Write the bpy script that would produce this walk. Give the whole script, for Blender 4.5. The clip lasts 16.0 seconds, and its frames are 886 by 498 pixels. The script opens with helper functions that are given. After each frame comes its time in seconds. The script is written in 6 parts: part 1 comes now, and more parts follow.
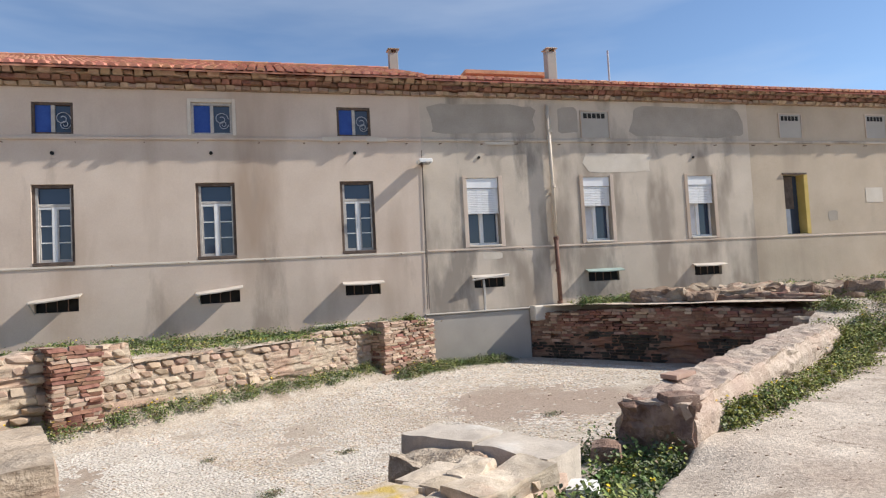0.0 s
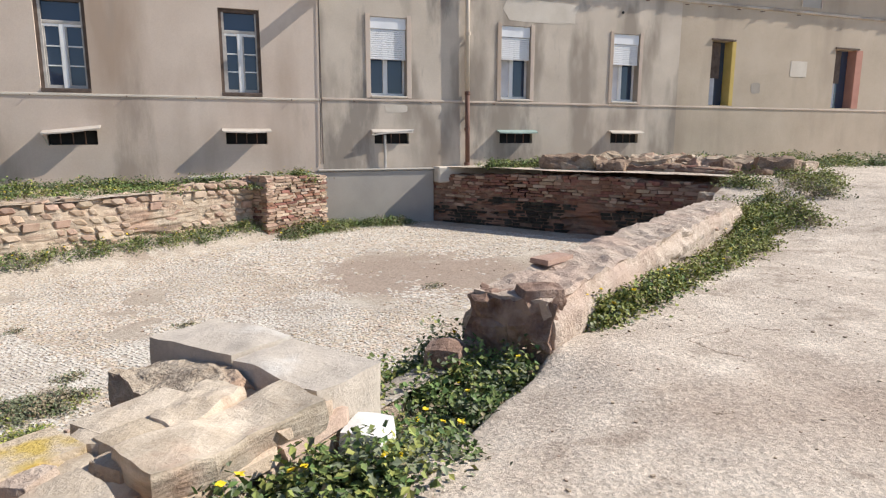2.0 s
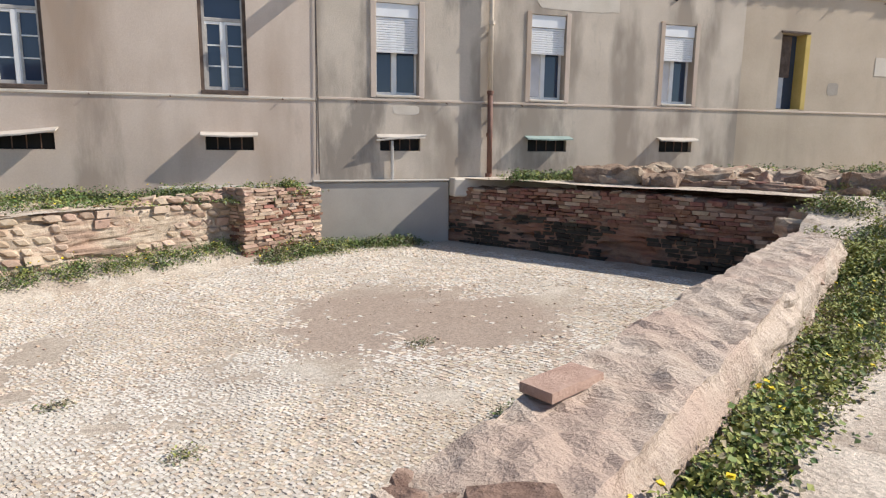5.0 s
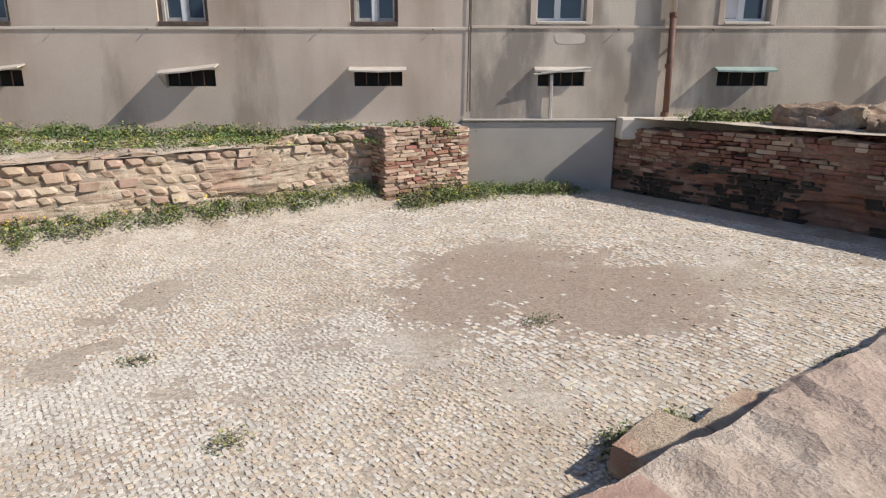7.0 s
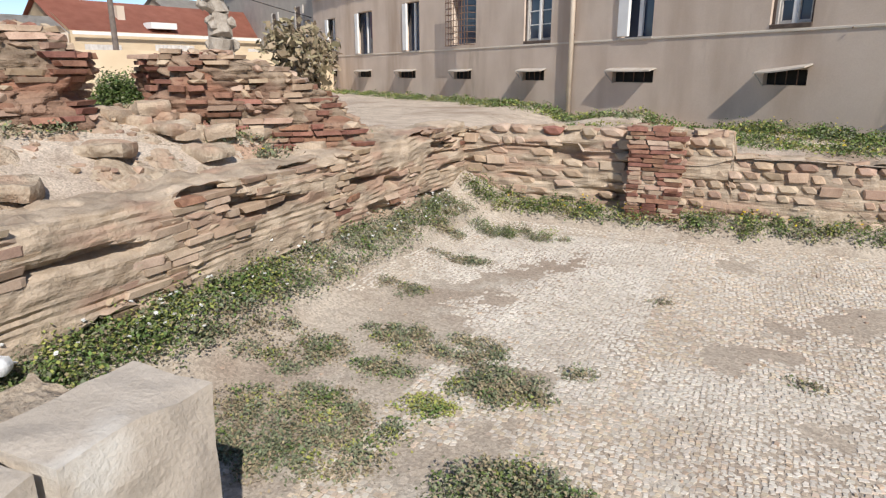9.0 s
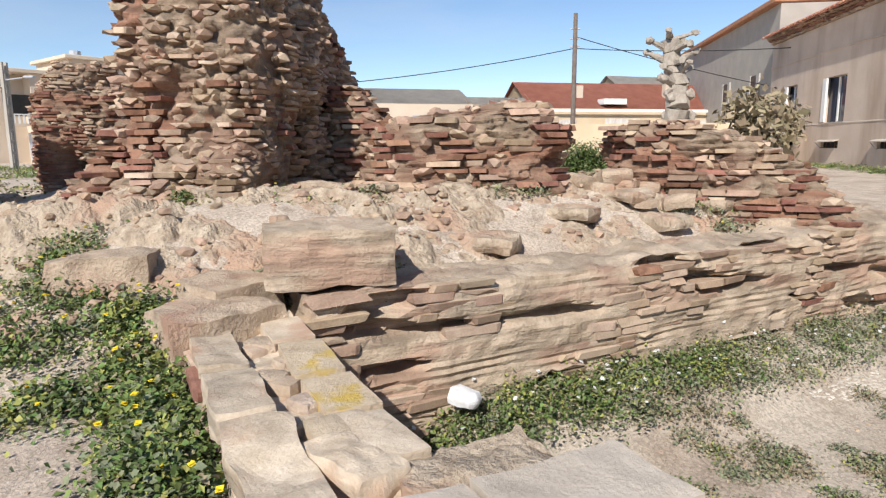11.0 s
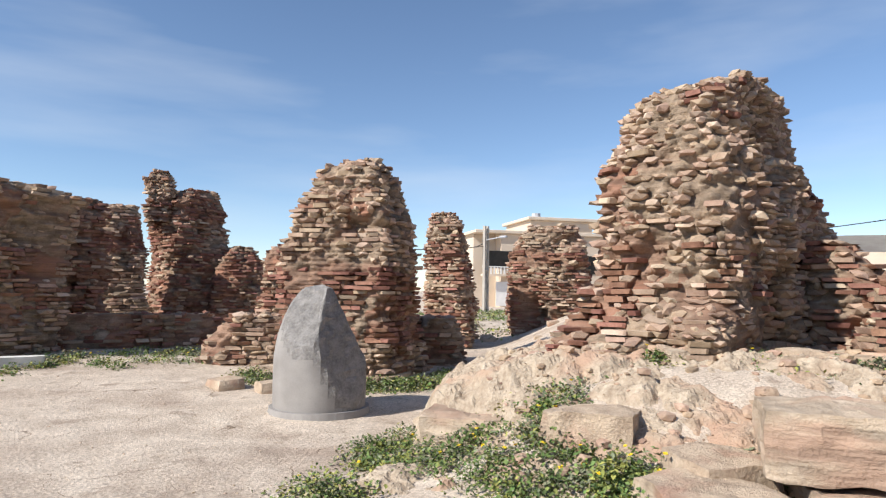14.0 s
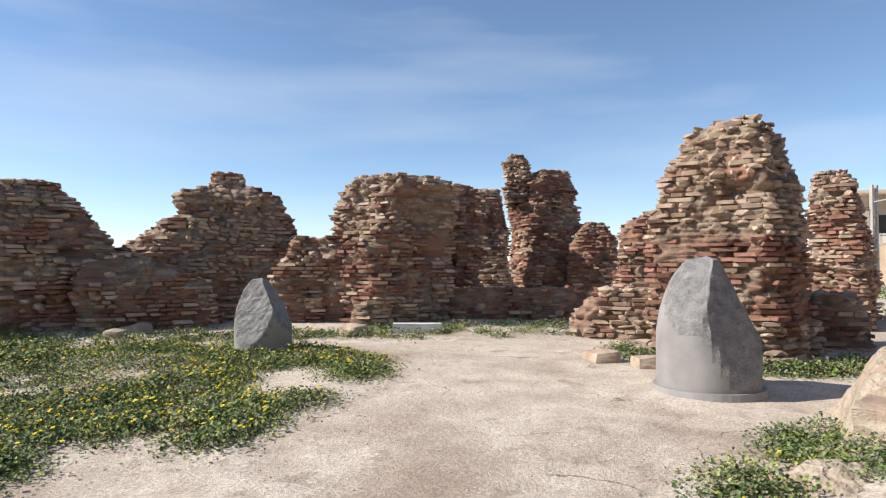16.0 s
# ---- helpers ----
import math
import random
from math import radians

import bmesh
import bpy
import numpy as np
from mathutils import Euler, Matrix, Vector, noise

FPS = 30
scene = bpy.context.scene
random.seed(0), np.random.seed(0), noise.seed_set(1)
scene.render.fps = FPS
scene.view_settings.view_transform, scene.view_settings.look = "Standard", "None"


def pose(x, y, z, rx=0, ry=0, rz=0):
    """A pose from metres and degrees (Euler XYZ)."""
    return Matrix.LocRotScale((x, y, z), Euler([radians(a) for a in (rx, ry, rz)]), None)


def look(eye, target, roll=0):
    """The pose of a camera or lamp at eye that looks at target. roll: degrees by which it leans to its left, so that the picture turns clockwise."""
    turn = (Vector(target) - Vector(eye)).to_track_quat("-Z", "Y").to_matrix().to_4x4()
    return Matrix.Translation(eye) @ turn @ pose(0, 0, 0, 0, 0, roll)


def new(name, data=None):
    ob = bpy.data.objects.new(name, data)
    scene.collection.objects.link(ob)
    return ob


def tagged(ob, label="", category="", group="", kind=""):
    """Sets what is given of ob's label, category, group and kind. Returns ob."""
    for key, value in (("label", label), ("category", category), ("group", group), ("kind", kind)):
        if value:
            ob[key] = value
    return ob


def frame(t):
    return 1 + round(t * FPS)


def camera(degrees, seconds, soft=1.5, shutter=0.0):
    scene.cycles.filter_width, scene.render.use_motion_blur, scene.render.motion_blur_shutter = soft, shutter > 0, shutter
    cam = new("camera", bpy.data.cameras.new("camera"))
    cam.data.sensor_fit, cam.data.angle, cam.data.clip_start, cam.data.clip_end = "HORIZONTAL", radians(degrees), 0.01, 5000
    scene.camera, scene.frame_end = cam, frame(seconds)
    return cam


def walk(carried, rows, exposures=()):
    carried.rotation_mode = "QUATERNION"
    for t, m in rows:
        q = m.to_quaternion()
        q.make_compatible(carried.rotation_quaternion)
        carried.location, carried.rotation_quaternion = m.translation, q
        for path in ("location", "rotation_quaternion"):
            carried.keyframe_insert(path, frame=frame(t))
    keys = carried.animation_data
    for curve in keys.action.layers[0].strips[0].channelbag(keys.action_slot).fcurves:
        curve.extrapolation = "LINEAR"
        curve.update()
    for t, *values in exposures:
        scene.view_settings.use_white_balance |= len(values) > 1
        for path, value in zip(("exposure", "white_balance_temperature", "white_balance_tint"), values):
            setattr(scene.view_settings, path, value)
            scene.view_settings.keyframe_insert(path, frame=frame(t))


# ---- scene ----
cam = camera(69.7, 16.0, soft=1.25)
# seconds, eye, target, roll
PATH = [
    (0, (0.287, 0.054, 1.355), (0.818, 1.98, 1.452), -3.1),
    (0.5, (0.597, 0.203, 1.343), (1.197, 2.111, 1.358), -1.1),
    (1, (0.825, 0.461, 1.313), (1.459, 2.355, 1.192), 0.6),
    (1.5, (1.04, 0.769, 1.307), (1.62, 2.676, 1.136), 0.3),
    (2, (1.374, 1.075, 1.302), (2.099, 2.906, 0.949), 0.1),
    (2.5, (1.572, 1.447, 1.288), (2.259, 3.302, 0.998), -1.1),
    (3, (1.817, 1.817, 1.266), (2.384, 3.701, 0.903), -1.5),
    (3.5, (2.072, 2.104, 1.323), (2.536, 4.025, 1.011), -1.1),
    (3.7, (2.163, 2.26, 1.315), (2.663, 4.17, 0.995), -0.3),
    (6, (3.249, 3.571, 1.379), (3.878, 5.435, 1.018), 0.5),
    (6.5, (3.492, 3.785, 1.412), (4.047, 5.629, 0.874), 0.5),
    (7, (3.583, 4.106, 1.361), (3.631, 6.032, 0.822), 0.0),
    (7.5, (3.671, 4.276, 1.395), (3.022, 6.05, 0.736), -0.2),
    (8, (3.663, 4.322, 1.425), (2.577, 5.891, 0.825), -1.6),
    (8.5, (3.695, 4.325, 1.413), (2.214, 5.536, 0.832), -2.0),
    (9, (3.665, 4.429, 1.369), (1.981, 5.363, 0.83), -0.1),
    (9.5, (3.61, 4.377, 1.355), (1.806, 5.048, 0.81), 1.3),
    (10, (3.413, 4.318, 1.277), (1.502, 4.611, 0.765), 1.0),
    (10.2, (3.42, 4.314, 1.288), (1.486, 4.478, 0.806), 0.9),
    (12.5, (3.161, 3.84, 1.438), (1.328, 3.04, 1.454), -1.1),
    (13, (3.181, 3.845, 1.451), (1.38, 2.985, 1.592), -0.3),
    (13.5, (3.279, 3.793, 1.47), (1.604, 2.706, 1.59), -0.7),
    (14, (3.481, 3.783, 1.466), (2.069, 2.372, 1.597), 0.8),
    (14.5, (3.528, 3.694, 1.466), (2.36, 2.073, 1.551), -0.1),
    (15, (3.667, 3.595, 1.452), (2.647, 1.876, 1.501), -0.0),
    (15.5, (3.75, 3.486, 1.44), (2.943, 1.656, 1.484), -0.4),
    (16, (3.815, 3.426, 1.429), (3.28, 1.499, 1.478), 0.0),
]
walk(cam, [(t, look(e, g, r)) for t, e, g, r in PATH], [(0, 0.26), (6.5, 0.29), (7.0, 0.08), (7.5, 0.0), (8.5, -0.04), (10.2, 0.02), (12.5, 0.2), (16, 0.3)])

# ---- light: a clear day, sun low in the east, sky with thin haze ----
SUN = Vector((1.2, -0.27, 1.0)).normalized()
lamp = bpy.data.lights.new("sun", "SUN")
lamp.energy, lamp.angle, lamp.color = 5.4, radians(0.55), (1.0, 0.945, 0.87)
sun = new("sun", lamp)
sun.matrix_world = look((60, -10, 50), Vector((60, -10, 50)) - SUN)
world = bpy.data.worlds.new("sky")
scene.world = world
world.use_nodes = True
wt = world.node_tree
wt.nodes.clear()
sky = wt.nodes.new("ShaderNodeTexSky")
sky.sky_type, sky.sun_disc = "NISHITA", False
sky.sun_elevation = math.asin(SUN.z)
sky.sun_rotation = math.atan2(SUN.x, SUN.y)
sky.air_density, sky.dust_density, sky.ozone_density = 1.0, 0.1, 2.5
sky.altitude = 1500
wc = wt.nodes.new("ShaderNodeTexCoord")
wm = wt.nodes.new("ShaderNodeMapping")
wm.inputs["Scale"].default_value = (1.2, 1.6, 7.0)
wm.inputs["Rotation"].default_value = (0.12, 0.2, 0.5)
wn = wt.nodes.new("ShaderNodeTexNoise")
wn.inputs["Scale"].default_value, wn.inputs["Detail"].default_value = 1.4, 5.0
wr = wt.nodes.new("ShaderNodeMapRange")
wr.inputs["From Min"].default_value, wr.inputs["From Max"].default_value = 0.46, 0.8
wr.inputs["To Max"].default_value = 0.32
wx = wt.nodes.new("ShaderNodeMix")
wx.data_type = "RGBA"
wx.inputs[7].default_value = (5.5, 5.9, 6.4, 1)
wb = wt.nodes.new("ShaderNodeBackground")
wb.inputs["Strength"].default_value = 0.13
wo = wt.nodes.new("ShaderNodeOutputWorld")
wt.links.new(wc.outputs["Generated"], wm.inputs["Vector"])
wt.links.new(wm.outputs[0], wn.inputs["Vector"])
wt.links.new(wn.outputs[0], wr.inputs["Value"])
wt.links.new(wr.outputs[0], wx.inputs[0])
wt.links.new(sky.outputs[0], wx.inputs[6])
wt.links.new(wx.outputs[2], wb.inputs["Color"])
wt.links.new(wb.outputs[0], wo.inputs["Surface"])

# ---- materials ----
def material(name, dark, light, scale=6.0, rough=0.9, bump=0.3, grain=60.0, vary=0.0, island=False, metal=0.0, stain=None, stain_scale=0.6, stain_lo=0.5, stain_hi=0.62, spec=0.3, dist=0.03, stretch=1.0, band=0.0, second=None, spot=None, cracks=0.0, gravel=0.0):
    """Two-scale noise between two colours, optional stains, fine relief, and a random shift per piece."""
    m = bpy.data.materials.new(name)
    m.use_nodes = True
    t = m.node_tree
    n, l = t.nodes, t.links
    b = n["Principled BSDF"]
    b.inputs["Roughness"].default_value, b.inputs["Metallic"].default_value = rough, metal
    b.inputs["Specular IOR Level"].default_value = spec
    geo = n.new("ShaderNodeNewGeometry")
    big = n.new("ShaderNodeTexNoise")
    big.inputs["Scale"].default_value, big.inputs["Detail"].default_value = scale, 6.0
    fine = n.new("ShaderNodeTexNoise")
    fine.inputs["Scale"].default_value, fine.inputs["Detail"].default_value = grain, 8.0
    fine.inputs["Roughness"].default_value = 0.64
    l.new(geo.outputs["Position"], big.inputs["Vector"])
    l.new(geo.outputs["Position"], fine.inputs["Vector"])
    ramp = n.new("ShaderNodeValToRGB")
    ramp.color_ramp.elements[0].position, ramp.color_ramp.elements[1].position = 0.34, 0.68
    ramp.color_ramp.elements[0].color, ramp.color_ramp.elements[1].color = (*dark, 1), (*light, 1)
    mixn = n.new("ShaderNodeMix")
    mixn.inputs[0].default_value = 0.4
    l.new(big.outputs[0], mixn.inputs[2])
    l.new(fine.outputs[0], mixn.inputs[3])
    l.new(mixn.outputs[0], ramp.inputs[0])
    col = ramp.outputs[0]
    if stain:
        sn = n.new("ShaderNodeTexNoise")
        sn.inputs["Scale"].default_value, sn.inputs["Detail"].default_value = stain_scale, 7.0
        if stretch != 1.0:
            mp = n.new("ShaderNodeMapping")
            mp.inputs["Scale"].default_value = (1, 1, stretch)
            l.new(geo.outputs["Position"], mp.inputs["Vector"])
            l.new(mp.outputs[0], sn.inputs["Vector"])
        else:
            l.new(geo.outputs["Position"], sn.inputs["Vector"])
        mr = n.new("ShaderNodeMapRange")
        mr.inputs["From Min"].default_value, mr.inputs["From Max"].default_value = stain_lo, stain_hi
        l.new(sn.outputs[0], mr.inputs["Value"])
        mx = n.new("ShaderNodeMix")
        mx.data_type = "RGBA"
        mx.inputs[7].default_value = (*stain, 1)
        l.new(mr.outputs[0], mx.inputs[0])
        l.new(col, mx.inputs[6])
        col = mx.outputs[2]
    if second:
        # another stain: colour, scale, threshold, upright stretch
        mp = n.new("ShaderNodeMapping")
        mp.inputs["Scale"].default_value = (1, 1, second[3])
        mp.inputs["Location"].default_value = (7.3, 2.1, 4.4)
        sn = n.new("ShaderNodeTexNoise")
        sn.inputs["Scale"].default_value, sn.inputs["Detail"].default_value = second[1], 8.0
        sn.inputs["Roughness"].default_value = 0.62
        l.new(geo.outputs["Position"], mp.inputs["Vector"])
        l.new(mp.outputs[0], sn.inputs["Vector"])
        mr = n.new("ShaderNodeMapRange")
        mr.inputs["From Min"].default_value, mr.inputs["From Max"].default_value = second[2], second[2] + 0.1
        mr.inputs["To Max"].default_value = 0.85
        l.new(sn.outputs[0], mr.inputs["Value"])
        mx = n.new("ShaderNodeMix")
        mx.data_type = "RGBA"
        mx.inputs[7].default_value = (*second[0], 1)
        l.new(mr.outputs[0], mx.inputs[0])
        l.new(col, mx.inputs[6])
        col = mx.outputs[2]
    if spot:
        # one bare patch round a place: colour, x, y, radius
        dv = n.new("ShaderNodeVectorMath")
        dv.operation = "DISTANCE"
        dv.inputs[1].default_value = (spot[1], spot[2], -0.9)
        l.new(geo.outputs["Position"], dv.inputs[0])
        sn = n.new("ShaderNodeTexNoise")
        sn.inputs["Scale"].default_value, sn.inputs["Detail"].default_value = 0.9, 7.0
        l.new(geo.outputs["Position"], sn.inputs["Vector"])
        ma = n.new("ShaderNodeMath")
        ma.operation = "MULTIPLY_ADD"
        ma.inputs[1].default_value = 3.6
        l.new(sn.outputs[0], ma.inputs[0])
        l.new(dv.outputs["Value"], ma.inputs[2])
        mr = n.new("ShaderNodeMapRange")
        mr.inputs["From Min"].default_value, mr.inputs["From Max"].default_value = spot[3] + 1.2, spot[3] + 2.2
        mr.inputs["To Min"].default_value, mr.inputs["To Max"].default_value = 0.9, 0.0
        l.new(ma.outputs[0], mr.inputs["Value"])
        mx = n.new("ShaderNodeMix")
        mx.data_type = "RGBA"
        mx.inputs[7].default_value = (*spot[0], 1)
        l.new(mr.outputs[0], mx.inputs[0])
        l.new(col, mx.inputs[6])
        col = mx.outputs[2]
    relief = mixn.outputs[0]
    if band:
        # thin level courses in colour and relief
        mp = n.new("ShaderNodeMapping")
        mp.inputs["Scale"].default_value = (1.6, 1.6, band)
        bn = n.new("ShaderNodeTexNoise")
        bn.inputs["Scale"].default_value, bn.inputs["Detail"].default_value = 1.0, 5.0
        l.new(geo.outputs["Position"], mp.inputs["Vector"])
        l.new(mp.outputs[0], bn.inputs["Vector"])
        mr = n.new("ShaderNodeMapRange")
        mr.inputs["From Min"].default_value, mr.inputs["From Max"].default_value = 0.36, 0.6
        mr.inputs["To Min"].default_value = 0.62
        l.new(bn.outputs[0], mr.inputs["Value"])
        mx = n.new("ShaderNodeMix")
        mx.data_type, mx.blend_type = "RGBA", "MULTIPLY"
        mx.inputs[0].default_value = 1.0
        l.new(col, mx.inputs[6])
        l.new(mr.outputs[0], mx.inputs[7])
        col = mx.outputs[2]
        ad = n.new("ShaderNodeMath")
        ad.operation = "MULTIPLY_ADD"
        ad.inputs[1].default_value = 0.8
        l.new(mr.outputs[0], ad.inputs[0])
        l.new(relief, ad.inputs[2])
        relief = ad.outputs[0]
    if gravel:
        # small stones pressed into the surface
        vg = n.new("ShaderNodeTexVoronoi")
        vg.inputs["Scale"].default_value = gravel
        l.new(geo.outputs["Position"], vg.inputs["Vector"])
        sp = n.new("ShaderNodeSeparateColor")
        l.new(vg.outputs["Color"], sp.inputs[0])
        mr = n.new("ShaderNodeMapRange")
        mr.inputs["To Min"].default_value, mr.inputs["To Max"].default_value = 0.64, 1.0
        l.new(sp.outputs[0], mr.inputs["Value"])
        mx = n.new("ShaderNodeMix")
        mx.data_type, mx.blend_type = "RGBA", "MULTIPLY"
        mx.inputs[0].default_value = 1.0
        l.new(col, mx.inputs[6])
        l.new(mr.outputs[0], mx.inputs[7])
        col = mx.outputs[2]
        ad = n.new("ShaderNodeMath")
        ad.operation = "MULTIPLY_ADD"
        ad.inputs[1].default_value = 0.35
        l.new(mr.outputs[0], ad.inputs[0])
        l.new(relief, ad.inputs[2])
        relief = ad.outputs[0]
    if cracks:
        # fine crooked cracks between worn slabs
        dn = n.new("ShaderNodeTexNoise")
        dn.inputs["Scale"].default_value, dn.inputs["Detail"].default_value = 1.6, 6.0
        l.new(geo.outputs["Position"], dn.inputs["Vector"])
        va = n.new("ShaderNodeVectorMath")
        va.operation = "MULTIPLY_ADD"
        va.inputs[1].default_value = (0.9, 0.9, 0.0)
        l.new(dn.outputs["Color"], va.inputs[0])
        l.new(geo.outputs["Position"], va.inputs[2])
        vo = n.new("ShaderNodeTexVoronoi")
        vo.feature = "DISTANCE_TO_EDGE"
        vo.inputs["Scale"].default_value = cracks
        l.new(va.outputs[0], vo.inputs["Vector"])
        ga = n.new("ShaderNodeTexNoise")
        ga.inputs["Scale"].default_value = 0.8
        l.new(geo.outputs["Position"], ga.inputs["Vector"])
        th = n.new("ShaderNodeMapRange")
        th.inputs["From Min"].default_value, th.inputs["From Max"].default_value = 0.52, 0.7
        th.inputs["To Max"].default_value = 0.008
        l.new(ga.outputs[0], th.inputs["Value"])
        lt = n.new("ShaderNodeMath")
        lt.operation = "LESS_THAN"
        l.new(vo.outputs["Distance"], lt.inputs[0])
        l.new(th.outputs[0], lt.inputs[1])
        mx = n.new("ShaderNodeMix")
        mx.data_type, mx.blend_type = "RGBA", "MULTIPLY"
        mx.inputs[7].default_value = (0.5, 0.46, 0.42, 1)
        l.new(lt.outputs[0], mx.inputs[0])
        l.new(col, mx.inputs[6])
        col = mx.outputs[2]
        ad = n.new("ShaderNodeMath")
        ad.operation = "MULTIPLY_ADD"
        ad.inputs[1].default_value = -0.5
        l.new(lt.outputs[0], ad.inputs[0])
        l.new(relief, ad.inputs[2])
        relief = ad.outputs[0]
    if vary:
        if island:
            rnd = geo.outputs["Random Per Island"]
        else:
            rnd = n.new("ShaderNodeObjectInfo").outputs["Random"]
        hsv = n.new("ShaderNodeHueSaturation")
        mr = n.new("ShaderNodeMapRange")
        mr.inputs["To Min"].default_value, mr.inputs["To Max"].default_value = 1 - vary, 1 + vary
        l.new(rnd, mr.inputs["Value"])
        l.new(mr.outputs[0], hsv.inputs["Value"])
        mul = n.new("ShaderNodeMath")
        mul.operation = "MULTIPLY"
        mul.inputs[1].default_value = 7.31
        fr = n.new("ShaderNodeMath")
        fr.operation = "FRACT"
        l.new(rnd, mul.inputs[0])
        l.new(mul.outputs[0], fr.inputs[0])
        mh = n.new("ShaderNodeMapRange")
        mh.inputs["To Min"].default_value, mh.inputs["To Max"].default_value = 0.5 - vary * 0.07, 0.5 + vary * 0.07
        l.new(fr.outputs[0], mh.inputs["Value"])
        l.new(mh.outputs[0], hsv.inputs["Hue"])
        l.new(col, hsv.inputs["Color"])
        col = hsv.outputs[0]
    l.new(col, b.inputs["Base Color"])
    if bump:
        bp = n.new("ShaderNodeBump")
        bp.inputs["Strength"].default_value, bp.inputs["Distance"].default_value = bump, dist
        l.new(relief, bp.inputs["Height"])
        l.new(bp.outputs[0], b.inputs["Normal"])
    return m


def pair(name, *args, **kw):
    """A material twice: varied per object, and per loose piece of a joined mesh."""
    kw.setdefault("vary", 0.25)
    return material(name, *args, **kw), material(name + "_joined", *args, island=True, **kw)


BRICK = pair("red_brick", (0.165, 0.078, 0.054), (0.35, 0.185, 0.13), 9, vary=0.2, bump=0.5)
TAN = pair("tan_stone", (0.30, 0.205, 0.145), (0.50, 0.37, 0.27), 7, vary=0.2, bump=0.6)
PALE = pair("pale_stone", (0.37, 0.275, 0.2), (0.58, 0.455, 0.345), 6, vary=0.16, bump=0.6)
PINK = pair("pink_stone", (0.33, 0.215, 0.155), (0.50, 0.36, 0.27), 6, vary=0.16, bump=0.6)
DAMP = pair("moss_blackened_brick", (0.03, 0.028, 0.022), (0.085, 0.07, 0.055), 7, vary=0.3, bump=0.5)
MORTAR = material("lime_mortar", (0.28, 0.205, 0.14), (0.53, 0.42, 0.305), 6, bump=1.0, grain=24, dist=0.06, stain=(0.26, 0.17, 0.115), stain_scale=1.4)
STRATA = material("eroded_banded_masonry", (0.38, 0.29, 0.205), (0.64, 0.525, 0.405), 5, bump=0.9, grain=44, dist=0.035, stain=(0.46, 0.315, 0.23), stain_scale=1.1, stain_lo=0.5, stain_hi=0.62, stretch=4.0, band=13.0)
STRATA_RED = material("eroded_red_masonry", (0.2, 0.12, 0.083), (0.42, 0.275, 0.195), 5, bump=1.0, grain=36, dist=0.05, stain=(0.34, 0.175, 0.115), stain_scale=1.1, stain_lo=0.48, stain_hi=0.62, stretch=3.0, band=13.0)
BROKEN = material("broken_pale_masonry", (0.32, 0.245, 0.175), (0.6, 0.5, 0.385), 7, bump=1.0, grain=28, dist=0.07, stain=(0.46, 0.31, 0.22), stain_scale=1.3, second=((0.3, 0.225, 0.16), 4.5, 0.6, 1.0))
LAYERED = material("pale_layered_stone", (0.46, 0.365, 0.265), (0.72, 0.61, 0.48), 7, bump=0.6, grain=60, dist=0.025, stain=(0.5, 0.34, 0.24), stain_scale=2.2, stain_lo=0.56, stain_hi=0.66, band=16.0)
RUBBLE_RED = material("red_brown_conglomerate", (0.14, 0.082, 0.06), (0.35, 0.23, 0.17), 9, bump=1.0, grain=30, dist=0.06, stain=(0.42, 0.3, 0.23), stain_scale=3.5, stain_lo=0.52, stain_hi=0.66)
RUIN_CORE = material("dark_crumbling_core", (0.2, 0.145, 0.1), (0.47, 0.36, 0.262), 7, bump=1.0, grain=40, dist=0.05, stain=(0.27, 0.165, 0.115), stain_scale=1.2, stain_lo=0.5, stain_hi=0.64, stretch=2.0, band=12.0)
MORTAR_RED = material("brick_core", (0.19, 0.125, 0.085), (0.40, 0.285, 0.2), 6, bump=1.0, grain=24, dist=0.06)
CONCRETE = material("roman_concrete", (0.36, 0.27, 0.205), (0.64, 0.53, 0.43), 6, bump=1.0, grain=48, dist=0.042, stain=(0.47, 0.35, 0.275), stain_scale=1.1)
EARTH = material("pale_trodden_earth", (0.52, 0.42, 0.33), (0.82, 0.705, 0.58), 2.8, bump=0.8, grain=34, dist=0.05, gravel=60, stain=(0.45, 0.345, 0.265), stain_scale=0.5, stain_lo=0.5, stain_hi=0.7, second=((0.42, 0.33, 0.255), 2.6, 0.57, 1.0), cracks=0.6)
SOIL = material("mosaic_bed", (0.44, 0.36, 0.28), (0.66, 0.58, 0.48), 1.4, bump=0.8, grain=40, gravel=48, dist=0.03, stain=(0.42, 0.335, 0.26), stain_scale=0.7, stain_lo=0.5, stain_hi=0.66, second=((0.62, 0.55, 0.46), 1.8, 0.54, 1.0), spot=((0.40, 0.31, 0.245), 4.9, 10.5, 1.9))
PLASTER = material("tan_plaster", (0.54, 0.43, 0.345), (0.66, 0.55, 0.455), 0.9, bump=0.25, grain=40, stain=(0.40, 0.30, 0.225), stain_scale=0.7, stain_lo=0.5, stain_hi=0.72, stretch=0.22, second=((0.36, 0.285, 0.225), 0.6, 0.6, 0.25))
PLASTER_OLD = material("stained_grey_plaster", (0.48, 0.405, 0.325), (0.64, 0.55, 0.45), 1.1, bump=0.4, grain=35, stain=(0.33, 0.275, 0.22), stain_scale=1.0, stain_lo=0.48, stain_hi=0.62, stretch=0.35, second=((0.25, 0.215, 0.18), 0.75, 0.56, 0.3))
PLASTER_EAST = material("yellowed_plaster", (0.43, 0.345, 0.255), (0.55, 0.455, 0.35), 0.9, bump=0.25, grain=40, stain=(0.34, 0.27, 0.2), stain_scale=0.7, stain_lo=0.5, stain_hi=0.72, stretch=0.25)
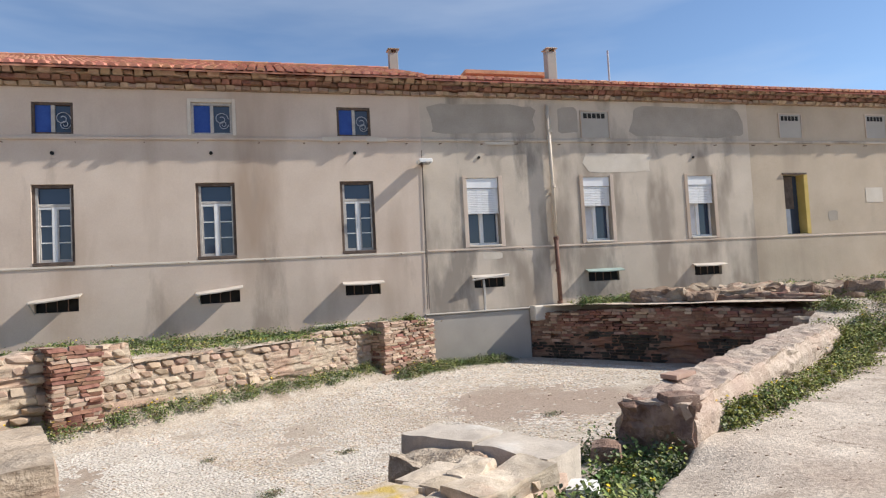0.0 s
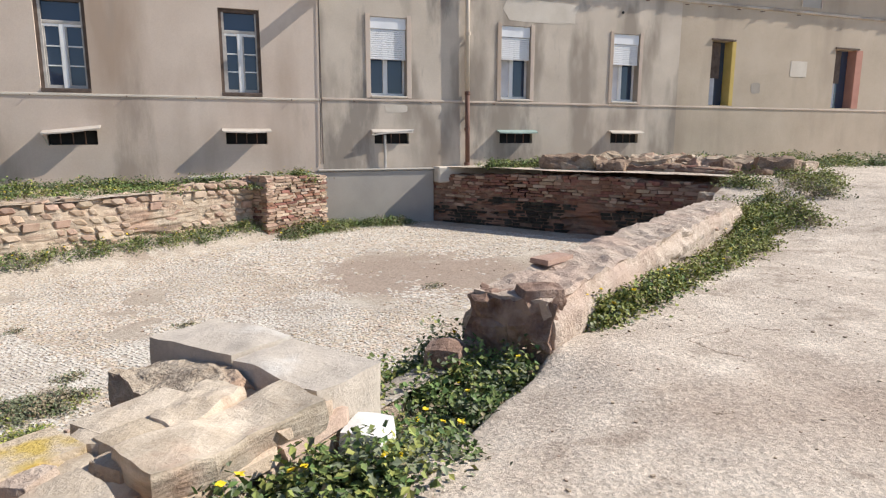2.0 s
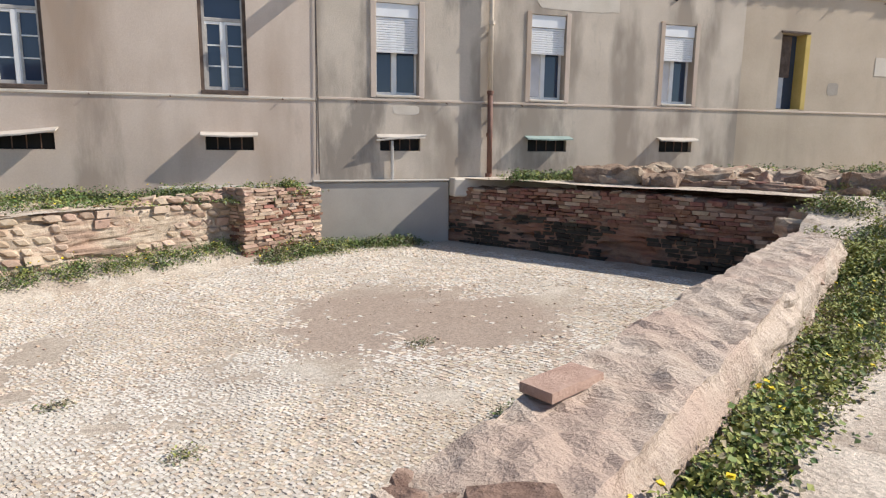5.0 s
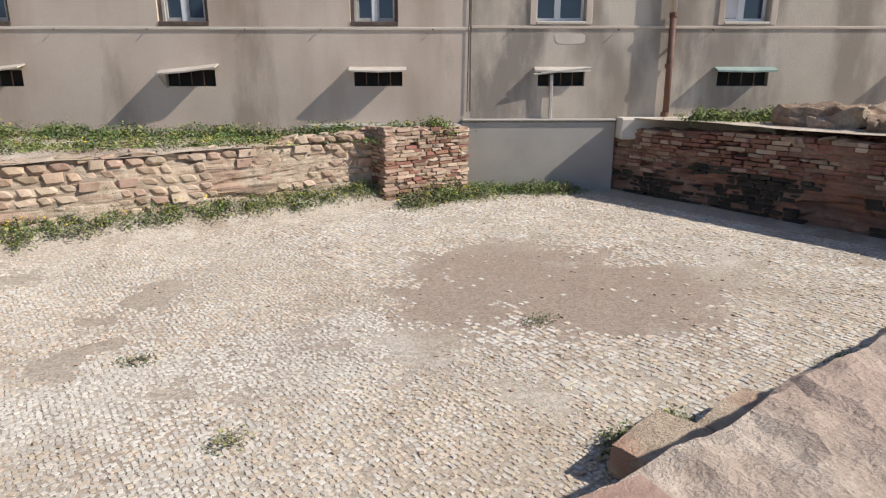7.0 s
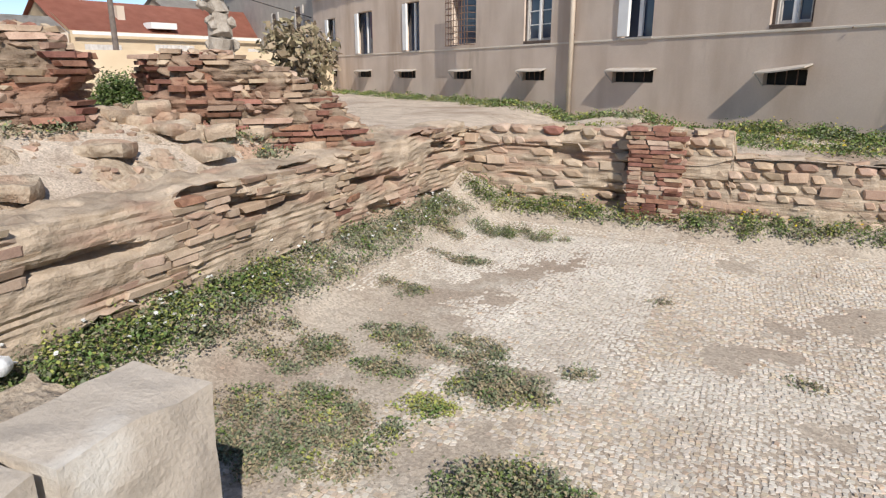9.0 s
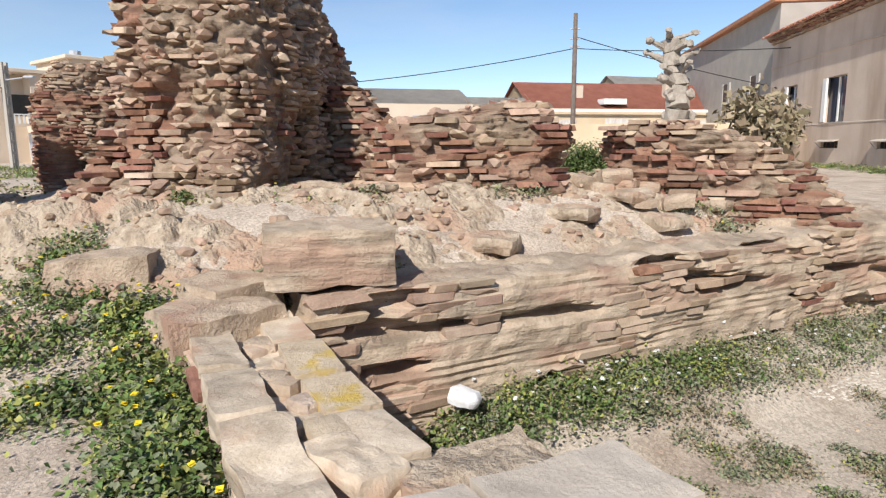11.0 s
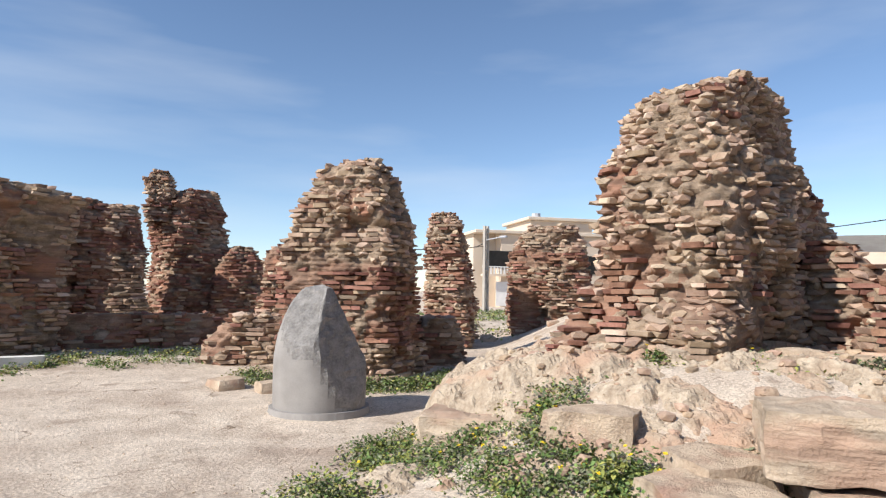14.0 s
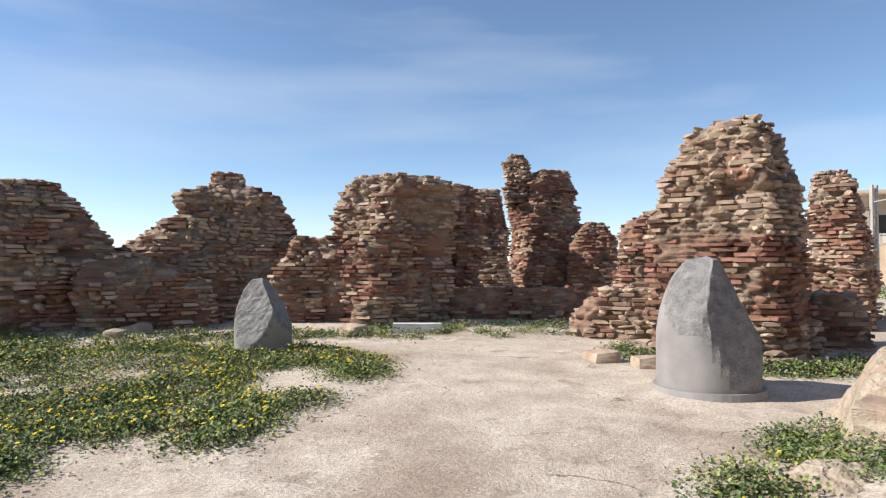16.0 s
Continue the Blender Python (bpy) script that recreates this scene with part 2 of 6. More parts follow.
PLASTER_GREY = material("grey_cement_render", (0.36, 0.33, 0.29), (0.46, 0.42, 0.37), 1.2, bump=0.2, grain=40)
PATCH = material("dark_cement_patch", (0.3, 0.26, 0.215), (0.44, 0.385, 0.325), 1.2, bump=0.3, grain=30)
LIGHTPATCH = material("pale_cement_patch", (0.56, 0.49, 0.40), (0.68, 0.61, 0.52), 2.0, bump=0.3, grain=30)
TILE = pair("terracotta_tile", (0.36, 0.14, 0.085), (0.58, 0.29, 0.19), 3, vary=0.22, bump=0.3)
WHITE = material("white_paint", (0.70, 0.69, 0.67), (0.82, 0.81, 0.79), 3, rough=0.55, bump=0.05)
SLAT = material("white_shutter_plastic", (0.74, 0.74, 0.74), (0.84, 0.84, 0.84), 3, rough=0.45, bump=0.03)
DARKWOOD = material("weathered_dark_wood", (0.07, 0.05, 0.04), (0.17, 0.125, 0.1), 8, bump=0.4)
GREYWOOD = material("weathered_grey_wood", (0.34, 0.31, 0.28), (0.55, 0.52, 0.48), 8, bump=0.4)
BLUE = material("blue_shutter_paint", (0.02, 0.055, 0.24), (0.04, 0.10, 0.36), 4, rough=0.6, bump=0.1)
IRON = material("painted_iron", (0.10, 0.06, 0.045), (0.22, 0.13, 0.09), 10, rough=0.7, bump=0.2)
GREYIRON = material("grey_iron", (0.38, 0.39, 0.42), (0.5, 0.52, 0.56), 10, rough=0.6, bump=0.1)
PVC = material("cream_pipe", (0.5, 0.42, 0.33), (0.62, 0.53, 0.43), 4, rough=0.5, bump=0.1)
RUSTPIPE = material("rusty_pipe", (0.12, 0.06, 0.045), (0.22, 0.115, 0.08), 5, rough=0.7, bump=0.2)
# near-black colour stands in for the shade within rooms, vents, slots and holes
DARK = material("opening_shade_black", (0.012, 0.012, 0.012), (0.03, 0.028, 0.026), 3, bump=0)
CURTAIN = material("white_curtain", (0.5, 0.5, 0.52), (0.66, 0.66, 0.68), 3, rough=0.9, bump=0.1)
YELLOW = material("ochre_reveal_paint", (0.5, 0.36, 0.1), (0.62, 0.46, 0.16), 3, bump=0.2)
REDPINK = material("pink_reveal_paint", (0.42, 0.2, 0.15), (0.52, 0.27, 0.2), 3, bump=0.2)
LIMESTONE = material("grey_limestone", (0.42, 0.36, 0.295), (0.60, 0.525, 0.44), 4, bump=0.7, grain=45, dist=0.025, stain=(0.62, 0.58, 0.52), stain_scale=2.5, stain_lo=0.58, stain_hi=0.7)
SANDSTONE = material("pale_pink_sandstone", (0.34, 0.255, 0.185), (0.60, 0.48, 0.36), 6, bump=1.0, grain=48, stain=(0.42, 0.265, 0.19), stain_scale=2.2, stain_lo=0.52, stain_hi=0.66, dist=0.045)
LICHEN = material("lichened_sandstone", (0.42, 0.325, 0.225), (0.62, 0.51, 0.375), 6, bump=0.8, grain=48, dist=0.03, stain=(0.52, 0.37, 0.1), stain_scale=4.0, stain_lo=0.56, stain_hi=0.66)
GREYSTONE = material("dark_grey_granite", (0.235, 0.22, 0.208), (0.33, 0.312, 0.295), 4, bump=0.25, grain=90)
GREYCUT = material("rough_grey_granite", (0.16, 0.15, 0.142), (0.32, 0.305, 0.29), 10, bump=0.9, grain=40)
MARBLE = material("white_marble", (0.62, 0.60, 0.56), (0.8, 0.78, 0.74), 5, rough=0.6, bump=0.2)
PLASTIC = material("white_plastic_sack", (0.66, 0.67, 0.68), (0.85, 0.86, 0.87), 8, rough=0.5, bump=0.3)
SHEET = material("bleached_sheet_metal", (0.42, 0.36, 0.30), (0.6, 0.54, 0.47), 4, rough=0.7, bump=0.3)
TEAL = material("faded_green_sheet", (0.2, 0.27, 0.24), (0.33, 0.4, 0.36), 4, rough=0.7, bump=0.3)
CORRUGATED = material("white_corrugated_sheet", (0.5, 0.47, 0.44), (0.68, 0.65, 0.62), 3, rough=0.7, bump=0.2)
FAR_RED = material("far_red_tiles", (0.34, 0.13, 0.09), (0.46, 0.2, 0.14), 1.5, bump=0.4)
FAR_GREY = material("far_fibre_cement", (0.34, 0.31, 0.28), (0.46, 0.43, 0.39), 1.5, bump=0.3)
FAR_TAN = material("far_ochre_plaster", (0.55, 0.43, 0.29), (0.68, 0.56, 0.4), 0.8, bump=0.2)
FAR_BEIGE = material("far_beige_plaster", (0.56, 0.46, 0.36), (0.68, 0.58, 0.47), 0.8, bump=0.2)
POLEWOOD = material("pole_wood", (0.13, 0.1, 0.085), (0.24, 0.2, 0.17), 6, bump=0.4)
CABLE = material("black_cable", (0.02, 0.02, 0.02), (0.04, 0.04, 0.04), 6, bump=0)
BARK = material("pale_bark", (0.26, 0.22, 0.18), (0.46, 0.41, 0.35), 9, bump=1.0, grain=24)
LEAF = material("green_leaves", (0.075, 0.115, 0.032), (0.16, 0.22, 0.065), 3, rough=0.7, vary=0.4, island=True, bump=0)
LEAF_GREY = material("grey_green_leaves", (0.13, 0.15, 0.085), (0.24, 0.26, 0.16), 3, rough=0.8, vary=0.3, island=True, bump=0)
LEAF_DRY = material("dry_brown_weed", (0.22, 0.18, 0.11), (0.36, 0.30, 0.2), 3, rough=0.9, vary=0.3, island=True, bump=0)
LEAF_LIGHT = material("yellow_green_leaves", (0.21, 0.235, 0.06), (0.36, 0.36, 0.105), 3, rough=0.7, vary=0.3, island=True, bump=0)
PETAL = material("yellow_petals", (0.72, 0.52, 0.02), (0.85, 0.66, 0.04), 3, rough=0.6, bump=0)
PETAL_WHITE = material("white_petals", (0.6, 0.6, 0.57), (0.75, 0.75, 0.72), 3, rough=0.6, bump=0)
TESSERA = pair("white_tessera", (0.47, 0.415, 0.35), (0.68, 0.635, 0.565), 1.3, vary=0.16, bump=0.2)
TESSERA_TAN = pair("tan_tessera", (0.44, 0.355, 0.265), (0.64, 0.54, 0.43), 1.3, vary=0.2, bump=0.2)
glass = bpy.data.materials.new("window_glass")
glass.use_nodes = True
gb = glass.node_tree.nodes["Principled BSDF"]
gb.inputs["Base Color"].default_value, gb.inputs["Roughness"].default_value = (0.04, 0.055, 0.09, 1), 0.06
gb.inputs["Specular IOR Level"].default_value = 0.6
GLASS = glass

# ---- mesh helpers ----
RNG = np.random.default_rng(7)
C35, S35 = math.cos(radians(35)), math.sin(radians(35))


def xy(u, v):
    """From the excavation's own axes, turned 35 degrees, to the world's."""
    return u * C35 - v * S35, u * S35 + v * C35


def sm(x):
    x = np.clip(x, 0, 1)
    return x * x * (3 - 2 * x)


def mesh_of(name, verts, faces, mats, index=None, smooth=False):
    me = bpy.data.meshes.new(name)
    me.from_pydata(verts, [], faces)
    for m in mats:
        me.materials.append(m)
    if index is not None:
        me.polygons.foreach_set("material_index", np.asarray(index, dtype=np.int32))
    if smooth:
        me.polygons.foreach_set("use_smooth", np.ones(len(me.polygons), dtype=bool))
    me.update()
    return me


def thing(name, label="", category="", kind="", group="", at=(0, 0, 0), rz=0):
    ob = new(name)
    ob.empty_display_size = 0.1
    ob.matrix_world = pose(*at, 0, 0, rz)
    return tagged(ob, label, category, group, kind)


def child(ob, parent, label=""):
    ob.parent = parent
    return tagged(ob, label)


def part(name, bm, mat, parent, label="", smooth=False):
    """Links a bmesh as one mesh object under a thing or a part."""
    me = bpy.data.meshes.new(name)
    bm.to_mesh(me)
    bm.free()
    for m in mat if isinstance(mat, (list, tuple)) else [mat]:
        me.materials.append(m)
    if smooth:
        me.polygons.foreach_set("use_smooth", np.ones(len(me.polygons), dtype=bool))
    return child(new(name, me), parent, label)


def add_box(bm, x0, x1, y0, y1, z0, z1, bevel=0.0):
    r = bmesh.ops.create_cube(bm, size=1, matrix=Matrix.LocRotScale(((x0 + x1) / 2, (y0 + y1) / 2, (z0 + z1) / 2), None, (x1 - x0, y1 - y0, z1 - z0)))
    if bevel:
        es = list({e for v in r["verts"] for e in v.link_edges})
        bmesh.ops.bevel(bm, geom=es, offset=bevel, segments=1, affect="EDGES")
    return bm


def box(*args, bevel=0.0):
    return add_box(bmesh.new(), *args, bevel=bevel)


def rod(p, q, r, sides=8, r2=None):
    bm = bmesh.new()
    add_rod(bm, p, q, r, sides, r2)
    return bm


def add_rod(bm, p, q, r, sides=8, r2=None):
    p, q = Vector(p), Vector(q)
    m = Matrix.Translation((p + q) / 2) @ (q - p).to_track_quat("Z", "Y").to_matrix().to_4x4()
    bmesh.ops.create_cone(bm, cap_ends=True, segments=sides, radius1=r, radius2=r if r2 is None else r2, depth=(q - p).length, matrix=m)


def rock(sx, sy, sz, seed, rough=0.14, cuts=3, square=0.75, detail=1.0):
    """A weathered block: a subdivided box, partly rounded, broken up by noise."""
    bm = bmesh.new()
    bmesh.ops.create_cube(bm, size=2)
    bmesh.ops.subdivide_edges(bm, edges=bm.edges[:], cuts=cuts, use_grid_fill=True)
    off = Vector((seed * 3.17, seed * 1.31, seed * 7.7))
    for v in bm.verts:
        c = v.co.copy()
        s = c.normalized() * 1.25
        c = c.lerp(s, 1 - square)
        w = Vector((c.x * sx, c.y * sy, c.z * sz))
        nz = noise.noise_vector(w * 2.2 * detail + off) * rough + noise.noise_vector(w * 6.5 * detail + off) * rough * 0.45
        v.co = w + nz * min(1.0, max(sx, sy, sz) * 1.6)
    return bm


# unit pieces, shared by all bricks and stones
def unit_brick(seed, rough):
    r = np.random.default_rng(seed)
    bm = bmesh.new()
    bmesh.ops.create_cube(bm, size=1)
    for v in bm.verts:
        v.co += Vector(r.uniform(-rough, rough, 3))
    es = bm.edges[:]
    bmesh.ops.bevel(bm, geom=[es[i] for i in r.choice(12, 4, replace=False)], offset=0.09, segments=1, affect="EDGES")
    bmesh.ops.triangulate(bm, faces=bm.faces[:])
    return bm


def unit_rock(seed):
    bm = bmesh.new()
    bmesh.ops.create_icosphere(bm, subdivisions=1, radius=0.6)
    off = Vector((seed * 2.3, seed * 5.1, 0))
    for v in bm.verts:
        c = v.co
        m = max(abs(c.x), abs(c.y), abs(c.z))
        v.co = c.lerp(c * (0.5 / m), 0.7) * (1 + 0.5 * noise.noise(c * 2.9 + off))
    return bm


UNITS = []
for k in range(10):
    bm = unit_brick(k, 0.085) if k < 6 else unit_rock(k)
    bm.verts.ensure_lookup_table()
    UNITS.append((np.array([v.co[:] for v in bm.verts]), [tuple(v.index for v in f.verts) for f in bm.faces]))
    bm.free()
SHARED = {}


def piece_mesh(unit, mat):
    key = (unit, mat.name)
    if key not in SHARED:
        v, f = UNITS[unit]
        SHARED[key] = mesh_of("piece", v.tolist(), f, [mat])
    return SHARED[key]


def lay(parent, pieces, mats, near, most=250, name="brick", rest="masonry"):
    """pieces: (x, y, z, turn, length, depth, height, material, unit, tilt). The nearest to a place in the plan become objects, the others one joined mesh."""
    if not pieces:
        return
    arr = np.array([p[:2] for p in pieces])
    order = np.argsort((arr[:, 0] - near[0]) ** 2 + (arr[:, 1] - near[1]) ** 2)
    for i in order[:most]:
        x, y, z, turn, le, de, he, mi, un, tilt = pieces[i]
        ob = new(name, piece_mesh(un, mats[mi][0]))
        ob.parent = parent
        ob.matrix_basis = Matrix.LocRotScale((x, y, z), Euler((tilt, tilt * 0.7, turn)), (le, de, he))
    vs, fs, ids, n = [], [], [], 0
    for i in order[most:]:
        x, y, z, turn, le, de, he, mi, un, tilt = pieces[i]
        v, f = UNITS[un]
        m = np.array(Euler((tilt, tilt * 0.7, turn)).to_matrix())
        vs.append((v * (le, de, he)) @ m.T + (x, y, z))
        fs += [tuple(a + n for a in q) for q in f]
        ids += [mi] * len(f)
        n += len(v)
    if vs:
        ob = new(rest, mesh_of(rest, np.concatenate(vs).tolist(), fs, [m[1] for m in mats], ids))
        ob.parent = parent
        tagged(ob, kind="stuff")


def nz(x, y, z, s=1.0):
    return noise.noise(Vector((x * s, y * s, z * s)))


def grid_sheet(name, us, vs, height, mats, skip=None, pick=None, world_xy=True, smooth=True):
    idx, verts, faces, ids = {}, [], [], []
    for i, u in enumerate(us):
        for j, v in enumerate(vs):
            x, y = xy(u, v) if world_xy else (u, v)
            verts.append((x, y, height(u, v)))
            idx[i, j] = len(verts) - 1
    for i in range(len(us) - 1):
        for j in range(len(vs) - 1):
            um, vm = (us[i] + us[i + 1]) / 2, (vs[j] + vs[j + 1]) / 2
            if skip and skip(um, vm):
                continue
            faces.append((idx[i, j], idx[i + 1, j], idx[i + 1, j + 1], idx[i, j + 1]))
            ids.append(pick(um, vm) if pick else 0)
    return new(name, mesh_of(name, verts, faces, mats, ids, smooth))


# ---- ground ----
PU0, PU1, PV0, PV1, FLOOR = 1.0, 15.5, 2.2, 11.1, -0.924


def path_edge(u):
    """Broken edge of the trodden slab beside the weeds along the wall."""
    return float(np.interp(u, (3.2, 3.5, 5.5, 7.4, 8.4, 9.3, 12.7, 13.2), (1.7, 1.53, 1.6, 1.42, 1.24, 1.1, 0.96, 0.9))) + 0.05 * nz(u, 0, 0, 1.6) + 0.025 * nz(u, 5, 0, 6)


def ground_z(x, y):
    """Height of the trodden ground outside the excavated room."""
    u, v = x * C35 + y * S35, -x * S35 + y * C35
    z = 0.035 * min(max(-y - 0.5, 0), 9)
    z += 0.84 * float(sm((1.6 - u) / 2.4) * sm((v + 0.5) / 2.6)) * (1 - 0.6 * float(sm((v - 8.5) / 3)))
    z += 0.32 * float(sm((v - 9.5) / 1.6)) * float(sm((u - 0.5) / 2))
    z += 0.5 * float(sm((u - 10.5) / 5)) * float(sm((13 - v) / 4) if v > 9 else 1)
    z -= 0.12 * float(sm((v - 0.9) / 0.8)) * float(sm((u - 3.6) / 0.5) * sm((5.4 - u) / 0.5))
    if 3.2 < u < 13.2:
        z -= 0.11 * float(sm((v - path_edge(u)) / 0.09))
    far = math.hypot(x, y)
    return z * (1 - float(sm((far - 40) / 60))) + 0.03 * nz(x, y, 0, 0.9) + 0.012 * nz(x, y, 3, 3.1)


def floor_z(u, v):
    """The room's floor, with soil banked up against two of its walls and in the entrance."""
    z = FLOOR + 0.46 * float(sm(1 - (u - PU0) / 1.35)) * float(sm((v - 3.0) / 0.8)) + 0.3 * float(sm(1 - (PV1 - v) / 0.75)) * float(sm((13.2 - u) / 1.2) * 0.8 + 0.2)
    gap = float(sm((u - 3.2) / 0.4) * sm((5.7 - u) / 0.4))
    z += gap * (0.80 * float(sm(1 - (v - PV0) / 1.15)))
    return z + 0.02 * nz(u, v, 1, 0.8) + 0.008 * nz(u, v, 1, 4)


def steps(*spans):
    out = []
    for a, b, n in spans:
        out += list(np.linspace(a, b, n, endpoint=False))
    return out + [spans[-1][1]]


gu = steps((-1500, -60, 6), (-60, -14, 20), (-14, PU0, 50), (PU0, 3.0, 8), (3.0, 10, 100), (10, PU1, 40), (PU1, 26, 30), (26, 70, 14), (70, 1500, 6))
gv = steps((-1500, -60, 6), (-60, -18, 18), (-18, -6, 30), (-6, 0.8, 30), (0.8, 1.8, 28), (1.8, PV0, 2), (PV0, PV1, 30), (PV1, 20, 22), (20, 60, 10), (60, 1500, 6))
ground = grid_sheet("ground", gu, gv, lambda u, v: ground_z(*xy(u, v)), [EARTH], skip=lambda u, v: PU0 < u < PU1 and PV0 < v < PV1)
tagged(ground, "pale trodden earth and worn concrete", "ground", kind="structure")
floor = grid_sheet("floor", steps((PU0 - 0.3, PU1 + 0.3, 110)), steps((PV0 - 0.1, PV1 + 0.3, 80)), floor_z, [SOIL])
tagged(floor, "pale mosaic bed with bare earth patches", "floor", kind="structure")

def terrace_z(u, v):
    """Ledges and hollows of the broken masonry west of the room."""
    x, y = xy(u, v)
    edge = min(float(sm((u + 3.6) / 0.5)), float(sm((0.75 - u) / 0.25)), float(sm((v + 0.5 + 0.3 * nz(x, y, 4, 1.2)) / 0.4)), float(sm((11.0 - v) / 0.6)))
    h = 0.10 * nz(x, y, 0, 1.3) + 0.07 * nz(x, y, 5, 3.1)
    big = noise.voronoi(Vector((x * 2.3 + 0.5 * nz(x, y, 1, 2.5), y * 2.3 + 0.5 * nz(x, y, 6, 2.5), 0.5)))[0]
    small = noise.voronoi(Vector((x * 8, y * 8, 1.5)))[0]
    rough = 0.2 * min(big[1] - big[0], 0.3) + 0.07 * min(small[1] - small[0], 0.3) + 0.05 * nz(x, y, 7, 4) - 0.05 * abs(nz(x, y, 3, 7)) + 0.02 * nz(x, y, 9, 11)
    fill = 0.42 * float(sm((-0.35 - u) / 0.8) * sm((v + 0.5) / 0.5) * (1 - sm((v - 0.3) / 2)))
    return ground_z(x, y) - 0.12 + edge * (0.1 + h + rough + fill)


terrace = grid_sheet("terrace", steps((-3.7, 0.8, 140)), steps((-0.9, 5.0, 190), (5.0, 11.1, 110)), terrace_z, [BROKEN], smooth=False)
tagged(terrace, "rough eroded mass of tan Roman masonry", "terrace", kind="structure")

# ---- masonry ----
def choose(mix, x, y, z, r):
    """Kind of stone: red brick keeps together in patches."""
    k = int(r.choice(len(mix), p=mix))
    red = nz(x, y, z * 1.5, 0.9)
    if k == 0 and red < 0.12 - mix[0] * 0.9:
        k = 1
    elif k == 1 and red > 0.55 - mix[0] * 0.5:
        k = 0
    return k


def pick_mat(x, y, z, bands, r):
    wob = z + 0.12 * nz(x, y, 1, 1.2)
    for z0, z1, mix in bands:
        if z0 <= wob < z1:
            return choose(mix, x, y, z, r)
    return choose(bands[-1][2], x, y, z, r)


def course_wall(name, u0, v0, u1, v1, thick, z0, ztop, mats, mix, near, label, category="wall", course=0.115, le=(0.16, 0.34), sides=(1,), out=0.05, rocky=0.3, most=280, core=None, seed=1, zfoot=None, capped=True, ends=(True, True), skip=0.04, group="", sink=0.05, damp=-9.0, joint=0.02, bare=9.0):
    """A low ruined wall between two places of the excavation: a mortar core with courses of stones proud of it, faced on the given sides."""
    r = np.random.default_rng(seed)
    w = thing(name, label, category, group=group, kind="structure")
    p, q = Vector((*xy(u0, v0), 0)), Vector((*xy(u1, v1), 0))
    d = (q - p)
    length = d.length
    d.normalize()
    nrm = Vector((-d.y, d.x, 0))
    turn = math.atan2(d.y, d.x)
    ns = max(8, int(length / 0.06))
    verts, faces = [], []
    rows, tops = 44, 10

    def relief(x, y, z):
        """Bedding joints, lumps, pits and deep level slits of a weathered face."""
        e = 0.05 * nz(x, y, z, 1.4) + 0.022 * nz(x, y, z, 5.0) + 0.012 * nz(x, y, z, 13.0)
        f = ((z + 0.02 * nz(x, y, 0, 1.5)) / course) % 1.0
        e -= joint * max(0.0, 1 - min(f, 1 - f) / 0.17) * (0.6 + 0.9 * nz(x, y, z, 2.3))
        slit = noise.noise(Vector((x * 1.1, y * 1.1, z * 6.5 + 3))) - 0.22
        return e - max(0.0, min(slit * 0.6, 0.11)) * (joint / 0.02)

    for i in range(ns + 1):
        s = length * i / ns
        zt = ztop(s)
        ring = []
        for side in (-1, 1):
            for k in range(rows):
                f = k / (rows - 1) if side < 0 else 1 - k / (rows - 1)
                z = z0 + (zt - z0) * f
                b = p + d * s + nrm * side * thick / 2
                j = relief(b.x, b.y, z) - 0.05 * max(0.0, f - 0.9) * 10
                ring.append(b + nrm * side * j + Vector((0, 0, z)))
            if side < 0:
                for k in range(1, tops):
                    b = p + d * s + nrm * thick * (k / tops - 0.5)
                    up = 0.04 * nz(b.x, b.y, 0, 2.6) + 0.03 * nz(b.x, b.y, 4, 7) + 0.012 * nz(b.x, b.y, 8, 15)
                    up -= 0.06 * max(0.0, nz(b.x, b.y, 2, 4.2) - 0.25)
                    ring.append(b + Vector((0, 0, zt + 0.03 + up)))
        verts += [v[:] for v in ring]
    m = 2 * rows + tops - 1
    for i in range(ns):
        for k in range(m - 1):
            a = i * m + k
            faces.append((a, a + 1, a + m + 1, a + m))
    faces.append(tuple(range(m)))
    faces.append(tuple(range(ns * m + m - 1, ns * m - 1, -1)))
    ob = new("core", mesh_of("core", verts, faces, [core or MORTAR], smooth=False))
    child(ob, w, "rough lime mortar core")
    pieces = []
    lines = [(p + nrm * sd * thick / 2, d, length, turn, nrm * sd) for sd in sides]
    if ends[0]:
        lines.append((p - nrm * thick / 2, nrm, thick, turn + math.pi / 2, -d))
    if ends[1]:
        lines.append((q - nrm * thick / 2, nrm, thick, turn + math.pi / 2, d))
    for base, dr, ln, tn, on in lines:
        z = z0
        while z < 3:
            h = course * r.uniform(0.85, 1.15)
            s = -r.uniform(0, 0.1)
            alive = False
            while s < ln:
                l_ = r.uniform(*le)
                mid = base + dr * min(max(s + l_ / 2, 0.05), ln - 0.05)
                along = (mid - p).dot(d)
                if z + h * 0.5 < ztop(along) + (0.02 if skip < 0.85 else -0.16):
                    alive = True
                    if r.random() > skip and nz(mid.x, mid.y, z * 1.6, 1.1) < bare:
                        rk = r.random() < rocky
                        pr = out * (r.uniform(-0.35, 0.45) + 0.9 * nz(mid.x, mid.y, z, 1.3))
                        c = mid + on * (pr - sink)
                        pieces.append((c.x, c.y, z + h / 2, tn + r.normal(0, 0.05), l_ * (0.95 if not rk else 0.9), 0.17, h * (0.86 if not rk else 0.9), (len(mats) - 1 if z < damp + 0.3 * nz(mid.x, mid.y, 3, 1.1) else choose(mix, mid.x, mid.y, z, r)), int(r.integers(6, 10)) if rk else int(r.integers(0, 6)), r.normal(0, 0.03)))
                s += l_ + 0.012
            z += h
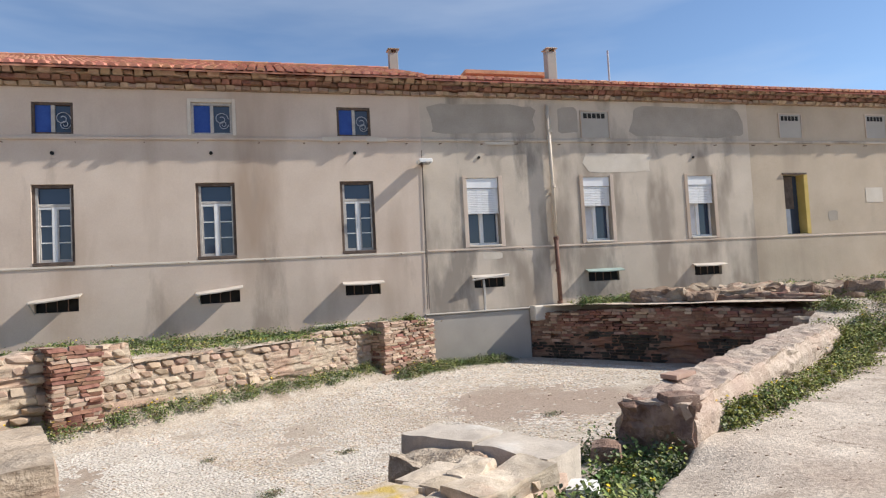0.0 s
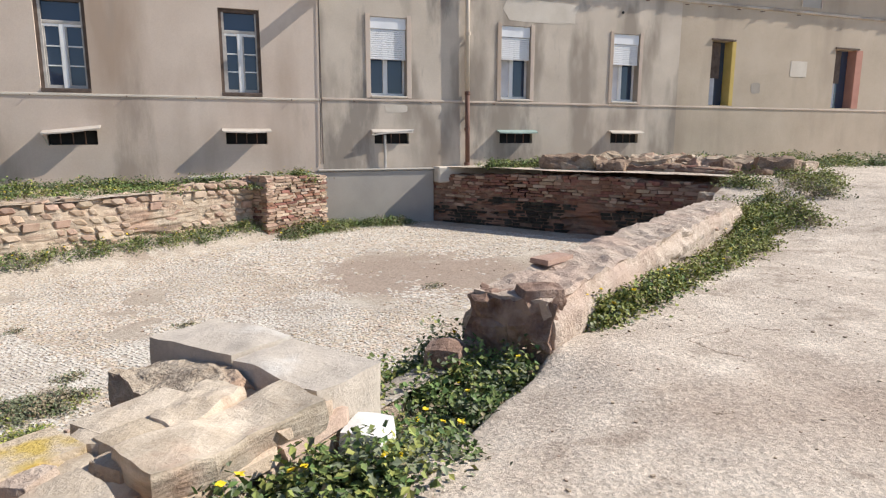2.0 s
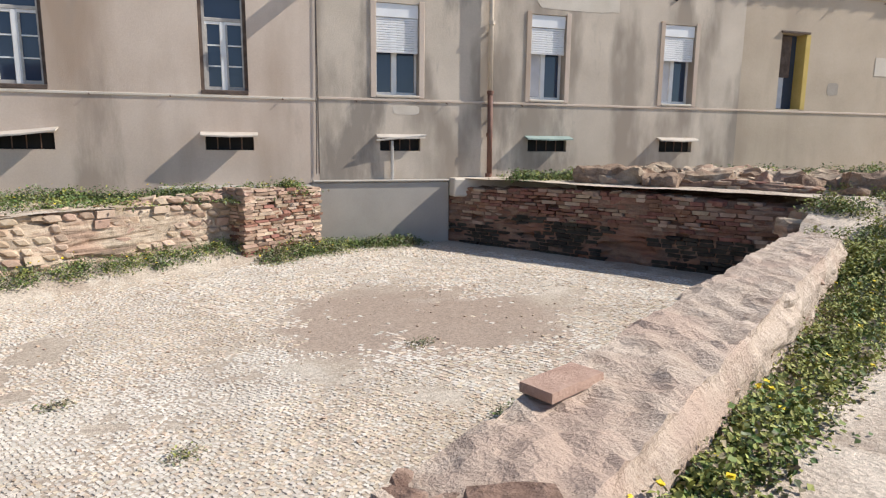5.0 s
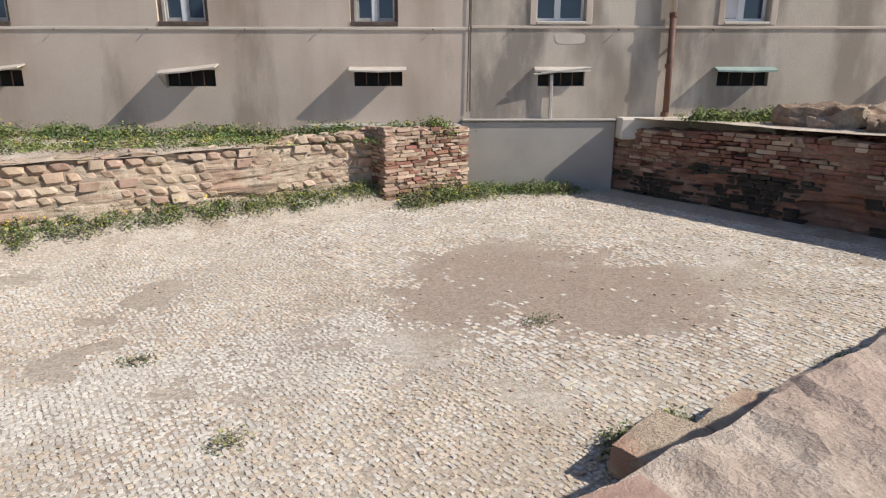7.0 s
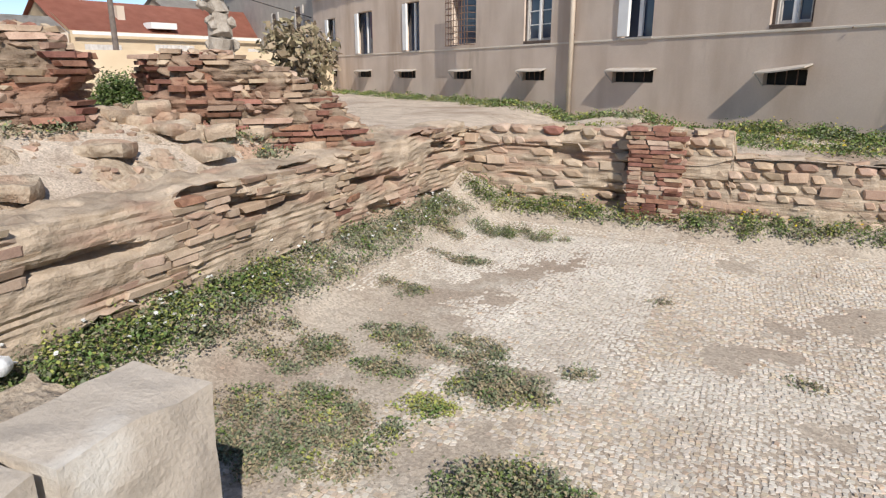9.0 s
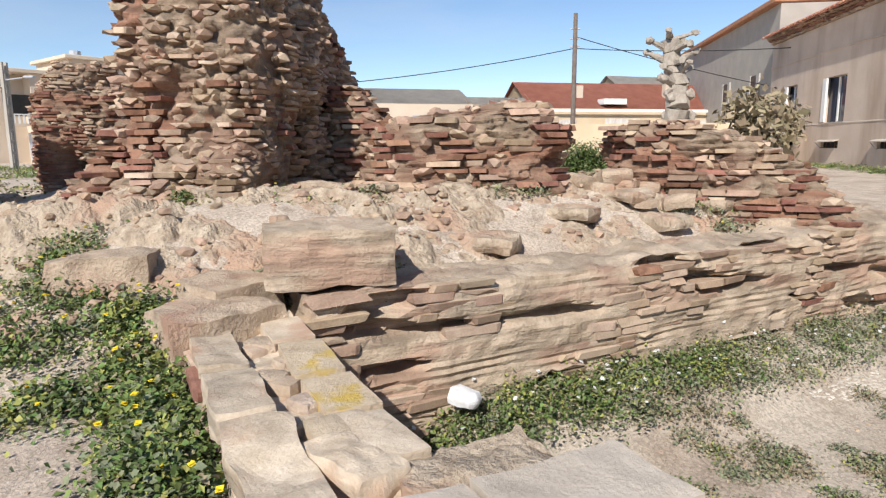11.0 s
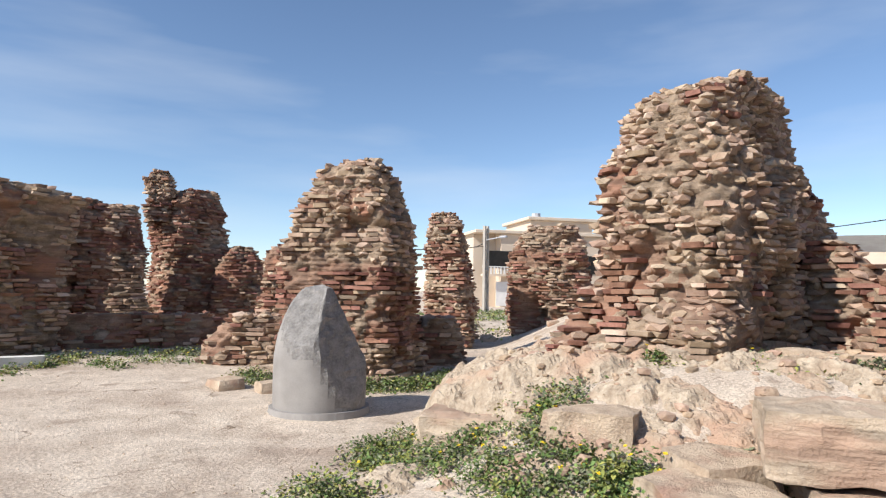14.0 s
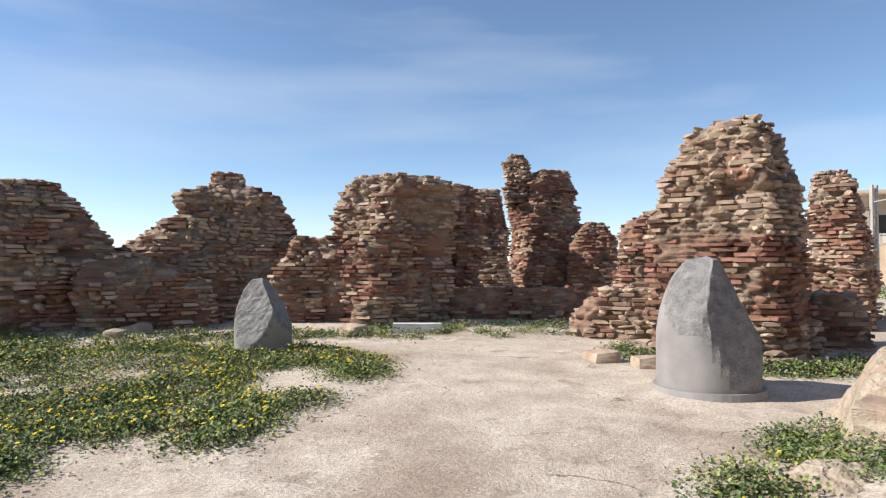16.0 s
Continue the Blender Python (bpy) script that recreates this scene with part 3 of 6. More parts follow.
            if not alive:
                break
    if capped:
        s = 0.1
        while s < length:
            for o in np.arange(-thick / 2 + 0.12, thick / 2 - 0.05, 0.21):
                if r.random() < 0.55:
                    b = p + d * s + nrm * (o + r.normal(0, 0.04))
                    sz = r.uniform(0.1, 0.26)
                    pieces.append((b.x, b.y, ztop(s) + 0.015 + r.uniform(-0.02, 0.02), turn + r.normal(0, 0.5), sz, sz * r.uniform(0.6, 1), r.uniform(0.05, 0.1), choose(mix, b.x, b.y, 0, r), int(r.integers(0, 10)), r.normal(0, 0.09)))
            s += r.uniform(0.16, 0.3)
    lay(w, pieces, mats, near, most, "stone" if rocky > 0.6 else "brick")
    return w


def ruin(name, o, rot, levels, depth, label, near=(3.5, 3.5), mats=None, bands=None, course=0.075, most=160, rocky=0.5, seed=1, power=4.0, le=(0.13, 0.36), core=None, hollow=(), back=1.0, taper=0.55, out=0.05, spin=0.0, aspect=None):
    """A standing block of ruined masonry. levels: height, extent to either side; depth: half its thickness at the foot."""
    r = np.random.default_rng(seed)
    mats = mats or [BRICK, TAN, PALE]
    bands = bands or [(0, 9, (0.3, 0.5, 0.2))]
    rocky = min(rocky + 0.15, 0.9)
    w = thing(name, label, "ruin", group="ruined brick pillars and walls")
    lv = np.array(levels)
    zs = lv[:, 0]
    w0 = lv[0, 2] - lv[0, 1]
    frame_m = Matrix.Translation((*o, 0)) @ Matrix.Rotation(radians(rot), 4, "Z")

    def outline(z, n=44):
        a, b = np.interp(z, zs, lv[:, 1]), np.interp(z, zs, lv[:, 2])
        c, hx = (a + b) / 2, (b - a) / 2
        hy = depth * (hx * 2 / w0) ** taper
        th = np.linspace(0, 2 * math.pi, n, endpoint=False)
        ex = np.sign(np.cos(th)) * np.abs(np.cos(th)) ** (2 / power)
        ey = np.sign(np.sin(th)) * np.abs(np.sin(th)) ** (2 / power)
        ca, sa = math.cos(radians(spin)), math.sin(radians(spin))
        if aspect:
            ey = ey * aspect
            qx, qy = ex * ca - ey * sa, ex * sa + ey * ca
            k = hx / np.abs(qx).max()
            return c + qx * k, qy * k
        qx, qy = ex * ca - ey * sa, ex * sa + ey * ca
        return c + hx * qx / np.abs(qx).max(), hy * qy / np.abs(qy).max()

    def push(x, y, z):
        wp = frame_m @ Vector((x, y, z))
        e = 0.15 * nz(wp.x, wp.y, wp.z, 1.1) + 0.12 * nz(wp.x, wp.y, wp.z * 0.7 + 5, 2.4)
        e += 0.07 * nz(wp.x, wp.y, wp.z + 2, 4.5) - 0.4 * max(0.0, nz(wp.x, wp.y, wp.z * 1.5 + 9, 1.7) - 0.2)
        for hx, hy, hz, hr, dep in hollow:
            q = ((x - hx) ** 2 + (y - hy) ** 2 + (z - hz) ** 2) / hr ** 2
            if q < 1:
                e -= dep * (1 - q)
        return e

    z0, z1 = zs[0] - 0.25, zs[-1]
    near_by = math.hypot(o[0] - 3.5, o[1] - 3.5) < 10.5
    nring = max(12, int((z1 - z0) / (0.02 if near_by else 0.03)))
    hx0, per0 = outline((z0 + z1) / 2, 200)
    n = int(np.hypot(np.diff(hx0, append=hx0[0]), np.diff(per0, append=per0[0])).sum() / (0.034 if near_by else 0.055))
    verts, faces, ids = [], [], []
    for k in range(nring + 1):
        z = z0 + (z1 - z0) * k / nring
        px, py = outline(z, n)
        per = np.hypot(np.diff(px, append=px[0]), np.diff(py, append=py[0]))
        run = np.concatenate([[0], np.cumsum(per)])
        step = run[-1] / n
        ix = np.interp(np.arange(n) * step, run, np.append(px, px[0]))
        iy = np.interp(np.arange(n) * step, run, np.append(py, py[0]))
        for i in range(n):
            x, y = ix[i], iy[i]
            wx, wy = x + o[0], y + o[1]
            ln = math.hypot(x, y) + 1e-6
            f = (z + 0.03 * nz(wx, wy, 0, 1.1)) / course
            row_, f = int(f // 1), f % 1.0
            g = i * step / (le[0] + le[1]) * 2.2 + 0.37 * (row_ % 7)
            col_, g = int(g // 1), g % 1.0
            e = push(x, y, z) - 0.03
            # bricks stand out by different amounts, rubble bulges between them
            brick_like = min(1.0, max(0.0, 0.55 - 1.6 * nz(wx + 4, wy, z * 1.3, 1.0) - (rocky - 0.5) * 0.9))
            h1 = math.sin(row_ * 127.1 + col_ * 311.7 + seed) * 43758.5453
            e += brick_like * (0.07 * (h1 - math.floor(h1)) - 0.03 - 0.04 * max(0.0, 1 - min(f, 1 - f) / 0.2) - 0.03 * max(0.0, 1 - min(g, 1 - g) / 0.12))
            lump = noise.voronoi(Vector((wx * 6.5, wy * 6.5, z * 8.5)))[0][0]
            e += (1 - brick_like) * (0.07 - 0.19 * lump) + 0.03 * nz(wx, wy, z, 9) + 0.016 * nz(wx, wy, z, 21)
            wp = frame_m @ Vector((x + x / ln * e, y + y / ln * e, z + 0.02 * nz(x, y, z, 3)))
            verts.append(wp[:])
            if k < nring:
                red = 0.0
                for ba, bb, mix in bands:
                    if ba <= z + 0.12 * nz(wx, wy, 1, 1.2) < bb:
                        red = mix[0]
                ids.append(1 if nz(wx, wy, z * 1.5, 0.9) + 0.25 * nz(wx, wy, z, 6) > 0.42 - red * 0.8 else 0)
    for k in range(nring):
        for i in range(n):
            a, b = k * n + i, k * n + (i + 1) % n
            faces.append((a, b, b + n, a + n))
    faces.append(tuple(range(nring * n, nring * n + n)))
    ids.append(0)
    child(new("core", mesh_of("core", verts, faces, [core or RUIN_CORE, STRATA_RED], ids, smooth=True)), w, "crumbling eroded masonry core")
    pieces = []
    z = zs[0] - 0.1
    while z < z1:
        h = course * r.uniform(0.85, 1.15)
        px, py = outline(min(z + h / 2, z1), 120)
        per = np.hypot(np.diff(px, append=px[0]), np.diff(py, append=py[0]))
        cum = np.concatenate([[0], np.cumsum(per)])
        s, total = r.uniform(0, 0.2), cum[-1]
        top = (z - zs[0]) / (z1 - zs[0])
        while s < total - 0.05:
            l_ = r.uniform(*le)
            i = min(np.searchsorted(cum, s + l_ / 2) - 1, 119)
            f = (s + l_ / 2 - cum[i]) / max(per[i], 1e-6)
            j = (i + 1) % 120
            x, y = px[i] + (px[j] - px[i]) * f, py[i] + (py[j] - py[i]) * f
            tx, ty = px[j] - px[i], py[j] - py[i]
            tl = math.hypot(tx, ty) + 1e-9
            ox, oy = ty / tl, -tx / tl
            gone = r.random() < (0.6 if nz(x + o[0] + 3, y + o[1], z * 1.7, 1.3) > 0.15 else 0.14)
            if not gone and (y <= 0.2 * depth or r.random() < back):
                mi = pick_mat(x + o[0], y + o[1], z, bands, r)
                rk = r.random() < rocky * (0.7 + 0.6 * top) and mi != 0
                e = push(x, y, z) - 0.085 + out * r.uniform(-0.8, 0.7) * (1.0 if rk else 0.75)
                wp = frame_m @ Vector((x + ox * e, y + oy * e, z + h / 2))
                tw = math.atan2(ty, tx) + radians(rot)
                if rk:
                    pieces.append((wp.x, wp.y, wp.z, tw + r.normal(0, 0.3), l_ * r.uniform(0.4, 0.85), 0.24, h * r.uniform(0.6, 1.6), mi, int(r.integers(6, 10)), r.normal(0, 0.12)))
                elif r.random() > 0.09:
                    pieces.append((wp.x, wp.y, wp.z, tw + r.normal(0, 0.05), l_ * 0.95, 0.22, h * r.uniform(0.66, 0.8), mi, int(r.integers(0, 6)), r.normal(0, 0.025)))
            s += l_ * (0.8 if rocky > 0.6 else 1.0) + 0.012
        z += h
    # loose rubble on the top
    for k in range(int(len(pieces) * 0.1)):
        z = z1 - abs(r.normal(0, 0.12)) * (z1 - zs[0]) * 0.5
        px, py = outline(z, 60)
        i, f = int(r.integers(0, 60)), r.uniform(0, 0.95)
        cx = px.mean()
        wp = frame_m @ Vector((cx + (px[i] - cx) * f, py[i] * f, min(z + 0.05, z1)))
        sz = r.uniform(0.07, 0.17)
        pieces.append((wp.x, wp.y, wp.z, r.uniform(0, 6), sz, sz * 0.8, sz * 0.6, pick_mat(wp.x, wp.y, z, bands, r), int(r.integers(6, 10)), r.normal(0, 0.2)))
    lay(w, pieces, mats, near, most)
    return w


def lerp_top(*pts):
    xs, ys = [a for a, b in pts], [b for a, b in pts]
    return lambda s: float(np.interp(s, xs, ys)) + 0.035 * nz(s, ys[0] * 9, 0, 1.7)


STONES = [BRICK, TAN, PALE, PINK]
# right-hand wall of the room, rough concrete with stone facing
course_wall("wall_right", 5.3, 1.92, 15.4, 1.92, 0.68, -0.95, lerp_top((0, 0.27), (0.5, 0.29), (6, 0.28), (7.6, 0.24), (8.2, 0.05), (10.2, 0.1)), STONES, (0.0, 0.25, 0.47, 0.28), xy(6, 1.9), "low ruined wall of pale concrete and pink stone", sides=(1, -1), rocky=0.75, core=CONCRETE, seed=3, most=260, ends=(False, False), out=0.015, skip=0.9, capped=False, sink=0.1, le=(0.06, 0.16), course=0.085, joint=0.008)
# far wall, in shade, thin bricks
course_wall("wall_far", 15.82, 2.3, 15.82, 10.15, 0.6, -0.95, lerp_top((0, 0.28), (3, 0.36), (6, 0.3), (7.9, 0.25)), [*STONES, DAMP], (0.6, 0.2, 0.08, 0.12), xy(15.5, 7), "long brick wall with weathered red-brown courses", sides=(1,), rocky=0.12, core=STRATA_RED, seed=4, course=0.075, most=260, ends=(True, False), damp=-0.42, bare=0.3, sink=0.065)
# stepped ledge of older masonry behind it
course_wall("wall_ledge", 16.75, 2.2, 16.75, 6.4, 0.7, 0.05, lerp_top((0, 0.5), (1.5, 0.62), (4.2, 0.45)), STONES, (0.3, 0.4, 0.2, 0.1), xy(16.5, 4), "stepped ledge of weathered layered masonry", sides=(1,), rocky=0.3, core=STRATA_RED, seed=14, course=0.075, most=80, bare=0.15, sink=0.06)
# wall under the house front, rounded rubble
course_wall("wall_rubble", 4.6, 11.38, 11.2, 11.38, 0.5, -0.95, lerp_top((0, 0.5), (0.68, 0.5), (0.72, 0.2), (3.2, 0.17), (4.6, 0.22), (6.6, 0.33)), STONES, (0.02, 0.4, 0.52, 0.06), xy(8, 11), "wall of rounded tan rubble stones", sides=(-1,), rocky=0.85, le=(0.16, 0.3), course=0.14, seed=5, most=280, ends=(False, False), out=0.045, skip=0.12, core=STRATA, joint=0.01, bare=0.3)
course_wall("wall_rubble_west", 0.7, 11.42, 3.98, 11.42, 0.55, -0.95, lerp_top((0, 0.42), (1.5, 0.5), (3.3, 0.52)), STONES, (0.02, 0.28, 0.64, 0.06), xy(3, 11), "rough plastered rubble wall with missing facing", sides=(-1,), rocky=0.8, le=(0.18, 0.4), course=0.15, seed=6, most=150, ends=(False, False), skip=0.5, out=0.04, core=STRATA, joint=0.02)
course_wall("pier_west", 3.98, 11.18, 4.62, 11.18, 0.62, -0.95, lerp_top((0, 0.58), (0.64, 0.55)), STONES, (0.62, 0.1, 0.18, 0.1), xy(4, 11), "square pier of thin red bricks", category="pier", sides=(-1,), rocky=0.05, course=0.062, seed=7, most=120, skip=0.02, out=0.02, core=STRATA)
course_wall("pier_east", 11.0, 11.0, 12.72, 11.0, 0.6, -0.95, lerp_top((0, 0.36), (1.7, 0.32)), STONES, (0.35, 0.25, 0.2, 0.2), xy(11, 11), "brick pier and wall end of thin tan bricks", category="pier", sides=(-1,), rocky=0.1, course=0.062, seed=8, most=200, skip=0.02, out=0.025, core=STRATA)
# west wall of the room
course_wall("wall_west", 0.95, 2.5, 0.87, 11.3, 0.75, -0.95, lerp_top((0, 0.38), (2, 0.36), (5, 0.42), (9, 0.54)), STONES, (0.05, 0.42, 0.45, 0.08), xy(1, 4.5), "eroded tan brick wall with a deep broken scar", sides=(-1,), rocky=0.2, course=0.068, le=(0.16, 0.46), seed=9, most=300, ends=(False, False), capped=False, out=0.045, skip=0.2, core=STRATA, joint=0.034, bare=0.02, sink=0.075)
# front wall, two rows of stones with a rubble fill
course_wall("wall_front", 1.2, 2.09, 3.47, 2.09, 0.62, -0.95, lerp_top((0, 0.22), (1.4, 0.19), (2.57, 0.2)), STONES, (0.06, 0.34, 0.54, 0.06), xy(2.5, 2), "low wall of pale stone and thin bricks with rubble filling", sides=(1, -1), rocky=0.12, course=0.06, le=(0.16, 0.42), core=LAYERED, seed=10, most=260, ends=(False, False), capped=False, joint=0.03, sink=0.07, skip=0.15)

# ---- standing ruins ----
RED_BAND = [(-1, 0.6, (0.08, 0.52, 0.4)), (0.6, 1.75, (0.9, 0.08, 0.02)), (1.75, 9, (0.05, 0.72, 0.23))]
ruin("ruined_pillar", (-4.82, 0.62), 113.3, [(0.68, -2.0, 1.58), (1.08, -1.75, 1.59), (1.65, -1.38, 1.49), (2.24, -1.36, 1.44), (2.83, -1.32, 1.23), (3.04, -1.3, 1.15), (3.34, -1.26, 0.95), (3.56, -1.2, 0.92), (3.77, -0.95, 0.86), (3.92, -0.6, 0.8), (4.08, -0.2, 0.68)], 1.1, "tall ruined pillar of tan rubble with a broken red brick core", bands=[(-1, 1.7, (0.3, 0.5, 0.2)), (1.7, 9, (0.04, 0.66, 0.3))], rocky=0.8, seed=21, most=300, taper=1.0, hollow=[(0.35, -1.3, 0.95, 0.5, 0.5)], power=9, spin=-21, aspect=2.7, le=(0.1, 0.3), course=0.068)
ruin("ruined_pillar", (-2.76, -4.46), 141.4, [(0.1, -1.14, 1.18), (0.62, -1.14, 1.14), (1.17, -1.14, 1.08), (1.71, -1.1, 1.08), (2.26, -1.0, 1.04), (2.71, -0.92, 0.92), (3.08, -0.74, 0.78), (3.34, -0.58, 0.62), (3.49, -0.2, 0.45)], 1.0, "domed ruined pillar with a band of red bricks", bands=RED_BAND, rocky=0.45, seed=22, most=300, power=9, spin=-20, course=0.075)
ruin("ruined_pillar", (-7.23, -6.71), 133.4, [(-0.1, -0.57, 0.71), (1.06, -0.57, 0.66), (1.81, -0.54, 0.58), (2.59, -0.56, 0.43), (3.04, -0.52, 0.32), (3.26, -0.37, 0.17)], 0.9, "slender ruined pillar of tan and red masonry", bands=[(-1, 9, (0.35, 0.5, 0.15))], rocky=0.6, seed=23, most=60, power=7, spin=-12)
ruin("ruined_pillar", (-10.79, -6.26), 124.3, [(0.3, -1.2, 1.4), (1.29, -1.26, 1.11), (1.85, -1.21, 0.99), (2.42, -1.15, 0.94), (2.84, -0.91, 0.82), (3.2, -0.57, 0.64)], 0.9, "low ruined stump with an arched hollow", bands=[(-1, 2.5, (0.6, 0.3, 0.1)), (2.5, 9, (0.06, 0.66, 0.28))], rocky=0.4, seed=24, most=60, hollow=[(-0.7, -0.9, 0.9, 0.6, 0.6)])
ruin("ruined_wall", (-4.03, 3.5), 93.3, [(0.6, -1.47, 1.05), (0.97, -1.46, 1.06), (1.27, -1.2, 1.02), (1.52, -1.13, 1.02), (1.64, -0.94, 0.82), (1.73, 0.01, 0.79), (1.8, 0.29, 0.72)], 0.55, "low broken wall of red and tan bricks", bands=[(-1, 9, (0.45, 0.35, 0.2))], rocky=0.4, seed=25, most=220, le=(0.16, 0.36))
ruin("ruined_wall", (-4.78, 6.33), 75.1, [(0.55, -1.28, 1.5), (0.99, -1.24, 1.1), (1.21, -1.32, 0.73), (1.42, -1.27, 0.36), (1.57, -1.2, -0.36)], 0.6, "low broken stump of red brick courses", bands=[(-1, 9, (0.5, 0.35, 0.15))], rocky=0.3, seed=26, most=160)
ruin("ruined_wall", (1.39, -9.35), 169.3, [(0.1, -1.69, 1.15), (0.83, -1.47, 1.27), (1.64, -1.31, 1.27), (2.22, -1.16, 1.33), (2.68, -1.03, 1.45), (3.03, -0.94, 1.51), (3.2, -0.69, 0.81)], 0.85, "broad ruined wall with ragged brick face", bands=[(-1, 0.8, (0.2, 0.5, 0.3)), (0.8, 2.1, (0.55, 0.35, 0.1)), (2.1, 9, (0.06, 0.66, 0.28))], rocky=0.4, seed=27, most=160, power=7, spin=42, hollow=[(1.0, -0.8, 2.0, 0.9, 0.35)])
ruin("ruined_pillar", (-2.23, -13.53), 160.4, [(0.4, -0.64, 0.63), (2.04, -0.59, 0.56), (2.84, -0.52, 0.4), (3.33, -0.48, 0.37), (3.51, -0.24, 0.33)], 0.6, "narrow pillar of even tan bricks", bands=[(-1, 9, (0.15, 0.75, 0.1))], rocky=0.1, seed=28, most=60)
ruin("ruined_pillar", (-4.24, -14.33), 155.6, [(0.4, -1.11, 1.33), (2.26, -1.02, 1.26), (3.29, -1.02, 1.1), (3.8, -0.94, 1.02), (4.23, -0.33, 0.68)], 0.9, "broad dark red ruined pillar", bands=[(-1, 9, (0.55, 0.35, 0.1))], rocky=0.4, seed=29, most=60, power=6, spin=30)
ruin("ruined_pillar", (-3.35, -14.3), 158.4, [(3.5, -0.31, 0.38), (3.83, -0.31, 0.38), (4.17, -0.43, 0.43), (4.42, -0.38, 0.33), (4.66, -0.18, 0.16)], 0.4, "rounded knob of masonry left on top of a pillar", bands=[(-1, 9, (0.3, 0.5, 0.2))], rocky=0.7, seed=30, most=30)
ruin("ruined_wall", (-5.48, -13.14), 150.7, [(0.4, -0.98, 0.94), (1.73, -0.81, 0.6), (2.23, -0.64, 0.4), (2.63, -0.39, 0.16)], 0.7, "sloping red brick wall stump", bands=[(-1, 9, (0.55, 0.35, 0.1))], rocky=0.4, seed=31, most=40)
ruin("ruined_wall", (-1.3, -9.2), 160, [(0.0, -1.95, 1.6), (0.4, -1.85, 1.52), (0.93, -1.83, 1.28)], 0.45, "low parapet of dark red brickwork", bands=[(-1, 9, (0.65, 0.25, 0.1))], rocky=0.2, seed=32, most=120, power=6)
ruin("ruined_wall", (-2.06, -6.46), 149.3, [(0.03, -0.98, 0.9), (0.53, -0.78, 0.84), (0.97, -0.29, 0.8)], 0.45, "low stub of tan brickwork", bands=[(-1, 9, (0.25, 0.55, 0.2))], rocky=0.4, seed=33, most=80)
ruin("ruined_wall", (4.63, -10.55), -176.7, [(0.1, -2.78, 1.9), (1.06, -2.8, 1.8), (1.65, -2.11, 1.6), (2.06, -1.51, 1.44), (2.42, -0.88, 1.32), (2.83, -0.97, 1.14), (3.06, -0.34, 0.44), (3.3, -0.23, 0.22)], 0.9, "dark ruined wall with a humped top", bands=[(-1, 9, (0.3, 0.55, 0.15))], rocky=0.5, seed=34, most=120)
ruin("ruined_wall", (6.1, -9.17), -169.7, [(0.0, -0.7, 1.5), (0.48, -0.79, 1.47), (1.1, -0.97, 1.3), (1.46, -0.8, 0.57), (1.6, -0.3, 0.5)], 0.4, "broken wall stub with jagged edge", bands=[(-1, 9, (0.45, 0.4, 0.15))], rocky=0.4, seed=35, most=80)
ruin("ruined_wall", (7.81, -9.6), -162.8, [(0.02, -2.6, 1.38), (1.11, -2.6, 1.37), (1.71, -2.4, 1.21), (2.1, -2.1, 0.97), (2.41, -1.63, 0.69), (2.71, -1.1, 0.42), (2.91, -0.45, 0.29)], 0.9, "shaded ruined wall with a sloping end", bands=[(-1, 9, (0.3, 0.55, 0.15))], rocky=0.5, seed=36, most=120)
ruin("ruined_wall", (-4.86, -10.02), 147.2, [(0.4, -0.62, 1.2), (1.81, -0.52, 1.2), (2.36, -0.39, 1.1), (2.62, 0.07, 0.9)], 0.7, "ruined wall end behind the domed pillar", bands=[(-1, 9, (0.45, 0.4, 0.15))], rocky=0.4, seed=37, most=40)

ruin("ruined_wall", (-4.7, -4.9), 137, [(0.05, -0.75, 0.8), (0.6, -0.7, 0.7), (0.97, -0.4, 0.5)], 0.5, "low brick stub between two pillars", bands=[(-1, 9, (0.4, 0.45, 0.15))], rocky=0.4, seed=38, most=40)

ruin("ruined_wall", (-5.5, 1.85), 105, [(0.6, -0.8, 0.8), (1.2, -0.75, 0.75), (1.7, -0.7, 0.35), (2.1, -0.7, -0.1)], 0.6, "broken red brick shoulder beside the tall pillar", bands=[(-1, 9, (0.5, 0.4, 0.1))], rocky=0.45, seed=39, most=80)
ruin("ruined_wall", (2.9, -9.8), 172, [(0.1, -0.85, 0.95), (1.2, -0.8, 0.9), (1.95, -0.5, 0.75)], 0.6, "low tan wall joining two taller ruins", bands=[(-1, 9, (0.35, 0.45, 0.2))], rocky=0.45, seed=40, most=60)
ruin("ruined_wall", (-0.3, -11.4), 195, [(0.2, -0.8, 0.75), (2.0, -0.75, 0.72), (3.0, -0.72, 0.68), (3.3, -0.6, 0.5)], 0.8, "shaded rear wall of dark red brick", bands=[(-1, 9, (0.6, 0.3, 0.1))], rocky=0.4, seed=41, most=40, power=7)

# ---- the long house ----
FY = 16.71
house = thing("long_house", "long two-storey house with stained tan plaster and tiled roof", "house")
BAYS = [-4.5, -0.92, 2.62, 6.12, 9.66, 13.2, 16.72, 22.3]
OPEN = []  # x0, x1, z0, z1
CASE = [(-4.96, -4.07), (-1.38, -0.45), (2.17, 3.06)]
ROLL = [(5.65, 6.58), (9.21, 10.08), (12.75, 13.64)]
NARROW = [(16.32, 17.12), (21.62, 22.6)]
LEFTW = [(-9.2, -8.05), (-13.3, -11.95), (-21.9, -20.4), (-27.3, -25.2), (-31.7, -30.2)]
for a, b in CASE + LEFTW:
    OPEN.append((a, b, 2.17, 4.08))
for a, b in ROLL + NARROW:
    OPEN.append((a, b, 2.22, 4.13))
OPEN.append((-17.8, -16.1, 2.3, 4.08))
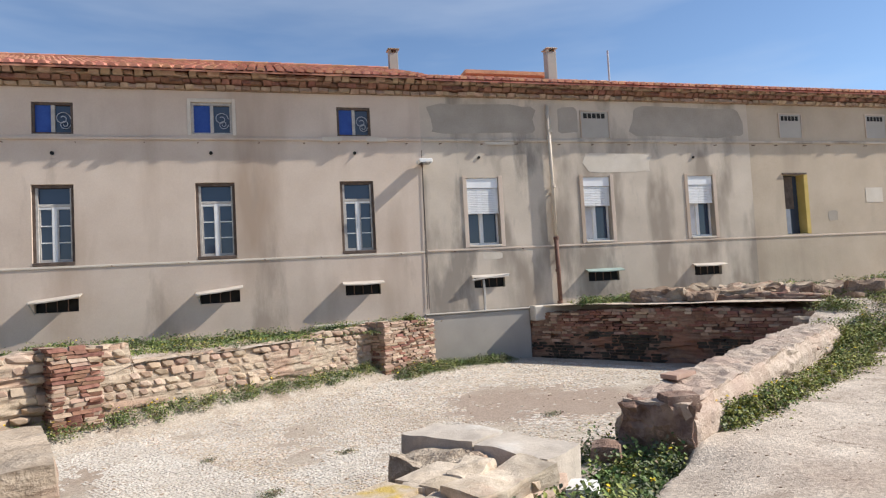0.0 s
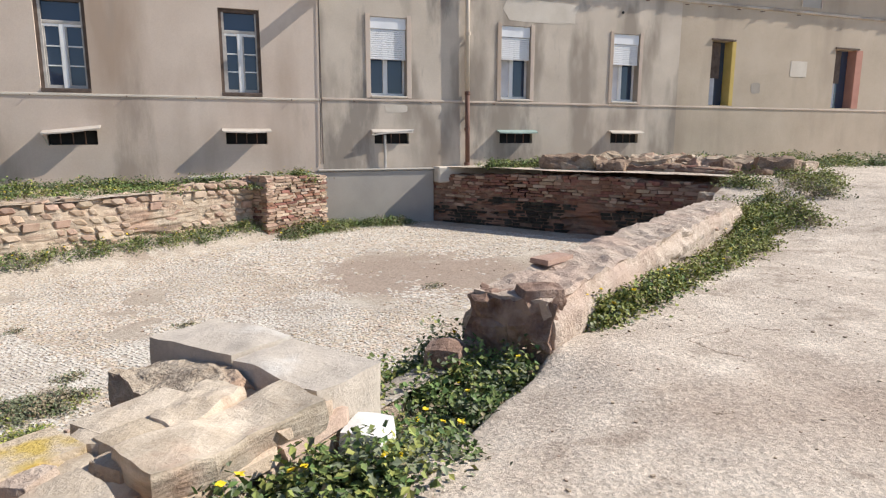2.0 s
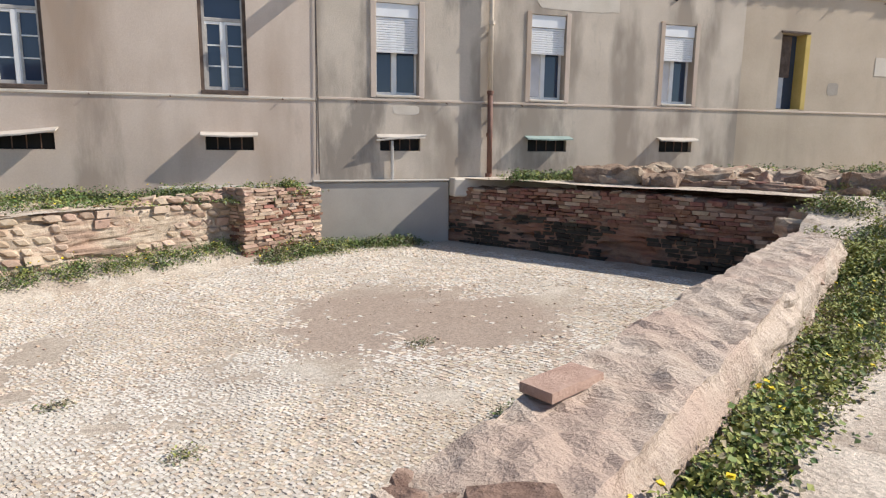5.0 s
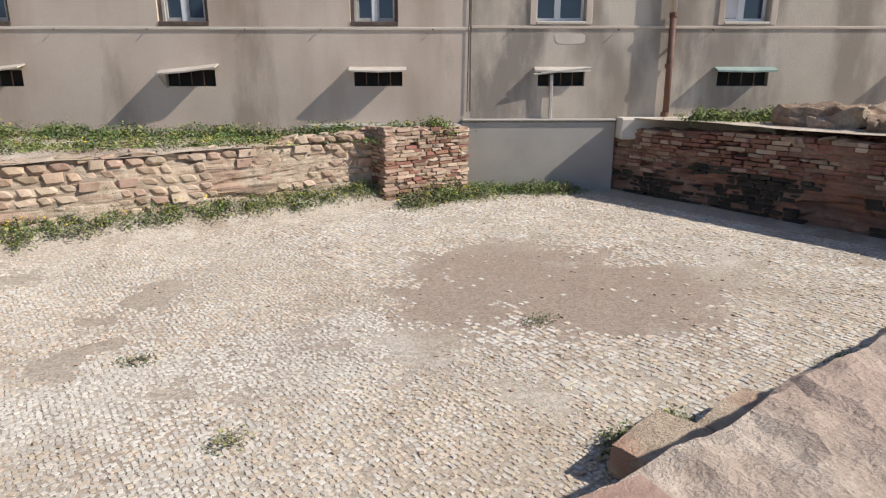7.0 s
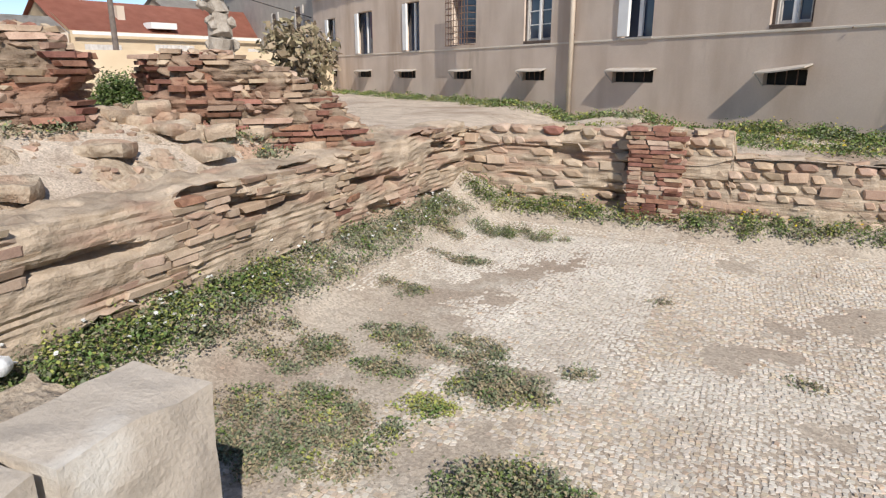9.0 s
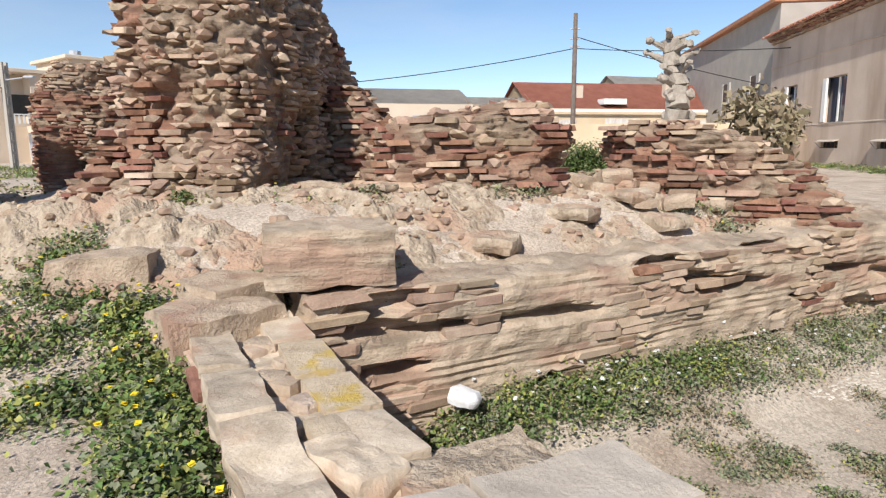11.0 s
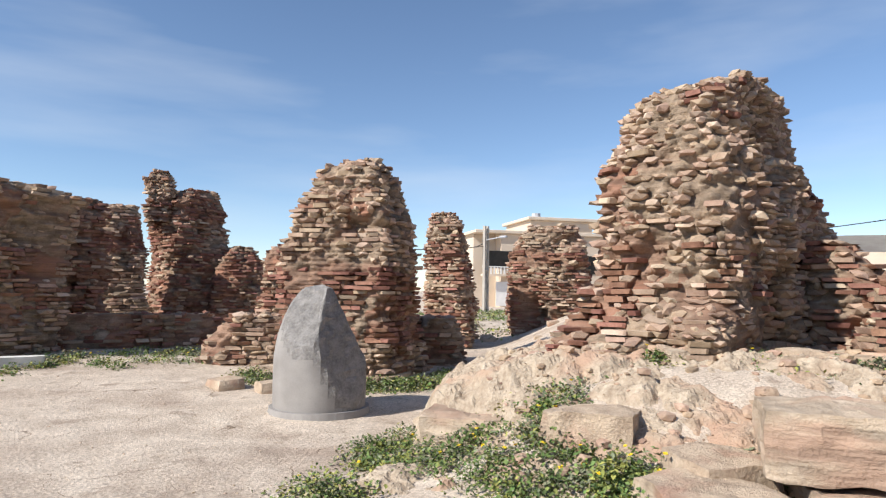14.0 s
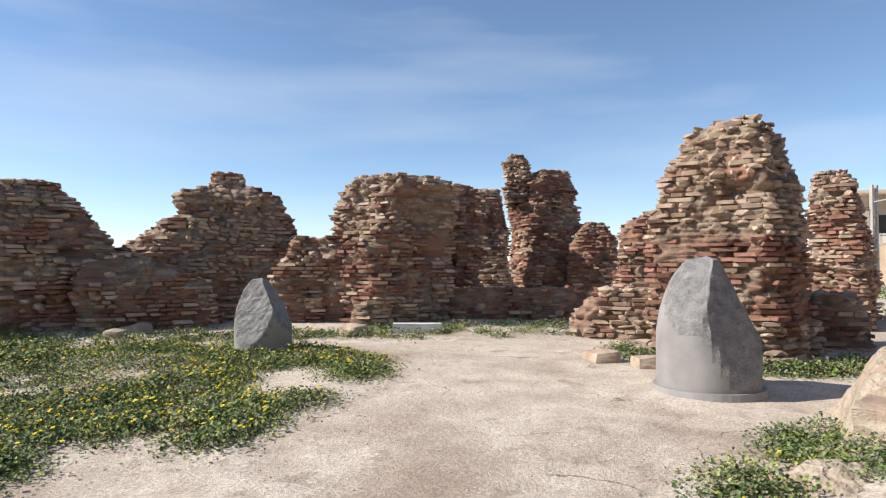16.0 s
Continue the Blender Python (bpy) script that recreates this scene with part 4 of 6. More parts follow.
UPPER = [(-4.92, -4.04, 5.28, 6.04), (-1.42, -0.45, 5.3, 6.1), (2.17, 3.06, 5.28, 6.05)]
OPEN += UPPER
VENTS = [(-4.95, -4.02), (-1.36, -0.42), (2.2, 3.12), (5.72, 6.62), (9.2, 10.2), (12.78, 13.75), (-9.3, -7.9), (-13.3, -12.2), (-17.6, -16.4), (-22.4, -20.8), (-27.1, -25.5), (-31.6, -30.2)]
OPEN += [(a, b, 1.08, 1.38) for a, b in VENTS]


def plaster_wall(name, x0, x1, z0, z1, mat, parent, label):
    """The front as blocks between its openings, 0.45 m thick."""
    ops = [o for o in OPEN if o[0] < x1 and o[1] > x0]
    xs = sorted({x0, x1, *[min(max(v, x0), x1) for o in ops for v in o[:2]]})
    zs = sorted({z0, z1, *[min(max(v, z0), z1) for o in ops for v in o[2:]]})
    bm = bmesh.new()
    vid = {}
    solid = np.array([[not any(o[0] < (a + b) / 2 < o[1] and o[2] < (c + d) / 2 < o[3] for o in ops) for c, d in zip(zs, zs[1:])] for a, b in zip(xs, xs[1:])])

    def vert(i, k, back):
        key = (i, k, back)
        if key not in vid:
            vid[key] = bm.verts.new((xs[i], FY + (0.45 if back else 0), zs[k]))
        return vid[key]
    ni, nk = solid.shape
    for i in range(ni):
        for k in range(nk):
            if not solid[i, k]:
                continue
            bm.faces.new((vert(i, k, 0), vert(i + 1, k, 0), vert(i + 1, k + 1, 0), vert(i, k + 1, 0)))
            for di, dk, e in ((-1, 0, ((i, k), (i, k + 1))), (1, 0, ((i + 1, k + 1), (i + 1, k))), (0, -1, ((i + 1, k), (i, k))), (0, 1, ((i, k + 1), (i + 1, k + 1)))):
                a, b = i + di, k + dk
                if not (0 <= a < ni and 0 <= b < nk) or not solid[a, b]:
                    p, q = e
                    bm.faces.new((vert(*p, 0), vert(*q, 0), vert(*q, 1), vert(*p, 1)))
    return part(name, bm, mat, parent, label)


plaster_wall("wall", -33.8, 4.42, -1.2, 6.4, PLASTER, house, "smooth tan plaster wall")
plaster_wall("wall", 4.42, 15.1, -1.2, 6.4, PLASTER_OLD, house, "old grey stained plaster wall")
plaster_wall("wall", 15.1, 48.0, -1.2, 6.4, PLASTER_EAST, house, "tan plaster wall")
# black sheet behind the windows, its colour in place of unlit rooms
part("dark_backing", box(-33.7, 47.9, FY + 0.9, FY + 1.0, -1, 6.4), DARK, house)
part("end_wall", box(-33.8, -33.5, FY + 0.46, FY + 8, -1, 6.7), PLASTER_GREY, house)
part("end_wall", box(47.7, 48.0, FY + 0.46, FY + 8, -1, 6.7), PLASTER_GREY, house)
part("rear_wall", box(-33.8, 48, FY + 7.7, FY + 8, -1, 6.7), PLASTER_GREY, house)
part("floor_slab", box(-33.4, 47.6, FY + 0.46, FY + 7.6, 4.5, 4.7), DARK, house)
# string courses
part("string_course", box(-33.8, 4.4, FY - 0.05, FY - 0.002, 5.14, 5.22, bevel=0.012), PLASTER, house)
part("string_course", box(4.44, 48, FY - 0.05, FY - 0.002, 5.14, 5.22, bevel=0.012), PLASTER_OLD, house)
part("string_course", box(-33.8, 4.4, FY - 0.02, FY - 0.002, 2.1, 2.15, bevel=0.006), LIGHTPATCH, house)
part("string_course", box(4.44, 48, FY - 0.02, FY - 0.002, 2.13, 2.18, bevel=0.006), PLASTER, house)
part("crack_seam", box(4.412, 4.428, FY - 0.005, FY - 0.002, 0.6, 4.9), DARKWOOD, house)
# corbelled brick cornice
for i, (dz, dy) in enumerate(((6.4, 0.14), (6.52, 0.26), (6.64, 0.38))):
    r = np.random.default_rng(50 + i)
    vs, fs, n, x = [], [], 0, -33.8
    while x < 48:
        l_ = r.uniform(0.16, 0.3)
        v, f = UNITS[int(r.integers(0, 6))]
        vs.append(v * (l_ * 0.96, 0.4 + dy, 0.1) + (x + l_ / 2, FY + 0.2 - dy / 2 + r.normal(0, 0.012), dz + 0.055 + r.normal(0, 0.006)))
        fs += [tuple(a + n for a in q) for q in f]
        n += len(v)
        x += l_
    ob = child(new("cornice_course", mesh_of("cornice_course", np.concatenate(vs).tolist(), fs, [TAN[1] if i != 1 else BRICK[1]])), house, "corbelled course of brown bricks")
    tagged(ob, kind="stuff")
part("cornice_core", box(-33.8, 48, FY - 0.03, FY + 0.5, 6.39, 6.8), MORTAR_RED, house)


def tile_roof(name, x0, x1, y0, y1, z0, z1, parent, pitch=0.24):
    """Rows of half-round clay tiles from the eave up, joined in one skin, with ragged ends."""
    r = np.random.default_rng(int(x0 * 7) % 1000)
    vs, fs, n = [], [], 0
    rows = int((x1 - x0) / pitch)
    slope = (z1 - z0) / (y1 - y0)
    for i in range(rows):
        x = x0 + (i + 0.5) * pitch
        y = y0 - 0.03 + r.normal(0, 0.02)
        while y < y1:
            ye = min(y + 0.4, y1)
            for cx, rad, up in ((x, pitch * 0.36, 0.0),):
                for yy, k in ((y, 1.0), (ye + 0.03, 0.88)):
                    for a in range(5):
                        th = math.pi * a / 4
                        vs.append((cx + rad * k * math.cos(th) * 1.15, yy, z0 + (yy - y0) * slope + rad * k * math.sin(th) + (0.018 if yy == y else -0.004)))
                for a in range(4):
                    fs.append((n + a, n + a + 1, n + a + 6, n + a + 5))
                fs.append((n, n + 1, n + 2, n + 3, n + 4))
                n += 10
            y = ye if i % 1 == 0 else y1
            if y >= y1 - 0.01:
                break
    ob = child(new("roof_tiles", mesh_of("roof_tiles", vs, fs, [TILE[1]])), parent, "weathered terracotta barrel tiles")
    tagged(ob, kind="stuff")
    bm = bmesh.new()
    q = [bm.verts.new(c) for c in ((x0, y0, z0 - 0.02), (x1, y0, z0 - 0.02), (x1, y1, z1 - 0.02), (x0, y1, z1 - 0.02), (x0, y0, z0 - 0.06), (x1, y0, z0 - 0.06), (x1, y1, z1 - 0.06), (x0, y1, z1 - 0.06))]
    for f in ((0, 1, 2, 3), (7, 6, 5, 4), (0, 4, 5, 1), (2, 6, 7, 3), (1, 5, 6, 2), (0, 3, 7, 4)):
        bm.faces.new([q[i] for i in f])
    part("roof_deck", bm, TILE[0], parent)
    ridge = bmesh.new()
    x = x0
    while x < x1:
        add_rod(ridge, (x, y1, z1 + 0.03), (min(x + 0.42, x1), y1, z1 + 0.03), 0.1, 6, 0.115)
        x += 0.4
    part("ridge_tiles", ridge, TILE[1], parent)


tile_roof("roof", -33.9, 4.5, FY - 0.56, FY + 3.9, 6.76, 8.42, house)
tile_roof("roof", 4.5, 48.1, FY - 0.5, FY + 3.9, 6.74, 8.2, house)
bm = bmesh.new()
q = [bm.verts.new(c) for c in ((-33.9, FY + 3.9, 8.38), (48.1, FY + 3.9, 8.15), (48.1, FY + 8.2, 6.7), (-33.9, FY + 8.2, 6.7))]
bm.faces.new(q)
part("roof_rear", bm, TILE[0], house)

# ---- windows, vents and fittings of the house ----
def casement(x0, x1, z0, z1, parent=house):
    """Dark-framed tall window: a transom light above two leaves of three panes."""
    w = part("window", box(x0 + 0.002, x0 + 0.07, FY + 0.06, FY + 0.2, z0, z1), DARKWOOD, parent, "tall casement window with dark weathered frame")
    part("frame", box(x1 - 0.07, x1 - 0.002, FY + 0.06, FY + 0.2, z0, z1), DARKWOOD, w)
    part("frame", box(x0 + 0.07, x1 - 0.07, FY + 0.06, FY + 0.2, z1 - 0.08, z1 - 0.002), DARKWOOD, w)
    part("sill", box(x0 + 0.003, x1 - 0.003, FY - 0.015, FY + 0.2, z0 - 0.002, z0 + 0.08, bevel=0.01), DARKWOOD, w)
    a, b, c = x0 + 0.07, x1 - 0.07, (x0 + x1) / 2
    zt = z0 + (z1 - z0) * 0.74
    part("transom", box(a, b, FY + 0.1, FY + 0.17, zt - 0.03, zt + 0.04, bevel=0.01), GREYWOOD, w)
    part("pane", box(a, b, FY + 0.15, FY + 0.155, zt + 0.04, z1 - 0.08), GLASS, w)
    part("shutter_edge", box(a, a + 0.05, FY + 0.07, FY + 0.13, z0 + 0.08, z1 - 0.08), GREYWOOD, w)
    part("shutter_edge", box(b - 0.03, b, FY + 0.07, FY + 0.13, z0 + 0.08, z1 - 0.08), GREYWOOD, w)
    part("mullion", box(c - 0.055, c + 0.055, FY + 0.1, FY + 0.17, z0 + 0.08, zt - 0.03, bevel=0.012), WHITE, w, "white painted meeting stiles")
    for p, q in ((a + 0.05, c - 0.055), (c + 0.055, b - 0.03)):
        part("rail", box(p, q, FY + 0.11, FY + 0.17, z0 + 0.08, z0 + 0.15), GREYWOOD, w)
        part("rail", box(p, q, FY + 0.11, FY + 0.17, zt - 0.08, zt - 0.03), WHITE, w)
        part("stile", box(p, p + 0.035, FY + 0.112, FY + 0.168, z0 + 0.15, zt - 0.08), GREYWOOD, w)
        for k in range(3):
            za = z0 + 0.15 + (zt - 0.08 - z0 - 0.15) * k / 3
            zb = z0 + 0.15 + (zt - 0.08 - z0 - 0.15) * (k + 1) / 3
            part("pane", box(p + 0.035, q, FY + 0.15, FY + 0.154, za, zb), GLASS, w)
            if k:
                part("muntin", box(p + 0.035, q, FY + 0.115, FY + 0.165, za - 0.013, za + 0.013), WHITE, w)
    return w


def roller(x0, x1, z0, z1, gap, dark_leaf):
    """White roller shutter half let down before a white two-leaf window."""
    w = part("window", box(x0 + 0.003, x0 + 0.05, FY + 0.2, FY + 0.3, z0, z1), WHITE, house, "white window with half-lowered roller shutter")
    part("frame", box(x1 - 0.05, x1 - 0.003, FY + 0.2, FY + 0.3, z0, z1), WHITE, w)
    part("sill", box(x0 + 0.003, x1 - 0.003, FY - 0.03, FY + 0.3, z0 - 0.012, z0 + 0.04, bevel=0.01), LIGHTPATCH, w)
    zs = z0 + (z1 - z0) * gap
    part("shutter_box", box(x0 + 0.005, x1 - 0.005, FY + 0.03, FY + 0.14, z1 - 0.28, z1 - 0.004, bevel=0.01), SLAT, w, "smooth white shutter box")
    z = z1 - 0.285
    while z > zs:
        part("slat", box(x0 + 0.012, x1 - 0.012, FY + 0.05, FY + 0.075, max(z - 0.05, zs), z - 0.006, bevel=0.006), SLAT, w)
        z -= 0.05
    c = x0 + (x1 - x0) * 0.46
    part("mullion", box(c - 0.06, c + 0.06, FY + 0.2, FY + 0.27, z0 + 0.04, z1 - 0.3, bevel=0.01), WHITE, w)
    part("rail", box(x0 + 0.05, c - 0.06, FY + 0.2, FY + 0.27, z0 + 0.04, z0 + 0.11), WHITE, w)
    part("rail", box(c + 0.06, x1 - 0.05, FY + 0.2, FY + 0.27, z0 + 0.04, z0 + 0.11), WHITE, w)
    part("pane", box(x0 + 0.05, c - 0.06, FY + 0.24, FY + 0.245, z0 + 0.11, z1 - 0.3), GLASS, w)
    part("pane", box(c + 0.06, x1 - 0.05, FY + 0.24, FY + 0.245, z0 + 0.11, z1 - 0.3), GLASS, w)
    part("curtain", box(x0 + 0.06, c + 0.06 if dark_leaf else c - 0.1, FY + 0.228, FY + 0.236, z0 + 0.12, z1 - 0.3), CURTAIN, w) if dark_leaf else None
    # raised plaster surround
    for a, b, d, e in ((x0 - 0.12, x0 - 0.004, z0 - 0.02, z1 + 0.06), (x1 + 0.004, x1 + 0.12, z0 - 0.02, z1 + 0.06)):
        part("surround", box(a, b, FY - 0.02, FY - 0.002, d, e, bevel=0.005), PLASTER, w)
    return w


for a, b in CASE:
    casement(a, b, 2.17, 4.08)
casement(-13.3, -11.95, 2.17, 4.08)
for k, (a, b) in enumerate(ROLL):
    roller(a, b, 2.22, 4.13, (0.48, 0.55, 0.56)[k], k > 0)
for k, (a, b) in enumerate(NARROW):
    w = part("window", box(a + 0.003, b - 0.003, FY + 0.3, FY + 0.34, 2.22, 4.13), GLASS, house, "narrow open window with a coloured reveal")
    part("shutter", box(a + 0.04, a + 0.55, FY + 0.22, FY + 0.26, 3.05, 4.1), DARKWOOD, w)
    part("curtain", box(a + 0.08, a + 0.42, FY + 0.26, FY + 0.28, 2.25, 3.06), CURTAIN, w)
    part("frame", box(a + 0.003, a + 0.06, FY + 0.06, FY + 0.2, 2.22, 4.13), DARKWOOD, w)
    part("reveal", box(b - 0.012, b - 0.003, FY - 0.012, FY + 0.3, 2.22, 4.13), (YELLOW, REDPINK)[k], w)
    part("surround", box(b + 0.003, b + (0.14 if k == 0 else 0.3), FY - 0.012, FY - 0.003, 2.22, 4.13), (YELLOW, REDPINK)[k], w)
    part("lintel", box(a - 0.06, b + 0.1, FY - 0.05, FY - 0.003, 4.135, 4.19, bevel=0.01), DARKWOOD, w)
for a, b in (LEFTW[0], LEFTW[2], LEFTW[3], LEFTW[4]):
    w = part("window", box(a + 0.003, b - 0.003, FY + 0.25, FY + 0.29, 2.17, 4.08), GLASS, house, "tall window with open white shutter leaf")
    part("shutter", box(a + 0.02, a + 0.38, FY - 0.06, FY + 0.03, 2.2, 4.05, bevel=0.01), WHITE, w, "white shutter leaf standing open")
    part("mullion", box((a + b) / 2 - 0.06, (a + b) / 2 + 0.06, FY + 0.18, FY + 0.24, 2.2, 4.05), WHITE, w)
    part("sill", box(a - 0.03, b + 0.03, FY - 0.04, FY + 0.2, 2.13, 2.168), GREYWOOD, w)
# barred window
w = part("window", box(-17.79, -16.11, FY + 0.25, FY + 0.29, 2.3, 4.08), GLASS, house, "window behind a rusty cage of bars")
cage = bmesh.new()
for k in range(9):
    x = -17.7 + 1.5 * k / 8
    add_rod(cage, (x, FY - 0.3, 2.25), (x, FY - 0.3, 4.15), 0.014, 5)
for k in range(10):
    z = 2.25 + 1.9 * k / 9
    add_rod(cage, (-17.75, FY - 0.3, z), (-16.15, FY - 0.3, z), 0.012, 5)
    add_rod(cage, (-16.15, FY - 0.3, z), (-16.15, FY + 0.02, z), 0.012, 5)
    add_rod(cage, (-17.75, FY - 0.3, z), (-17.75, FY + 0.02, z), 0.012, 5)
part("window_cage", cage, IRON, w, "rust-brown iron bars")


def scroll(cx, cz, r0, turns, y):
    bm = bmesh.new()
    last = None
    for k in range(26):
        th = turns * 2 * math.pi * k / 25
        rr = r0 * (1 - 0.75 * k / 25)
        p = Vector((cx + rr * math.cos(th), y, cz + rr * math.sin(th)))
        if last:
            add_rod(bm, last, p, 0.009, 4)
        last = p
    return bm


for k, (a, b, z0, z1) in enumerate(UPPER):
    fm = GREYWOOD if k == 1 else DARKWOOD
    w = part("window", box(a + 0.002, a + 0.06, FY + 0.03, FY + 0.14, z0, z1), fm, house, "small attic window with one blue shutter")
    part("frame", box(b - 0.06, b - 0.002, FY + 0.03, FY + 0.14, z0, z1), fm, w)
    part("frame", box(a + 0.06, b - 0.06, FY + 0.03, FY + 0.14, z1 - 0.06, z1 - 0.002), fm, w)
    part("sill", box(a + 0.06, b - 0.06, FY + 0.02, FY + 0.14, z0 - 0.001, z0 + 0.04), fm, w)
    c = (a + b) / 2
    part("shutter", box(a + 0.06, c - 0.04, FY + 0.08, FY + 0.11, z0 + 0.04, z1 - 0.06), BLUE, w, "deep blue painted shutter")
    part("mullion", box(c - 0.04, c + 0.04, FY + 0.05, FY + 0.12, z0 + 0.04, z1 - 0.06), GREYWOOD, w)
    part("pane", box(c + 0.04, b - 0.06, FY + 0.11, FY + 0.115, z0 + 0.04, z1 - 0.06), GLASS, w)
    part("ironwork", scroll((c + b) / 2 - 0.02, (z0 + z1) / 2, 0.17, 1.4, FY + 0.06), GREYIRON, w, "curled wrought iron bars")
    part("ironwork", scroll((c + b) / 2 + 0.03, (z0 + z1) / 2 - 0.14, 0.12, -1.5, FY + 0.06), GREYIRON, w)
    if k == 1:
        for p, q, d, e in ((a - 0.09, a - 0.003, z0 - 0.03, z1 + 0.1), (b + 0.003, b + 0.09, z0 - 0.03, z1 + 0.1), (a - 0.003, b + 0.003, z1 + 0.003, z1 + 0.1)):
            part("surround", box(p, q, FY - 0.025, FY - 0.003, d, e, bevel=0.006), LIGHTPATCH, w)
for a, b, z0, z1 in ((9.27, 10.16, 5.29, 6.06), (16.32, 17.18, 5.34, 6.09), (19.86, 20.71, 5.35, 6.12)):
    w = part("blind_window", box(a, b, FY - 0.008, FY - 0.003, z0, z1), PLASTER_GREY, house, "bricked-up attic window with slots")
    for k in range(5):
        x = a + 0.08 + (b - a - 0.16) * k / 5
        # thin black plates on the panel, the slots' shade put into their colour
        part("slot", box(x, x + (b - a) / 5 - 0.06, FY - 0.012, FY - 0.009, z1 - 0.2, z1 - 0.05), DARK, w)
    part("frame", box(a - 0.03, a - 0.001, FY - 0.03, FY - 0.003, z0, z1), PLASTER, w)
    part("frame", box(b + 0.001, b + 0.03, FY - 0.03, FY - 0.003, z0, z1), PLASTER, w)
    part("frame", box(a - 0.03, b + 0.03, FY - 0.03, FY - 0.003, z1 + 0.001, z1 + 0.04), PLASTER, w)
w = part("small_window", box(19.62, 20.34, FY - 0.008, FY - 0.003, 3.18, 3.67), LIGHTPATCH, house, "small walled-up opening with pale frame")

for k, (a, b) in enumerate(VENTS):
    far = a < -6
    # black plate closes the vent, its colour giving the shade of the recess
    w = part("vent", box(a + 0.01, b - 0.01, FY + 0.12, FY + 0.15, 1.09, 1.37), DARK, house, "cellar vent under a bent metal sheet")
    tl = 0.05 if k in (0, 1) else -0.01
    bm = bmesh.new()
    dep = (0.26, 0.26, 0.24, 0.12, 0.18, 0.2)[k] if k < 6 else 0.24
    vs = [bm.verts.new(p) for p in ((a - 0.08, FY - 0.002, 1.4 - tl), (b + 0.08, FY - 0.002, 1.42 + tl), (b + 0.08, FY - dep, 1.36 + tl), ((a + b) / 2, FY - dep - 0.02, 1.335), (a - 0.08, FY - dep, 1.34 - tl))]
    fc = bm.faces.new(vs)
    ext = bmesh.ops.extrude_face_region(bm, geom=[fc])
    bmesh.ops.translate(bm, verts=[e for e in ext["geom"] if isinstance(e, bmesh.types.BMVert)], vec=(0, 0, 0.03))
    part("flap", bm, TEAL if k == 4 else SHEET, w, "bleached sheet flap")
    for q in range(1, 4):
        x = a + (b - a) * q / 4
        part("bar", rod((x, FY + 0.06, 1.08), (x, FY + 0.06, 1.38), 0.012, 5), IRON, w)
    if k in (0, 1) or far:
        part("prop", rod((a - 0.05, FY - dep, 1.34), (a + 0.02, FY - 0.01, 1.06), 0.015, 5), GREYWOOD, w)
    if k == 3:
        part("post", box(a + 0.22, a + 0.28, FY - 0.1, FY - 0.04, 0.44, 1.3, bevel=0.01), GREYWOOD, w, "grey wooden post under the vent")
        part("branch", rod((a - 0.1, FY - 0.14, 1.3), (b + 0.1, FY - 0.1, 1.42), 0.02, 6), GREYWOOD, w)
# black discs on the plaster, coloured as the shade in the spout holes
for k in range(3):
    x = (-4.5, -0.98, 2.6)[k]
    part("spout_hole", rod((x, FY - 0.004, 4.82), (x, FY - 0.03, 4.82), 0.045, 10), DARK, house)
for x in (6.05, 13.0):
    part("spout_hole", rod((x, FY - 0.004, 4.7), (x, FY - 0.03, 4.7), 0.04, 10), DARK, house)
for x in (-3.3, -1.6, 0.2, 1.6, 3.7, 5.2, 7.2, 9.0):
    part("nail_peg", rod((x, FY - 0.002, 2.12), (x + 0.02, FY - 0.06, 2.1), 0.012, 5), IRON, house)

r = np.random.default_rng(91)
x = -8.0
while x < 21:
    part("nail_peg", rod((x, FY - 0.002, 5.08), (x + 0.02, FY - r.uniform(0.08, 0.15), 5.06), 0.014, 5), IRON, house)
    x += r.uniform(0.7, 1.6)

pipe = thing("drain_pipe", "cream drain pipe with a rusty lower length", "pipe", at=(8.2, FY - 0.1, 0.45))
part("upper_pipe", rod((-0.03, 0, 5.75), (0.0, 0, 1.9), 0.055, 12), PVC, pipe, "cream pipe", True)
part("lower_pipe", rod((0, 0, 1.9), (0.02, 0, 0.08), 0.06, 12), RUSTPIPE, pipe, "rust-brown pipe", True)
for z in (0.1, 1.0, 1.92, 3.4, 5.0):
    part("collar", rod((0, 0, z - 0.04), (0, 0, z + 0.04), 0.075, 12), RUSTPIPE if z < 2 else PVC, pipe)
part("bracket", box(-0.02, 0.02, 0.0, 0.097, 3.2, 3.24), IRON, pipe)
part("bracket", box(-0.02, 0.02, 0.0, 0.097, 1.3, 1.34), IRON, pipe)
pipe2 = thing("drain_pipe", "tan drain pipe running down the plaster", "pipe", at=(-10.9, FY - 0.1, 0.1))
part("upper_pipe", rod((0, 0, 6.2), (0, 0, 0.0), 0.07, 12), PVC, pipe2, "", True)
part("bracket", box(-0.02, 0.02, 0.0, 0.097, 2.2, 2.26), IRON, pipe2)
lampb = thing("wall_lamp", "white box lamp on an arm on the plaster", "lamp", at=(4.42, FY, 4.5))
part("housing", box(-0.17, 0.19, -0.42, -0.05, 0.0, 0.1, bevel=0.015), WHITE, lampb)
part("arm", box(-0.02, 0.02, -0.05, -0.003, -0.05, 0.08), IRON, lampb)
part("lens", box(-0.13, 0.15, -0.4, -0.1, -0.012, -0.002), GLASS, lampb)
part("cable", rod((0.0, -0.02, -0.05), (-0.06, -0.02, -3.9), 0.008, 5), CABLE, lampb)
